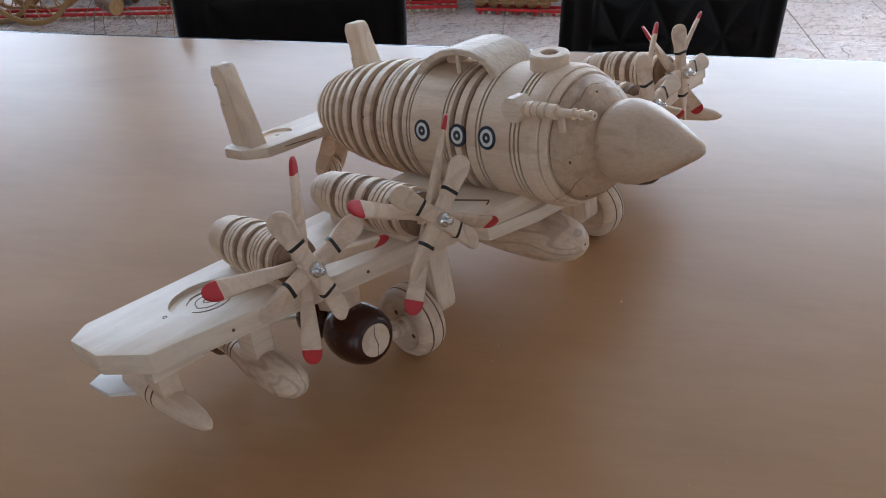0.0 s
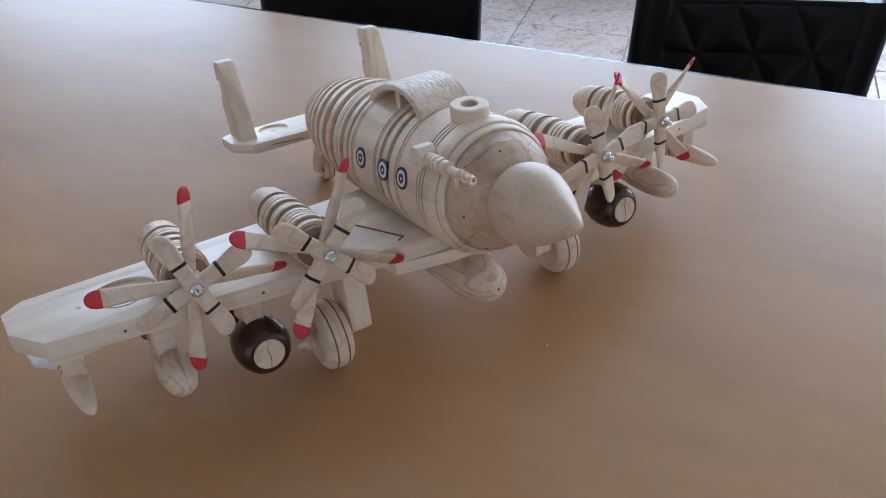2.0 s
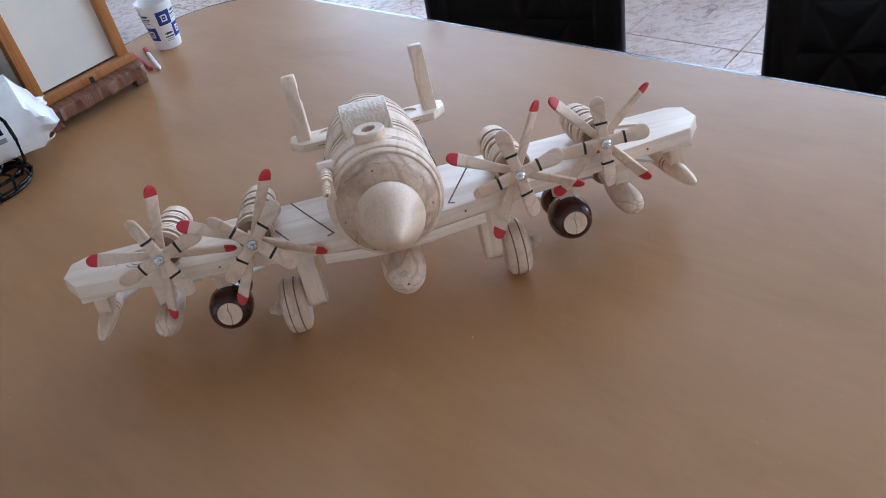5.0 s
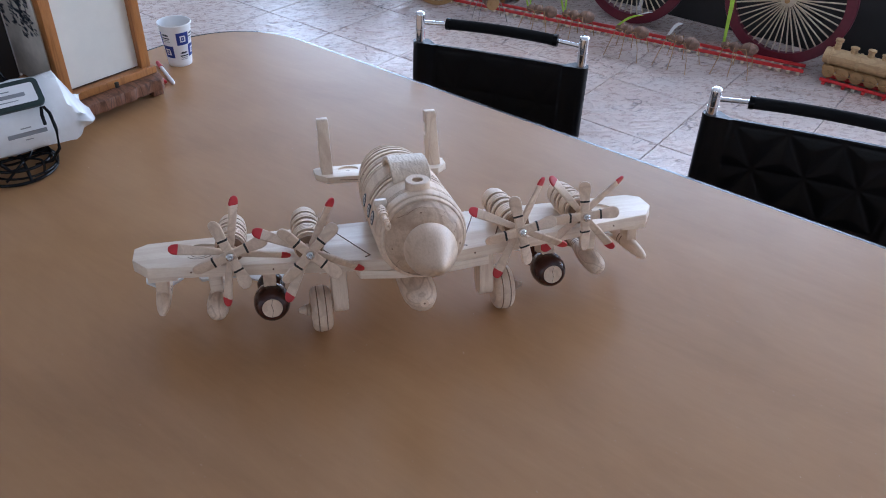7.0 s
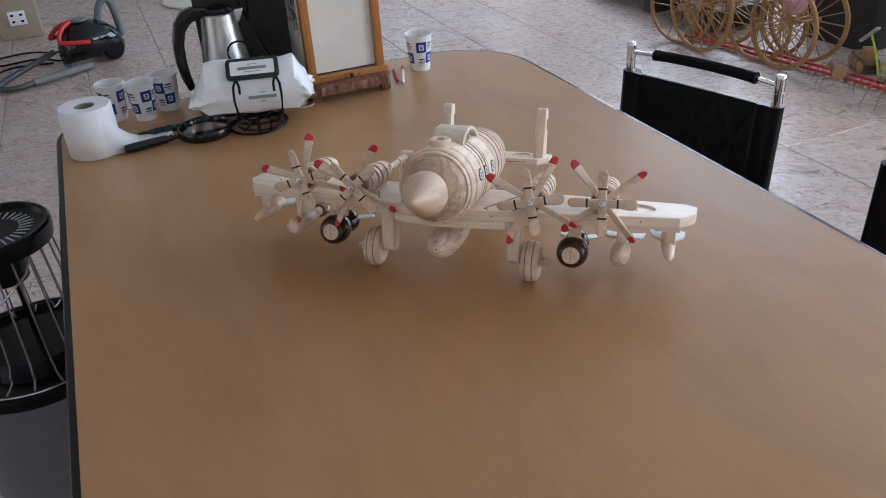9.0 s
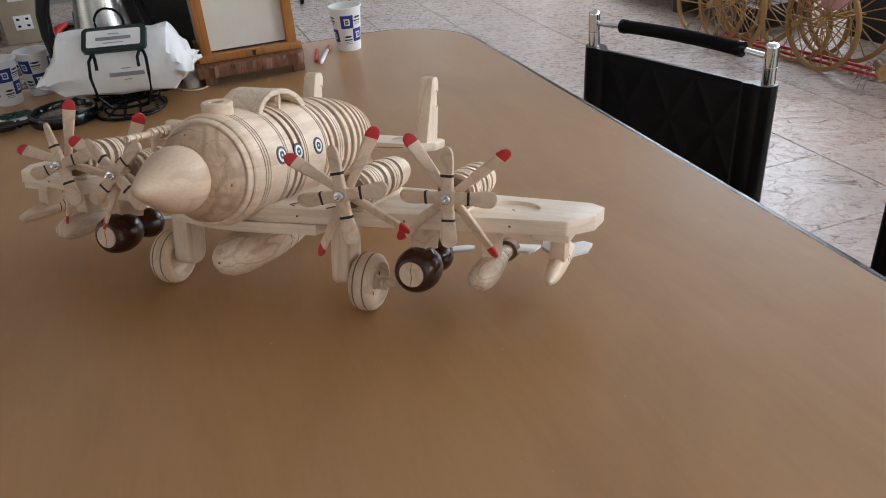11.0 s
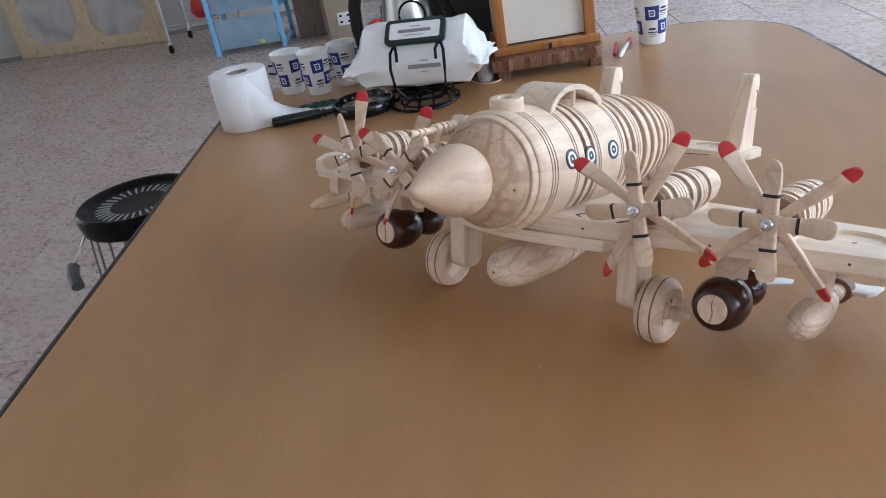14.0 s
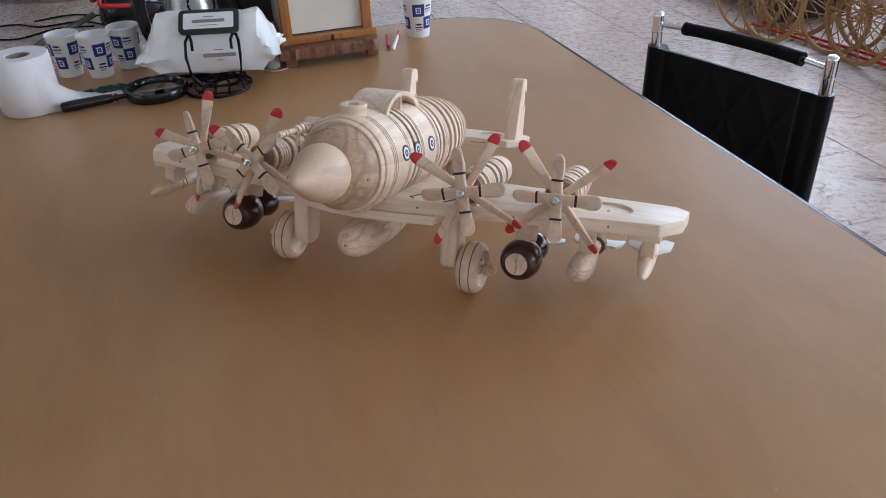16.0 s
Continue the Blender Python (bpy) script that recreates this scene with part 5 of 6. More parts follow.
def wire_stand():
    st = thing("wire_stand", in_room(-0.108, 0.662, TOP, -14.5), "black wire stand that carries the tissue packet", "wire stand")
    r = 0.0024
    part("base_ring", tube(circle3((-0.005, -0.004, r + 0.0004), 0.054, 48), r, 8, closed=True), BLACK_PLASTIC, st)
    part("basket_ring", tube(circle3((0, -0.006, 0.018), 0.043, 40), r * 0.9, 8, closed=True), BLACK_PLASTIC, st)
    for s in (-1, 1):
        arm = [(0.008 + s * u, v, z) for u, v, z in ((0.008, -0.03, 0.012), (0.028, -0.046, 0.02), (0.04, -0.055, 0.04), (0.043, -0.055, 0.07), (0.042, -0.046, 0.092), (0.038, -0.038, 0.099), (0.034, -0.043, 0.101), (0.031, -0.05, 0.094), (0.031, -0.054, 0.08))]
        part("front_arm", tube(arm, r, 8), BLACK_PLASTIC, st)
        part("back_arm", tube([(s * 0.02, 0.03, 0.012), (s * 0.034, 0.05, 0.03), (s * 0.036, 0.052, 0.09), (s * 0.034, 0.046, 0.105)], r, 8), BLACK_PLASTIC, st)
    part("spoke", tube([(0, -0.057, 0.004), (0, -0.05, 0.014), (0, -0.03, 0.026), (0, 0.03, 0.026), (0, 0.046, 0.014), (0, 0.049, 0.004)], r, 8), BLACK_PLASTIC, st)
    part("spoke", tube([(-0.052, -0.004, 0.004), (-0.04, -0.005, 0.018), (0.04, -0.005, 0.018), (0.052, -0.004, 0.004)], r, 8), BLACK_PLASTIC, st)
    part("basket_ring", tube(circle3((0.004, -0.003, 0.006), 0.047, 40), r * 0.7, 8, closed=True), BLACK_PLASTIC, st)
    for k, (x, y) in enumerate(((0.045, -0.03), (-0.03, -0.042), (0.02, -0.048))):
        part("curled_wire", tube(smooth_path([(x, y, 0.004), (x * 0.5 + 0.012, y * 0.9, 0.024), (-x * 0.4, y * 0.3, 0.012 + 0.006 * k), (-x * 0.8, 0.012, 0.022), (0.01 * k, 0.03, 0.006)]), r * 0.75, 7), BLACK_PLASTIC, st)
    part("handle_ring", tube(circle3((-0.022, 0.056, 0.125), 0.022, 32, "y"), r * 0.8, 8, closed=True), BLACK_PLASTIC, st)
    part("handle_rod", tube([(-0.022, 0.056, 0.004), (-0.022, 0.056, 0.104)], r, 8), BLACK_PLASTIC, st)


wire_stand()


def kettle():
    kt = thing("kettle", in_room(-0.13, 0.812, TOP + 0.0005), "brushed steel electric kettle with black handle and lid", "kettle")
    part("power_base", lathe([(0, 0), (0, 0.06), (0.01, 0.06), (0.014, 0.056), (0.016, 0)], 48, "z"), BLACK_PLASTIC, kt)
    part("kettle_body", lathe([(0.017, 0.0), (0.017, 0.05), (0.026, 0.053), (0.045, 0.0522), (0.155, 0.0365), (0.183, 0.0335), (0.185, 0.031), (0.185, 0)], 56, "z"), BRUSHED, kt, "brushed stainless steel body")
    part("lid", lathe([(0.185, 0.03), (0.19, 0.0312), (0.195, 0.027), (0.198, 0.012), (0.2, 0.006), (0.2, 0)], 40, "z"), GLOSS_BLACK, kt, "black plastic lid")
    part("spout", prism([(0.026, 0.158), (0.038, 0.163), (0.05, 0.188), (0.03, 0.187)], -0.011, 0.011, 0.003, "y"), BRUSHED, kt)
    # crescent from the lid down to the base
    outer = [(-0.02, 0.198), (-0.048, 0.202), (-0.07, 0.195), (-0.087, 0.174), (-0.096, 0.14), (-0.098, 0.1), (-0.094, 0.068), (-0.084, 0.038)]
    inner = [(-0.07, 0.04), (-0.075, 0.07), (-0.0775, 0.1), (-0.0755, 0.134), (-0.068, 0.158), (-0.056, 0.172), (-0.042, 0.178), (-0.022, 0.178)]
    part("handle", prism(outer + inner, -0.0115, 0.0115, 0.005, "y", segs=3), GLOSS_BLACK, kt, "glossy black plastic handle")
    part("water_window", box(0.006, 0.012, 0.075, (-0.0435, 0, 0.095), 0.002, turn=pose(0, 0, 0, 0, 7, 0)), GREY_PLASTIC, kt)


def brushed_steel():
    m, n, l, b = material("brushed steel", 0.28, 1.0)
    f = noise_of(n, l, coords(n, l, (4, 4, 300)), 6.0, 4, 0.6)
    l.new(ramp(n, l, f, ((0.3, (0.5, 0.5, 0.5)), (0.7, (0.66, 0.66, 0.65)))), b.inputs["Base Color"])
    bump(n, l, b, f, 0.12, 0.0005)
    return m


BRUSHED = brushed_steel()
kettle()


rng = random.Random(23)
LIVE_EDGE = [(-0.094 + 0.0088 * k, -0.094 + rng.uniform(-0.004, 0.004)) for k in range(21)] + [(0.088 + rng.uniform(-0.004, 0.003), -0.084 + 0.013 * k) for k in range(1, 11)] + [(-0.09, 0.058), (-0.096, 0.0)]


def paper_lantern():
    ln = thing("paper_lantern", in_room(0.094, 0.79, TOP + 0.0005), "square wooden lantern with cream paper panels on a rough board", "lantern")
    w, d, z0, z1 = 0.162, 0.125, 0.046, 0.34
    base = part("base_board", prism(LIVE_EDGE, 0.0155, 0.0345, 0.0022), ROUGH_WOOD, ln, "rough live-edge board")
    for x in (-0.075, 0.075):
        for y in (-0.07, 0.045):
            part("foot", box(0.02, 0.022, 0.0155, (x, y, 0.00775), 0.002), ROUGH_WOOD, base)
    for x in (-1, 1):
        part("post", box(0.017, 0.018, z1 - 0.036, (x * (w / 2 - 0.0085), -d / 2 + 0.009, (z1 + 0.036) / 2), 0.0015), ORANGE_WOOD, ln, "varnished orange pine post")
        part("post", box(0.012, 0.012, z1 - 0.036, (x * (w / 2 - 0.0085), d / 2 - 0.006, (z1 + 0.036) / 2), 0.0015), ORANGE_WOOD, ln, "varnished orange pine post")
    for z, h in ((0.0415, 0.0125), (z1 - 0.011, 0.022)):
        low = z < 0.1
        for y in (-1, 1):
            part("rail", box(w + 0.012 if low else w - 0.037, 0.018 if low else 0.012, h, (0, y * (d / 2 - 0.009) - (0.006 if low and y < 0 else 0), z), 0.0015), ORANGE_WOOD, ln)
        for x in (-1, 1):
            part("rail", box(0.01, d - 0.042, h, (x * (w / 2 - 0.009), 0, z), 0.0015), ORANGE_WOOD, ln)
    part("notch", box(0.006, 0.004, 0.009, (0.004, -d / 2 - 0.0145, 0.043), 0.0005), BLACK_PAINT, ln)
    for y in (-1, 1):
        part("paper_panel", box(w - 0.034, 0.002, z1 - 0.07, (0, y * (d / 2 - 0.012), (z1 + 0.03) / 2)), LAMP_PAPER, ln, "plain cream paper panel", smooth=False)
    for x in (-1, 1):
        part("paper_panel", box(0.002, d - 0.02, z1 - 0.07, (x * (w / 2 - 0.001), 0.011, (z1 + 0.036) / 2)), GREY_PANEL, ln, "pale paper panel painted with dark twigs", smooth=False)
    # painted twigs on the left panel, as thin raised strokes
    rng = random.Random(5)
    bm, xs = bmesh.new(), -w / 2 - 0.0006
    for k in range(5):
        y, z = 0.055 - 0.019 * k, 0.275
        pts = [(xs, y, z)]
        for s in range(9):
            y += rng.uniform(-0.008, 0.006)
            z -= rng.uniform(0.01, 0.019)
            pts.append((xs, max(-0.038, min(0.06, y)), z))
        tube(pts, 0.0007, 5, bm, taper=0.4)
        for p in pts[1:]:
            for q in range(9):
                a = rng.uniform(0, 6.28)
                c = Vector((xs - 0.0003 - 0.00003 * q, p[1] + rng.uniform(0.002, 0.012) * math.cos(a), p[2] + rng.uniform(0.002, 0.012) * math.sin(a)))
                if -0.04 < c.y < 0.062 and c.z > 0.095:
                    v = [bm.verts.new(c + Vector((0, 0.005 * math.cos(a + t), 0.0026 * math.sin(a + t * 1.3)))) for t in (0, 1.6, 3.1, 4.7)]
                    bm.faces.new(v)
    part("painted_twigs", bm, INK_BLUE, ln, "dark brush-painted twigs")
    part("lantern_roof", prism([(-0.105, -0.085), (0.105, -0.085), (0.105, 0.085), (-0.105, 0.085)], z1, z1 + 0.016, 0.003), ORANGE_WOOD, ln)


GREY_PANEL = plain("pale paper panel with ink wash", (0.7, 0.64, 0.56), 0.85, vary=0.35, scale=11)
paper_lantern()

bd = thing("framed_blackboard", in_room(-0.072, 0.885, TOP + 0.0005), "upright black panel with a pale edge strip behind the kettle", "panel")
part("panel", box(0.19, 0.008, 0.36, (0, 0, 0.18), 0.001), DARK_WALL, bd, smooth=False)
part("edge_strip", box(0.009, 0.011, 0.36, (0.0995, 0, 0.18), 0.001), WHITE_PAINT, bd, smooth=False)
part("prop_foot", box(0.03, 0.018, 0.06, (0, -0.013, 0.03), 0.002), DARK_WALL, bd, smooth=False)


def cable(points, r, mat, label):
    ob = part("cable", tube([in_room(0, 0) @ Vector(p) for p in smooth_path(points)], r, 7), mat)
    return tagged(ob, label, "cable")


Z = TOP + 0.0035
cable([(-0.1, 0.846, TOP + 0.30), (-0.085, 0.84, TOP + 0.2), (-0.05, 0.8, TOP + 0.1), (-0.02, 0.76, TOP + 0.03), (-0.04, 0.735, Z), (-0.09, 0.73, Z), (-0.17, 0.735, Z), (-0.2, 0.76, Z), (-0.2, 0.85, Z)], 0.003, BLACK_PLASTIC, "thin black cable hanging past the kettle onto the table")
cable([(-0.045, 0.85, TOP + 0.36), (-0.058, 0.842, TOP + 0.24), (-0.075, 0.79, TOP + 0.17), (-0.06, 0.745, TOP + 0.1), (-0.03, 0.742, TOP + 0.04), (0.0, 0.75, Z), (-0.01, 0.8, Z), (-0.06, 0.815, Z)], 0.0024, BLACK_PLASTIC, "thin black cable looped over the kettle")
cable([(-0.045, 0.765, TOP + 0.0016), (-0.034, 0.722, TOP + 0.0016), (-0.015, 0.7, TOP + 0.0016), (0.006, 0.703, TOP + 0.0016), (0.021, 0.727, TOP + 0.0016)], 0.0011, PINE, "thin cream string lying on the table")
pn = thing("pen", in_room(0.228, 0.77, TOP + 0.0042, 249), "white and red pen lying on the table", "pen", "pens")
part("pen_barrel", lathe([(-0.05, 0), (-0.05, 0.003), (0.045, 0.0038), (0.052, 0.001), (0.053, 0)], 12, "x"), PAPER, pn)
part("pen_cap", lathe([(-0.055, 0.0), (-0.055, 0.0036), (-0.03, 0.0041), (-0.03, 0.003)], 12, "x"), RED_PAINT, pn)
pn = thing("pen", in_room(0.214, 0.778, TOP + 0.0042, 76), "red pen lying on the table beside the lantern", "pen", "pens")
part("pen_barrel", lathe([(-0.04, 0), (-0.04, 0.003), (0.03, 0.0038), (0.042, 0.001), (0.043, 0)], 12, "x"), RED_PAINT, pn)
jar = thing("small_jar", in_room(-0.012, 0.725, TOP + 0.0005), "small glass jar with brown cap on the table", "jar")
part("jar_glass", lathe([(0, 0), (0, 0.0125), (0.002, 0.0135), (0.028, 0.0135), (0.032, 0.01), (0.038, 0.01), (0.038, 0)], 24, "z"), FROST, jar)
part("cap", lathe([(0.036, 0.0), (0.036, 0.0112), (0.047, 0.0112), (0.048, 0.01), (0.048, 0)], 24, "z"), NUT, jar)
# crumbs and sawdust
rng = random.Random(11)
bm = bmesh.new()
for k in range(170):
    a, b = rng.uniform(-0.42, 0.48), rng.uniform(-0.95, 0.6)
    s = rng.choice((0.0004, 0.0005, 0.0007, 0.0012 if k % 9 == 0 else 0.0005))
    c = Vector((a, b, TOP + s * 0.5))
    v = [bm.verts.new(c + Vector((s * rng.uniform(-1.2, 1.2), s * rng.uniform(-1.2, 1.2), s * rng.uniform(-0.4, 0.6)))) for _ in range(4)]
    for f in ((0, 1, 2), (0, 1, 3), (1, 2, 3), (0, 2, 3)):
        bm.faces.new([v[i] for i in f])
tagged(part("sawdust", bm, PINE, m=TURN, smooth=False), "scattered pale specks of sawdust on the table", "sawdust", kind="stuff")

# ---- the display by the windows ----
def spoked_wheel(parent, c, r, rim, spokes, mats, width=0.022, hub=0.022, axis_turn=0.0, hub_w=None):
    """A wheel whose axle runs along x: felloe, hub and separate round spokes."""
    rim_mat, spoke_mat, hub_mat = mats
    m = Matrix.Translation(c) @ pose(0, 0, 0, 0, 0, axis_turn)
    h = width / 2
    wh = part("wheel", lathe([(-h, r - rim), (-h, r - 0.002), (-h + 0.003, r), (h - 0.003, r), (h, r - 0.002), (h, r - rim), (-h, r - rim)], 64, "x"), rim_mat, parent, m=m)
    hw = hub_w or width
    part("hub", lathe([(-hw, 0), (-hw, hub * 0.5), (-hw * 0.6, hub), (hw * 0.6, hub), (hw, hub * 0.5), (hw, 0)], 24, "x"), hub_mat, wh)
    bm = bmesh.new()
    for k in range(spokes):
        a = 2 * math.pi * k / spokes
        x = 0.006 * (1 if k % 2 else -1)
        tube([(x, hub * 0.7 * math.cos(a), hub * 0.7 * math.sin(a)), (0, (r - rim * 0.6) * math.cos(a), (r - rim * 0.6) * math.sin(a))], 0.0028 if spokes < 30 else 0.0032, 6, bm)
    part("spokes", bm, spoke_mat, wh)
    return wh


CREAM_ROD = plain("cream dowel", (0.62, 0.52, 0.38), 0.6)
cart = thing("toy_carriage", in_room(2.98, 0.72), "large toy carriage with maroon rimmed wheels and cream spokes", "toy carriage")
for b in (-0.3, 0.41):
    spoked_wheel(cart, (0.0, b, 0.27), 0.27, 0.043, 46, (MAROON, CREAM_ROD, CREAM_ROD), 0.028, 0.03)
    part("axle", tube([(-0.03, b, 0.27), (0.1, b, 0.27)], 0.011, 12), STRAW, cart)
part("carriage_bed", box(0.07, 0.8, 0.03, (0.065, 0.05, 0.3), 0.005), STRAW, cart)
for x in (0.045, 0.085):
    part("shaft_pole", tube([(x, -0.36, 0.345), (x, 0.0, 0.35), (x, 0.62, 0.2)], 0.012, 10), STRAW, cart)

for k, (a, b, r) in enumerate(((2.55, 1.985, 0.205), (2.42, 2.41, 0.232))):
    cycle = thing("cane_carriage", in_room(a, b, 0, 6), "small carriage woven of tan cane with spoked wheels", "toy carriage", "cane carriages")
    for x in (0.0, 0.17):
        spoked_wheel(cycle, (x, 0.0, r), r, 0.02, 18, (STRAW, STRAW, STRAW), 0.014, 0.02, 8 if x else -5)
        spoked_wheel(cycle, (x + 0.02, 0.15, r * 0.82), r * 0.82, 0.018, 16, (STRAW, STRAW, STRAW), 0.014, 0.018, -10 if x else 12)
    part("axle", tube([(-0.03, 0, r), (0.2, 0, r)], 0.006, 8), STRAW, cycle)
    bm = bmesh.new()
    for x in (0.04, 0.085, 0.13):
        tube([(x, -0.1, r + 0.03), (x, 0.02, r + 0.02), (x, 0.12, r + 0.05), (x, 0.2, r + 0.16)], 0.005, 7, bm)
    for y in (-0.08, -0.03, 0.03, 0.1):
        tube([(0.03, y, r + 0.03), (0.14, y, r + 0.03)], 0.004, 6, bm)
    part("cane_frame", bm, STRAW, cycle)
    part("basket", lathe([(0.0, 0.03), (0.01, 0.05), (0.07, 0.062), (0.075, 0.058), (0.02, 0.046), (0.012, 0.0)], 20, "z", (0.085, 0.02, r + 0.04)), PINK if k == 0 else STRAW, cycle)

# toy railway on the floor
P0, P1 = Vector((2.54, 2.62, 0)), Vector((2.93, 0.27, 0))
track = thing("toy_track", in_room(0, 0), "long red toy railway track with pale sleepers on the floor", "toy track")
dirn = (P1 - P0).normalized()
side = Vector((dirn.y, -dirn.x, 0))
for s in (-1, 1):
    a, b = P0 + side * s * 0.032, P1 + side * s * 0.032
    part("rail", box((b - a).length, 0.011, 0.013, (0, 0, 0), 0.002, turn=None), TOY_RED, track, m=Matrix.Translation((a + b) / 2 + Vector((0, 0, 0.0195))) @ pose(0, 0, 0, 0, 0, math.degrees(math.atan2(dirn.y, dirn.x))))
me_sleeper = None
count = 62
for k in range(count):
    c = P0 + (P1 - P0) * ((k + 0.5) / count) + Vector((0, 0, 0.0085))
    mm = Matrix.Translation(c) @ pose(0, 0, 0, 0, 0, math.degrees(math.atan2(dirn.y, dirn.x)))
    if me_sleeper is None:
        ob = part("sleeper", box(0.013, 0.098, 0.011, (0, 0, 0), 0.0015), CREAM_ROD, track, m=mm)
        me_sleeper = ob.data
    else:
        ob = new("sleeper", me_sleeper)
        ob.parent, ob.matrix_basis = track, mm
spur = thing("toy_track", in_room(2.9, -0.28), "short red toy railway track under the wooden locomotive", "toy track")
for s in (-1, 1):
    part("rail", box(0.009, 0.94, 0.012, (s * 0.027, 0, 0.018), 0.002), TOY_RED, spur)
for k in range(24):
    part("sleeper", box(0.082, 0.012, 0.01, (0, -0.45 + 0.9 * k / 23, 0.007), 0.0015), TOY_RED if k % 2 else CREAM_ROD, spur)


def ant_legs(an, z, mat):
    for s in (-1, 1):
        for y0, y1 in ((-0.034, -0.09), (-0.022, -0.018), (-0.01, 0.062)):
            part("leg", tube([(s * 0.012, y0, z), (s * 0.038, (y0 + y1) / 2, z + 0.014), (s * 0.062, y1 * 0.85, 0.055), (s * 0.074, y1, 0.002)], 0.0017, 6), mat, an)


def ribbon_strip(an, base, tip, width, mat):
    """A flat ribbon that bends outward from the head."""
    b, t = Vector(base), Vector(tip)
    bm = bmesh.new()
    rows = []
    for k in range(9):
        u = k / 8
        c = b.lerp(t, u) + Vector((0, 0, 0.012 * math.sin(math.pi * u)))
        w = width * (0.55 + 0.45 * u)
        rows.append([bm.verts.new(c + Vector((x * 0.35, y * w, 0))) for x, y in ((-0.0016, -0.5), (0.0016, -0.5), (0.0016, 0.5), (-0.0016, 0.5))])
    for p, q in zip(rows, rows[1:]):
        for k in range(4):
            bm.faces.new((p[k], p[(k + 1) % 4], q[(k + 1) % 4], q[k]))
    bm.faces.new(rows[0])
    bm.faces.new(rows[-1])
    part("ribbon", bm, mat, an)


def walnut_ant(a, b, turn, ribbons, label="small ant figure made of walnuts and straw legs"):
    """ribbons: rows of (sideways, along, up, width, material) that the strips reach from the head."""
    an = thing("walnut_ant", in_room(a, b, 0, turn), label, "ant figure", "walnut ants")
    z = 0.105
    for y, r, l in ((-0.06, 0.016, 0.02), (-0.022, 0.021, 0.024), (0.037, 0.027, 0.036)):
        bm = lathe([(-l, 0), (-l * 0.9, r * 0.42), (-l * 0.62, r * 0.78), (-l * 0.25, r * 0.97), (0, r), (0.001, r * 1.05), (0.003, r * 1.05), (0.004, r), (l * 0.5, r * 0.86), (l * 0.85, r * 0.5), (l, 0)], 18, "y", (0, y, z + r * 0.2))
        for v in bm.verts:
            v.co += v.co.normalized() * 0.002 * noise.noise(v.co * 90)
        part("nut", bm, NUT, an)
    part("waist", tube([(0, -0.06, z + 0.003), (0, 0.03, z + 0.004)], 0.004, 8), STRAW, an)
    ant_legs(an, z, STRAW)
    for x, y, up, width, mat in ribbons:
        ribbon_strip(an, (0.25 * x, -0.07, z + 0.014), (x, -0.07 + y, z + up), width, mat)


V_LIME = ((-0.05, -0.01, 0.2, 0.013, LIME), (0.045, -0.05, 0.19, 0.013, LIME))
for a, b, turn, rb, label in ((2.57, 1.36, 178, V_LIME, "walnut ant figure with two upright lime ribbons"), (2.62, 1.2, 184, V_LIME, "walnut ant figure with two upright lime ribbons"),
                              (2.615, 0.93, 178, ((0.02, 0.1, 0.085, 0.02, LIME), (-0.03, 0.13, 0.09, 0.01, FILM_WHITE)), "walnut ant figure with a bent lime ribbon"),
                              (2.645, 0.71, 171, ((0.02, 0.05, 0.085, 0.02, FILM_WHITE), (-0.015, 0.04, 0.07, 0.015, FILM_WHITE)), "walnut ant figure with clear white ribbons"),
                              (2.74, 0.5, 184, ((0.0, -0.005, 0.24, 0.02, LIME),), "walnut ant figure with one tall lime ribbon")):
    walnut_ant(a, b, turn + 8, rb, label)

# a turned log on wire legs, and a small cart with a raised metal tube
an = thing("log_figure", in_room(2.565, 1.655, 0, 146), "ant figure with a turned brown log body on wire legs", "ant figure", "walnut ants")
part("log", lathe([(-0.07, 0), (-0.07, 0.016), (-0.066, 0.021), (-0.045, 0.024), (-0.04, 0.021), (-0.036, 0.025), (0.03, 0.03), (0.036, 0.027), (0.04, 0.031), (0.058, 0.032)], 28, "y", (0, 0, 0.092)), LOG, an, "turned brown log")
part("log_face", lathe([(0.0575, 0.032), (0.061, 0.03), (0.06, 0.014), (0.062, 0.012), (0.062, 0)], 28, "y", (0, 0, 0.092)), STRAW, an, "pale sawn face")
ant_legs(an, 0.085, COIL_WIRE)
gun_cart = thing("toy_cart", in_room(2.86, 1.76, 0, 150), "small brown wooden toy cart with a raised metal tube", "toy cart")
part("cart_bed", box(0.07, 0.17, 0.022, (0, 0, 0.062), 0.004), LOG, gun_cart)
part("cart_block", box(0.05, 0.06, 0.045, (0, 0.035, 0.096), 0.008), STRAW, gun_cart)
for y in (-0.06, 0.0, 0.06):
    for s in (-1, 1):
        part("wheel", lathe([(s * 0.034, 0), (s * 0.034, 0.026), (s * 0.037, 0.03), (s * 0.045, 0.03), (s * 0.047, 0.024), (s * 0.047, 0.006), (s * 0.05, 0)], 20, "x", (0, y, 0.032)), STRAW, gun_cart)
part("metal_tube", box(0.016, 0.21, 0.012, (0, 0, 0), 0.003), PALE_GREY, gun_cart, "grey metal tube", m=Matrix.Translation((0.0, -0.01, 0.165)) @ pose(0, 0, 0, 32, 0, 0))

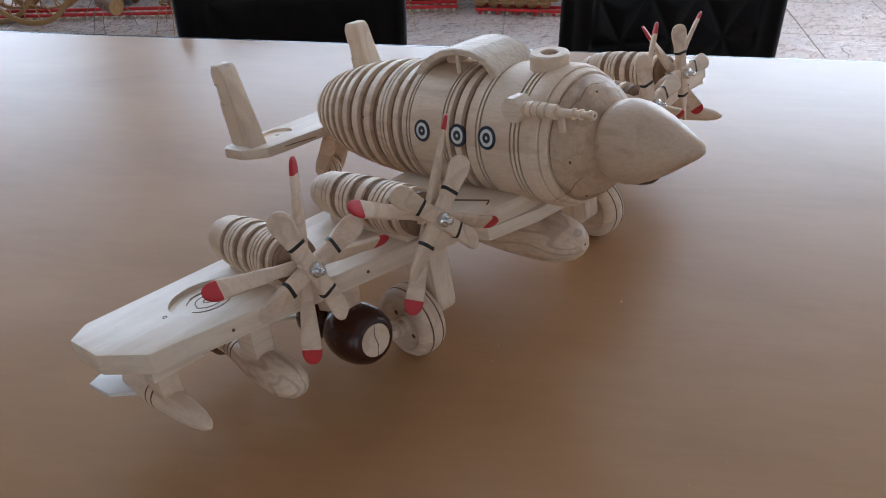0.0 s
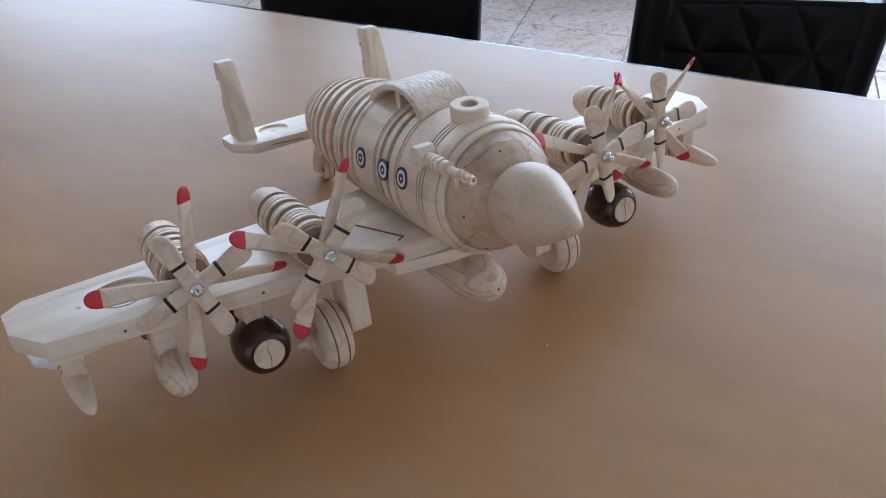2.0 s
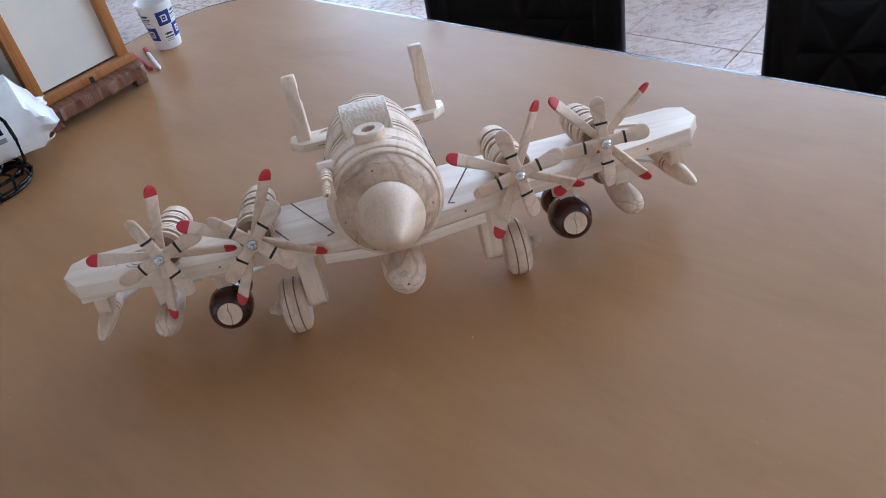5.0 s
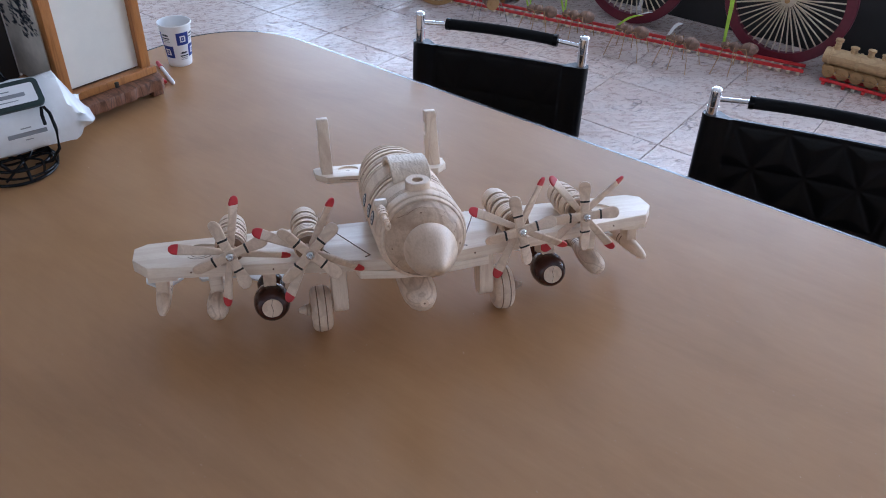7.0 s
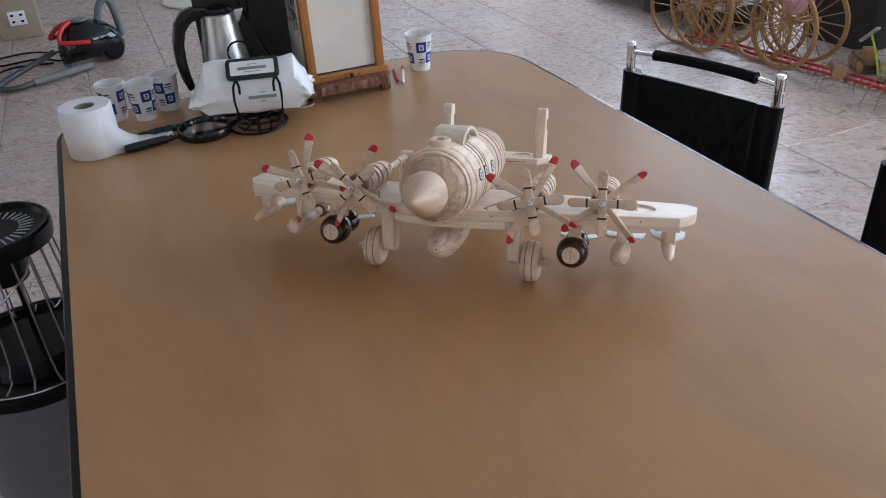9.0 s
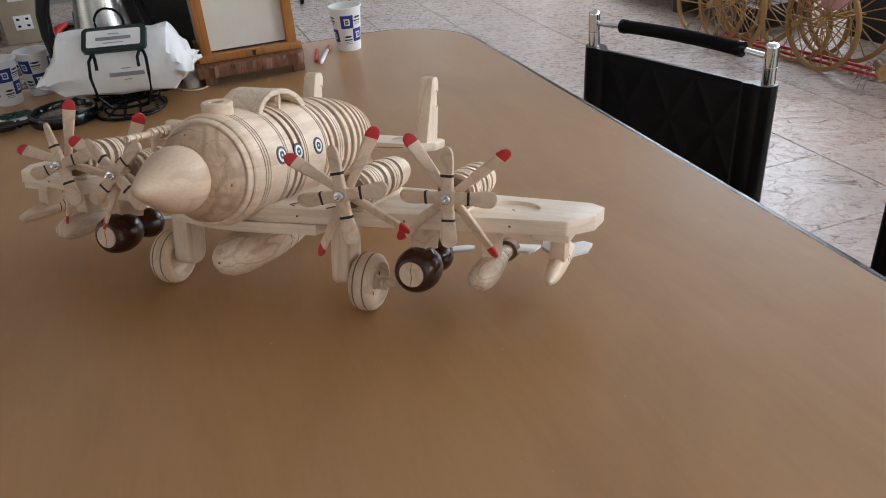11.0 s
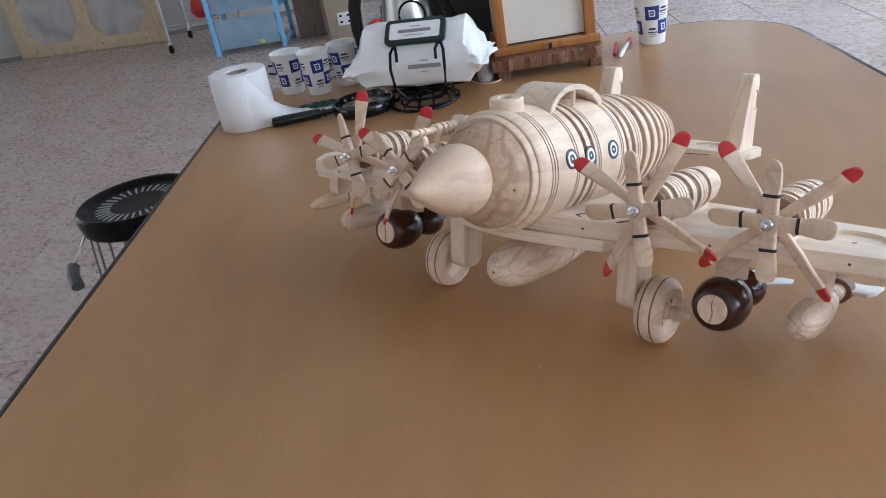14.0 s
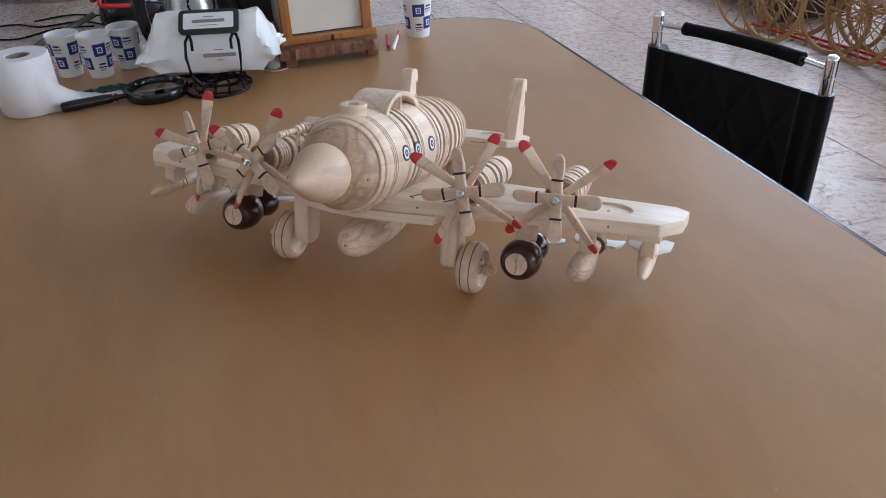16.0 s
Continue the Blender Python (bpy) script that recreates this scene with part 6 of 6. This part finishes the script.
loco = thing("toy_locomotive", in_room(2.93, 0.02, 0, 180), "carved pale wooden toy steam locomotive on its track", "toy train")
LZ = 0.024
part("frame", box(0.06, 0.36, 0.02, (0, 0, LZ + 0.035), 0.003), STRAW, loco)
part("boiler", lathe([(-0.19, 0), (-0.19, 0.03), (-0.184, 0.034), (-0.17, 0.034), (-0.168, 0.037), (-0.16, 0.037), (-0.158, 0.034), (-0.06, 0.034), (-0.058, 0.037), (-0.05, 0.037), (-0.048, 0.034), (0.06, 0.034), (0.06, 0)], 28, "y", (0, 0, LZ + 0.078)), LOCO, loco)
for y, r, h in ((-0.15, 0.014, 0.05), (-0.085, 0.015, 0.03), (-0.02, 0.014, 0.036), (0.03, 0.01, 0.03)):
    part("chimney" if y < -0.1 else "dome", lathe([(LZ + 0.105, 0), (LZ + 0.105, r), (LZ + 0.105 + h * 0.7, r * 0.85), (LZ + 0.105 + h * 0.75, r * 1.15), (LZ + 0.105 + h * 0.95, r * 1.15), (LZ + 0.105 + h, r * 0.6), (LZ + 0.105 + h, 0)], 18, "z", (0, y, 0)), LOCO, loco)
part("cab", box(0.078, 0.09, 0.1, (0, 0.11, LZ + 0.095), 0.004), LOCO, loco)
part("cab_roof", box(0.095, 0.115, 0.01, (0, 0.11, LZ + 0.151), 0.004), LOCO, loco)
for y in (-0.15, -0.095, -0.04, 0.015, 0.07, 0.125):
    for s in (-1, 1):
        part("wheel", lathe([(s * 0.03, 0), (s * 0.03, 0.022), (s * 0.033, 0.025), (s * 0.04, 0.025), (s * 0.041, 0.02), (s * 0.041, 0.006), (s * 0.045, 0.005), (s * 0.045, 0)], 18, "x", (0, y, LZ + 0.025)), STRAW, loco)
for s in (-1, 1):
    part("coupling_rod", box(0.004, 0.29, 0.006, (s * 0.048, -0.01, LZ + 0.022), 0.001), STRAW, loco)
    part("hand_rail", tube([(s * 0.037, -0.17, LZ + 0.092), (s * 0.037, 0.06, LZ + 0.092)], 0.002, 6), LOCO, loco)

# dark boards behind the display, and a low planked bench
# second board's unseen upper part is added to darken the floor before it
for b, w, h, label in ((0.23, 1.86, 0.72, "black painted board standing behind the toy display"), (1.5, 0.62, 1.4, "black painted board behind the toy display, raised out of view to shade the floor")):
    bk = thing("display_board", in_room(3.22, b), label, "board", "display boards")
    part("board", box(0.03, w, h, (0, 0, h / 2), 0.003), DARK_WALL, bk, smooth=False)
    for y in (-w * 0.4, w * 0.4):
        part("brace", box(0.12, 0.03, h * 0.8, (0.075, y, h * 0.4), 0.002), DARK_WALL, bk, smooth=False)
# box top is unseen; the extra height keeps window light off the floor
crate_black = thing("black_box", in_room(3.2, 2.13, 0, 4), "black painted box beside the cane carriages, heightened out of view to shade the floor", "box")
part("box_body", box(0.3, 0.4, 1.2, (0, 0, 0.6), 0.004), DARK_WALL, crate_black, smooth=False)
part("lid", box(0.31, 0.41, 0.018, (0, 0, 1.2095), 0.003), DARK_WALL, crate_black, smooth=False)
bench = thing("plank_bench", in_room(2.86, 3.15), "low dark planked bench on the stone floor", "bench")
for k in range(5):
    part("plank", box(0.075, 1.25, 0.022, (-0.18 + 0.085 * k, 0, 0.135), 0.003), DARK_PLANK, bench)
for y in (-0.5, 0, 0.5):
    part("bearer", box(0.42, 0.07, 0.12, (0, y, 0.064), 0.003), DARK_PLANK, bench)
for k, (a, b, h) in enumerate(((2.9, 2.86, 0.12), (2.86, 3.2, 0.16))):
    bx = thing("wooden_crate", in_room(a, b, 0.1475, 5 * k), "grey wooden crate on the low bench", "crate", "crates on the bench")
    part("crate_side", box(0.26, 0.015, h, (0, -0.12, h / 2), 0.002), PALE_GREY, bx, smooth=False)
    part("crate_side", box(0.26, 0.015, h, (0, 0.12, h / 2), 0.002), PALE_GREY, bx, smooth=False)
    part("crate_end", box(0.015, 0.224, h, (-0.122, 0, h / 2), 0.002), PALE_GREY, bx, smooth=False)
    part("crate_end", box(0.015, 0.224, h, (0.122, 0, h / 2), 0.002), PALE_GREY, bx, smooth=False)
    part("crate_floor", box(0.228, 0.224, 0.01, (0, 0, 0.0055), 0.001), PALE_GREY, bx, smooth=False)

# ---- the far side of the room ----
CREAM_ENAMEL = plain("cream enamel", (0.7, 0.68, 0.58), 0.4, vary=0.06, scale=9)

SLATE_ENAMEL = plain("slate grey enamel", (0.15, 0.165, 0.18), 0.4, vary=0.08)


def heater():
    a, b = -0.612, 0.629
    ht = thing("tower_heater", in_room(a, b), "round black heater with wire cage and grey body", "heater")
    part("heater_body", lathe([(0.004, 0), (0.004, 0.15), (0.02, 0.155), (0.36, 0.158), (0.385, 0.155), (0.385, 0)], 56, "z"), SLATE_ENAMEL, ht, "grey enamelled lower body")
    tray = part("lower_ring", lathe([(0.385, 0), (0.385, 0.158), (0.39, 0.166), (0.412, 0.168), (0.418, 0.164), (0.416, 0.15), (0.404, 0.14), (0.404, 0.1), (0.42, 0.09), (0.43, 0.085), (0.43, 0)], 64, "z"), BLACK_PLASTIC, ht, "black plastic lower tray")
    part("tray_rim", tube(circle3((0, 0, 0.419), 0.161, 64), 0.0016, 6, closed=True), STEEL, tray, "thin bright rim")
    part("burner", lathe([(0.565, 0), (0.565, 0.03), (0.57, 0.036), (0.625, 0.04), (0.64, 0.036), (0.64, 0)], 36, "z"), BLACK_PLASTIC, ht, "black burner under the cap")
    part("gas_pipe", tube([(0.01, 0.0, 0.43), (0.01, 0.0, 0.566)], 0.006, 10), BLACK_PLASTIC, ht)
    cap = part("top_cap", lathe([(0.638, 0.04), (0.638, 0.09), (0.642, 0.097), (0.66, 0.1005), (0.672, 0.1), (0.676, 0.096), (0.675, 0.09), (0.668, 0.084), (0.666, 0.07), (0.666, 0.0), (0.655, 0.0), (0.65, 0.03), (0.638, 0.04)], 64, "z"), BLACK_PLASTIC, ht, "black slotted top cap")
    for k in range(32):
        part("vent_slot", box(0.024, 0.0032, 0.002, (0.058, 0, 0.6665), 0.0006), PALE_GREY, cap, m=pose(0, 0, 0, 0, 0, 360 * k / 32))
    for k in range(20):
        x = 2 * math.pi * k / 20
        pts = [(0.09, 0.64), (0.094, 0.6), (0.099, 0.54), (0.104, 0.48), (0.109, 0.445), (0.12, 0.43), (0.118, 0.422), (0.135, 0.418), (0.15, 0.418)]
        part("cage_wire", tube([(r * math.cos(x), r * math.sin(x), z) for r, z in pts], 0.0017, 6), COIL_WIRE, ht)
    part("carry_handle", tube([(-0.098, -0.02, 0.63), (-0.122, -0.05, 0.59), (-0.105, -0.085, 0.565), (-0.06, -0.12, 0.57), (0.0, -0.125, 0.59), (0.045, -0.1, 0.62), (0.055, -0.08, 0.64)], 0.0022, 7), STEEL, ht)
    grip = tube([(-0.124, -0.045, 0.588), (-0.121, -0.062, 0.578), (-0.108, -0.082, 0.568)], 0.0105, 12)
    part("handle_grip", grip, GREY_PLASTIC, ht, "grey plastic handle grip")


heater()


def vacuum():
    vc = thing("vacuum_cleaner", in_room(-0.45, 4.12, 0, 20), "black and red cylinder vacuum cleaner on the floor", "vacuum cleaner")
    rows = [(-0.2, 0.03, 0.05), (-0.19, 0.07, 0.1), (-0.16, 0.1, 0.16), (-0.1, 0.122, 0.205), (-0.03, 0.13, 0.22), (0.05, 0.13, 0.21), (0.12, 0.12, 0.185), (0.17, 0.095, 0.145), (0.2, 0.06, 0.1), (0.21, 0.02, 0.04)]
    bm, rings = bmesh.new(), []
    for x, hw, h in [(0.86 * x + 0.012, hw, h) for x, hw, h in rows]:
        rings.append([bm.verts.new((x, hw * math.cos(t), 0.02 + h * 0.5 + h * 0.5 * math.sin(t))) for t in [2 * math.pi * k / 24 for k in range(24)]])
    for a, b in zip(rings, rings[1:]):
        for k in range(24):
            bm.faces.new((a[k], a[(k + 1) % 24], b[(k + 1) % 24], b[k]))
    bm.faces.new(rings[0])
    bm.faces.new(rings[-1])
    part("body", bm, GLOSS_BLACK, vc, "glossy black body")
    part("red_band", tube(smooth_path([(-0.06, 0.0, 0.238), (-0.13, -0.03, 0.215), (-0.17, -0.07, 0.16), (-0.12, -0.108, 0.15), (-0.03, -0.128, 0.14)]), 0.0125, 10), TOY_RED, vc, "red trim band")
    part("red_band", tube(smooth_path([(-0.06, 0.0, 0.238), (-0.13, 0.03, 0.215), (-0.17, 0.07, 0.16), (-0.12, 0.108, 0.15), (-0.03, 0.128, 0.14)]), 0.0125, 10), TOY_RED, vc)
    part("top_cover", lathe([(0.0, 0), (0.0, 0.05), (0.01, 0.045), (0.014, 0)], 24, "z", (-0.02, 0, 0.235)), GREY_PLASTIC, vc)
    part("carry_handle", tube(smooth_path([(0.08, 0, 0.2), (0.11, 0, 0.28), (0.145, 0, 0.315), (0.18, 0, 0.29), (0.195, 0, 0.2), (0.2, 0, 0.1)]), 0.02, 12), GREY_PLASTIC, vc, "grey hoop handle")
    for s in (-1, 1):
        part("wheel", lathe([(s * 0.085, 0), (s * 0.085, 0.058), (s * 0.092, 0.06), (s * 0.106, 0.056), (s * 0.11, 0.03), (s * 0.11, 0)], 28, "y", (0.1, 0, 0.062)), BLACK_PLASTIC, vc)
    part("castor", lathe([(-0.015, 0), (-0.015, 0.02), (0.015, 0.02), (0.015, 0)], 16, "y", (-0.14, 0, 0.022)), GREY_PLASTIC, vc)
    hose = smooth_path([(-0.19, 0, 0.1), (-0.3, 0.02, 0.06), (-0.48, -0.05, 0.03), (-0.56, -0.15, 0.024), (-0.5, -0.22, 0.024), (-0.38, -0.2, 0.024)], 10)
    bm = bmesh.new()
    tube(hose, 0.016, 12, bm)
    part("hose", bm, HOSE, vc, "ribbed grey hose")
    part("floor_tube", tube([(-0.4, -0.205, 0.024), (-0.18, -0.17, 0.022), (-0.06, -0.15, 0.02)], 0.021, 12), PALE_TUBE, vc, "grey suction tube end")


PALE_TUBE, HOSE = plain("dull grey tube", (0.17, 0.165, 0.16), 0.45), plain("dark green grey hose", (0.05, 0.06, 0.055), 0.4)
vacuum()
for k, pts in enumerate((((-0.62, 4.2, 0.008), (-0.75, 4.32, 0.008), (-0.95, 4.3, 0.008), (-1.1, 4.42, 0.008), (-1.3, 4.4, 0.008)), ((-0.66, 4.18, 0.007), (-0.86, 4.22, 0.007), (-1.05, 4.1, 0.007), (-1.25, 4.2, 0.007)), ((-1.0, 4.45, 0.007), (-0.8, 4.5, 0.007), (-0.62, 4.4, 0.007), (-0.5, 4.45, 0.007)))):
    cable(pts, 0.0055, BLACK_PLASTIC, "black mains cable lying on the floor tiles")

sb = thing("socket_box", in_room(-0.83, 4.99), "cream board box with wall sockets on the floor", "socket box")
part("box_body", box(0.24, 0.18, 0.62, (0, 0, 0.312), 0.004), CREAM, sb, "cream painted box")
for z in (0.13, 0.3):
    pl = part("socket_plate", box(0.1, 0.008, 0.085, (0, -0.093, z), 0.002), PAPER, sb, "white socket plate")
    for x in (-0.026, 0.026):
        for zz in (-0.02, 0.02):
            part("socket_hole", box(0.018, 0.004, 0.013, (x, -0.0965, z + zz), 0.001), BLACK_PLASTIC, pl)
bx = thing("timber_post", in_room(-1.1, 5.2, 0, -4), "weathered grey brown timber post beside the socket box", "post")
part("post_body", box(0.19, 0.19, 1.1, (0, 0, 0.554), 0.006), WEATHERED, bx, smooth=False)


def drawer_unit():
    du = thing("drawer_unit", in_room(-1.515, 5.13, 0, -1), "light blue plastic drawer tower with clear drawers", "drawer unit")
    w, d, h = 0.5, 0.36, 1.0
    for x in (-1, 1):
        for y in (-1, 1):
            part("post", box(0.03, 0.03, h, (x * (w / 2 - 0.015), y * (d / 2 - 0.015), h / 2), 0.005), BLUE_PLASTIC, du)
        for z in (0.03, 0.27, 0.51, 0.75, 0.985):
            part("side_rail", box(0.02, d - 0.06, 0.028, (x * (w / 2 - 0.015), 0, z), 0.004), BLUE_PLASTIC, du)
    for k in range(4):
        z = 0.03 + 0.24 * k
        dr = part("drawer_front", box(w - 0.075, 0.008, 0.2, (0, -d / 2 + 0.016, z + 0.11), 0.003), SMOKY, du, "milky blue drawer front")
        part("drawer_floor", box(w - 0.075, d - 0.05, 0.006, (0, 0.01, z + 0.013), 0.002), SMOKY, dr)
        part("drawer_lip", box(0.12, 0.02, 0.015, (0, -d / 2 + 0.006, z + 0.2), 0.003), SMOKY, dr)
    part("top_panel", box(w, d, 0.02, (0, 0, h + 0.0105), 0.005), BLUE_PLASTIC, du)


SMOKY = plain("milky blue drawer plastic", (0.36, 0.52, 0.66), 0.2, vary=0.15, scale=9)
SMOKY.node_tree.nodes["Principled BSDF"].inputs["Alpha"].default_value = 0.5
drawer_unit()


TEAL, YELLOW = plain("teal plastic", (0.04, 0.32, 0.42), 0.4), plain("pale yellow plastic", (0.6, 0.6, 0.25), 0.4)
for dx, dy, z, sx, sy, sz, mat, label in ((0.02, -0.02, 0.047, 0.2, 0.16, 0.05, TEAL, "teal plastic box in the bottom drawer"), (0.1, -0.1, 0.047, 0.16, 0.05, 0.03, YELLOW, "pale yellow tray in the bottom drawer"), (0.1, 0.05, 0.047, 0.13, 0.1, 0.09, PAPER, "white packet in the bottom drawer"),
                                          (-0.1, -0.02, 0.527, 0.14, 0.16, 0.1, CREAM, "cream box in a milky drawer"), (0.07, -0.03, 0.527, 0.1, 0.12, 0.14, TOY_RED, "red packet in a milky drawer"), (0.0, 0.06, 0.527, 0.2, 0.06, 0.08, BLUE_PRINT, "blue packet in a milky drawer"), (-0.02, 0.0, 0.287, 0.16, 0.14, 0.07, PAPER, "white packet in a milky drawer")):
    st = thing("storage_packet", in_room(-1.515 + dx, 5.13 + dy, z, 7 * dx * 100), label, "packet", "packets in the drawers")
    part("packet_body", box(sx, sy, sz, (0, 0, sz / 2), 0.012, segs=3), mat, st)


def trolley(a, b, turn, w, d, h, shelves, label):
    tr = thing("wire_trolley", in_room(a, b, 0, turn), label, "trolley", "wire trolleys")
    for x in (-1, 1):
        for y in (-1, 1):
            post = part("post", tube([(x * w / 2, y * d / 2, 0.07), (x * w / 2, y * d / 2, h)], 0.0125, 12), CHROME, tr)
            part("castor", lathe([(-0.012, 0), (-0.012, 0.026), (-0.009, 0.031), (0.009, 0.031), (0.012, 0.026), (0.012, 0)], 18, "x", (x * w / 2, y * d / 2 - 0.015, 0.0315)), BLACK_PLASTIC, post)
            part("castor_fork", box(0.034, 0.03, 0.022, (x * w / 2, y * d / 2 - 0.006, 0.066), 0.004), STEEL, post)
    for z in shelves:
        bm = bmesh.new()
        for y in (-d / 2, d / 2):
            for dz in (0, 0.025):
                tube([(-w / 2, y, z + dz), (w / 2, y, z + dz)], 0.003, 6, bm)
            n = int(w / 0.03)
            zig = [(-w / 2 + w * k / n, y, z + (0.025 if k % 2 else 0)) for k in range(n + 1)]
            tube(zig, 0.0018, 5, bm)
        for k in range(int(w / 0.022)):
            x = -w / 2 + 0.02 + 0.022 * k
            tube([(x, -d / 2, z + 0.026), (x, d / 2, z + 0.026)], 0.0018, 5, bm)
        part("wire_shelf", bm, CHROME, tr)
    return tr


trolley(-2.0, 5.62, 0, 0.42, 0.5, 0.95, (0.17, 0.5, 0.85), "chrome wire trolley on castors beside the drawers")
trolley(1.35, 5.05, 0, 0.95, 0.4, 0.9, (0.19, 0.55), "chrome wire rack on castors by the far wall")
bag = thing("plastic_bag", in_room(-1.93, 5.55, 0.202), "red plastic bag on the wire trolley", "bag")
bm = lathe([(0, 0), (0, 0.09), (0.04, 0.11), (0.1, 0.105), (0.15, 0.08), (0.19, 0.05), (0.2, 0.055), (0.202, 0)], 22, "z")
for v in bm.verts:
    v.co += Vector((noise.noise(v.co * 21), noise.noise(v.co * 19 + Vector((5, 1, 2))), 0)) * 0.014
part("bag_body", bm, TOY_RED, bag)

def screen(a, b, turn):
    sc = thing("timber_screen", in_room(a, b, 0, turn), "pale timber frame screen glazed with clear plastic sheet", "screen")
    t, stile, rail, pw, ph = 0.04, 0.12, 0.1, 0.5, 0.46
    w, h = 2 * pw + 3 * stile, 2 * ph + 3 * rail
    for k in range(3):
        part("rail", box(w, t, rail, (0, 0, rail / 2 + k * (ph + rail) + 0.002), 0.004), PLY, sc)
        for j in range(2):
            part("stile", box(stile, t - 0.004, ph, ((k - 1) * (pw + stile), 0, rail + ph / 2 + j * (ph + rail) + 0.002), 0.003), PLY, sc)
    for i in (-1, 1):
        for j in range(2):
            x, z = i * (pw + stile) / 2, rail + ph / 2 + j * (ph + rail) + 0.002
            part("plastic_pane", box(pw + 0.02, 0.004, ph + 0.02, (x, 0.01, z)), FROST, sc, "crinkled clear plastic sheet", smooth=False)
            for sx in (-1, 1):
                for sz in (-1, 1):
                    part("corner_block", prism([(x + sx * pw / 2, z + sz * ph / 2), (x + sx * (pw / 2 - 0.11), z + sz * ph / 2), (x + sx * pw / 2, z + sz * (ph / 2 - 0.11))], -t / 2 + 0.003, 0.006, 0, "y"), PLY, sc, smooth=False)
            for sx in (-1, 1):
                part("screw", lathe([(-t / 2 - 0.002, 0), (-t / 2 - 0.002, 0.006), (-t / 2 + 0.004, 0.006)], 10, "y", (x + sx * 0.2, 0, rail / 2 + j * (ph + rail))), DARK_PLANK, sc)


screen(-3.09, 6.04, -10.5)

base = thing("stand_base", in_room(0.34, 5.25), "cream round metal stand base on the tiled floor", "stand base")
part("disc", lathe([(0.0, 0), (0.0, 0.262), (0.006, 0.268), (0.014, 0.265), (0.03, 0.17), (0.04, 0.03), (0.042, 0.0)], 56, "z"), CREAM_ENAMEL, base, "domed cream enamelled disc")

# ---- floor tiles, each its own slab; the far ones joined ----
TILE, JOINT, OFF_A, OFF_B = 0.405, 0.0032, 1.94, 0.47


def slab():
    h = TILE / 2 - JOINT / 2
    own = bmesh.new()
    bmesh.ops.create_cube(own, size=1.0)
    for v in own.verts:
        v.co = Vector((v.co.x * 2 * h, v.co.y * 2 * h, v.co.z * 0.012))
    top = [e for e in own.edges if all(v.co.z > 0 for v in e.verts)]
    bmesh.ops.bevel(own, geom=top, offset=0.0018, segments=1, affect="EDGES")
    own.transform(Matrix.Translation((0, 0, -0.006)))
    return own


bm0 = slab()
tile_mesh = bpy.data.meshes.new("floor_tile")
bmesh.ops.recalc_face_normals(bm0, faces=bm0.faces)
bm0.to_mesh(tile_mesh)
tile_mesh.materials.append(SLATE)
tile_v = [v.co.copy() for v in bm0.verts]
bm0.verts.index_update()
tile_f = [[v.index for v in f.verts] for f in bm0.faces]
bm0.free()
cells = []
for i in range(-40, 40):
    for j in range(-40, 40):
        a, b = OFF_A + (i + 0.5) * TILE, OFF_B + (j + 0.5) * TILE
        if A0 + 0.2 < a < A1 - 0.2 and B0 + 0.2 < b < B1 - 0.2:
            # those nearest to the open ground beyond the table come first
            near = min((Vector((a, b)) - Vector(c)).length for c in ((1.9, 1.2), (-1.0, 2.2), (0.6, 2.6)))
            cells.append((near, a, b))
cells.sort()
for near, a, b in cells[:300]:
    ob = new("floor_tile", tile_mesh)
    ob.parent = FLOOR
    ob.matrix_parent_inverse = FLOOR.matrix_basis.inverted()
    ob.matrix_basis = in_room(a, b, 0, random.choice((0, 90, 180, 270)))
verts, faces = [], []
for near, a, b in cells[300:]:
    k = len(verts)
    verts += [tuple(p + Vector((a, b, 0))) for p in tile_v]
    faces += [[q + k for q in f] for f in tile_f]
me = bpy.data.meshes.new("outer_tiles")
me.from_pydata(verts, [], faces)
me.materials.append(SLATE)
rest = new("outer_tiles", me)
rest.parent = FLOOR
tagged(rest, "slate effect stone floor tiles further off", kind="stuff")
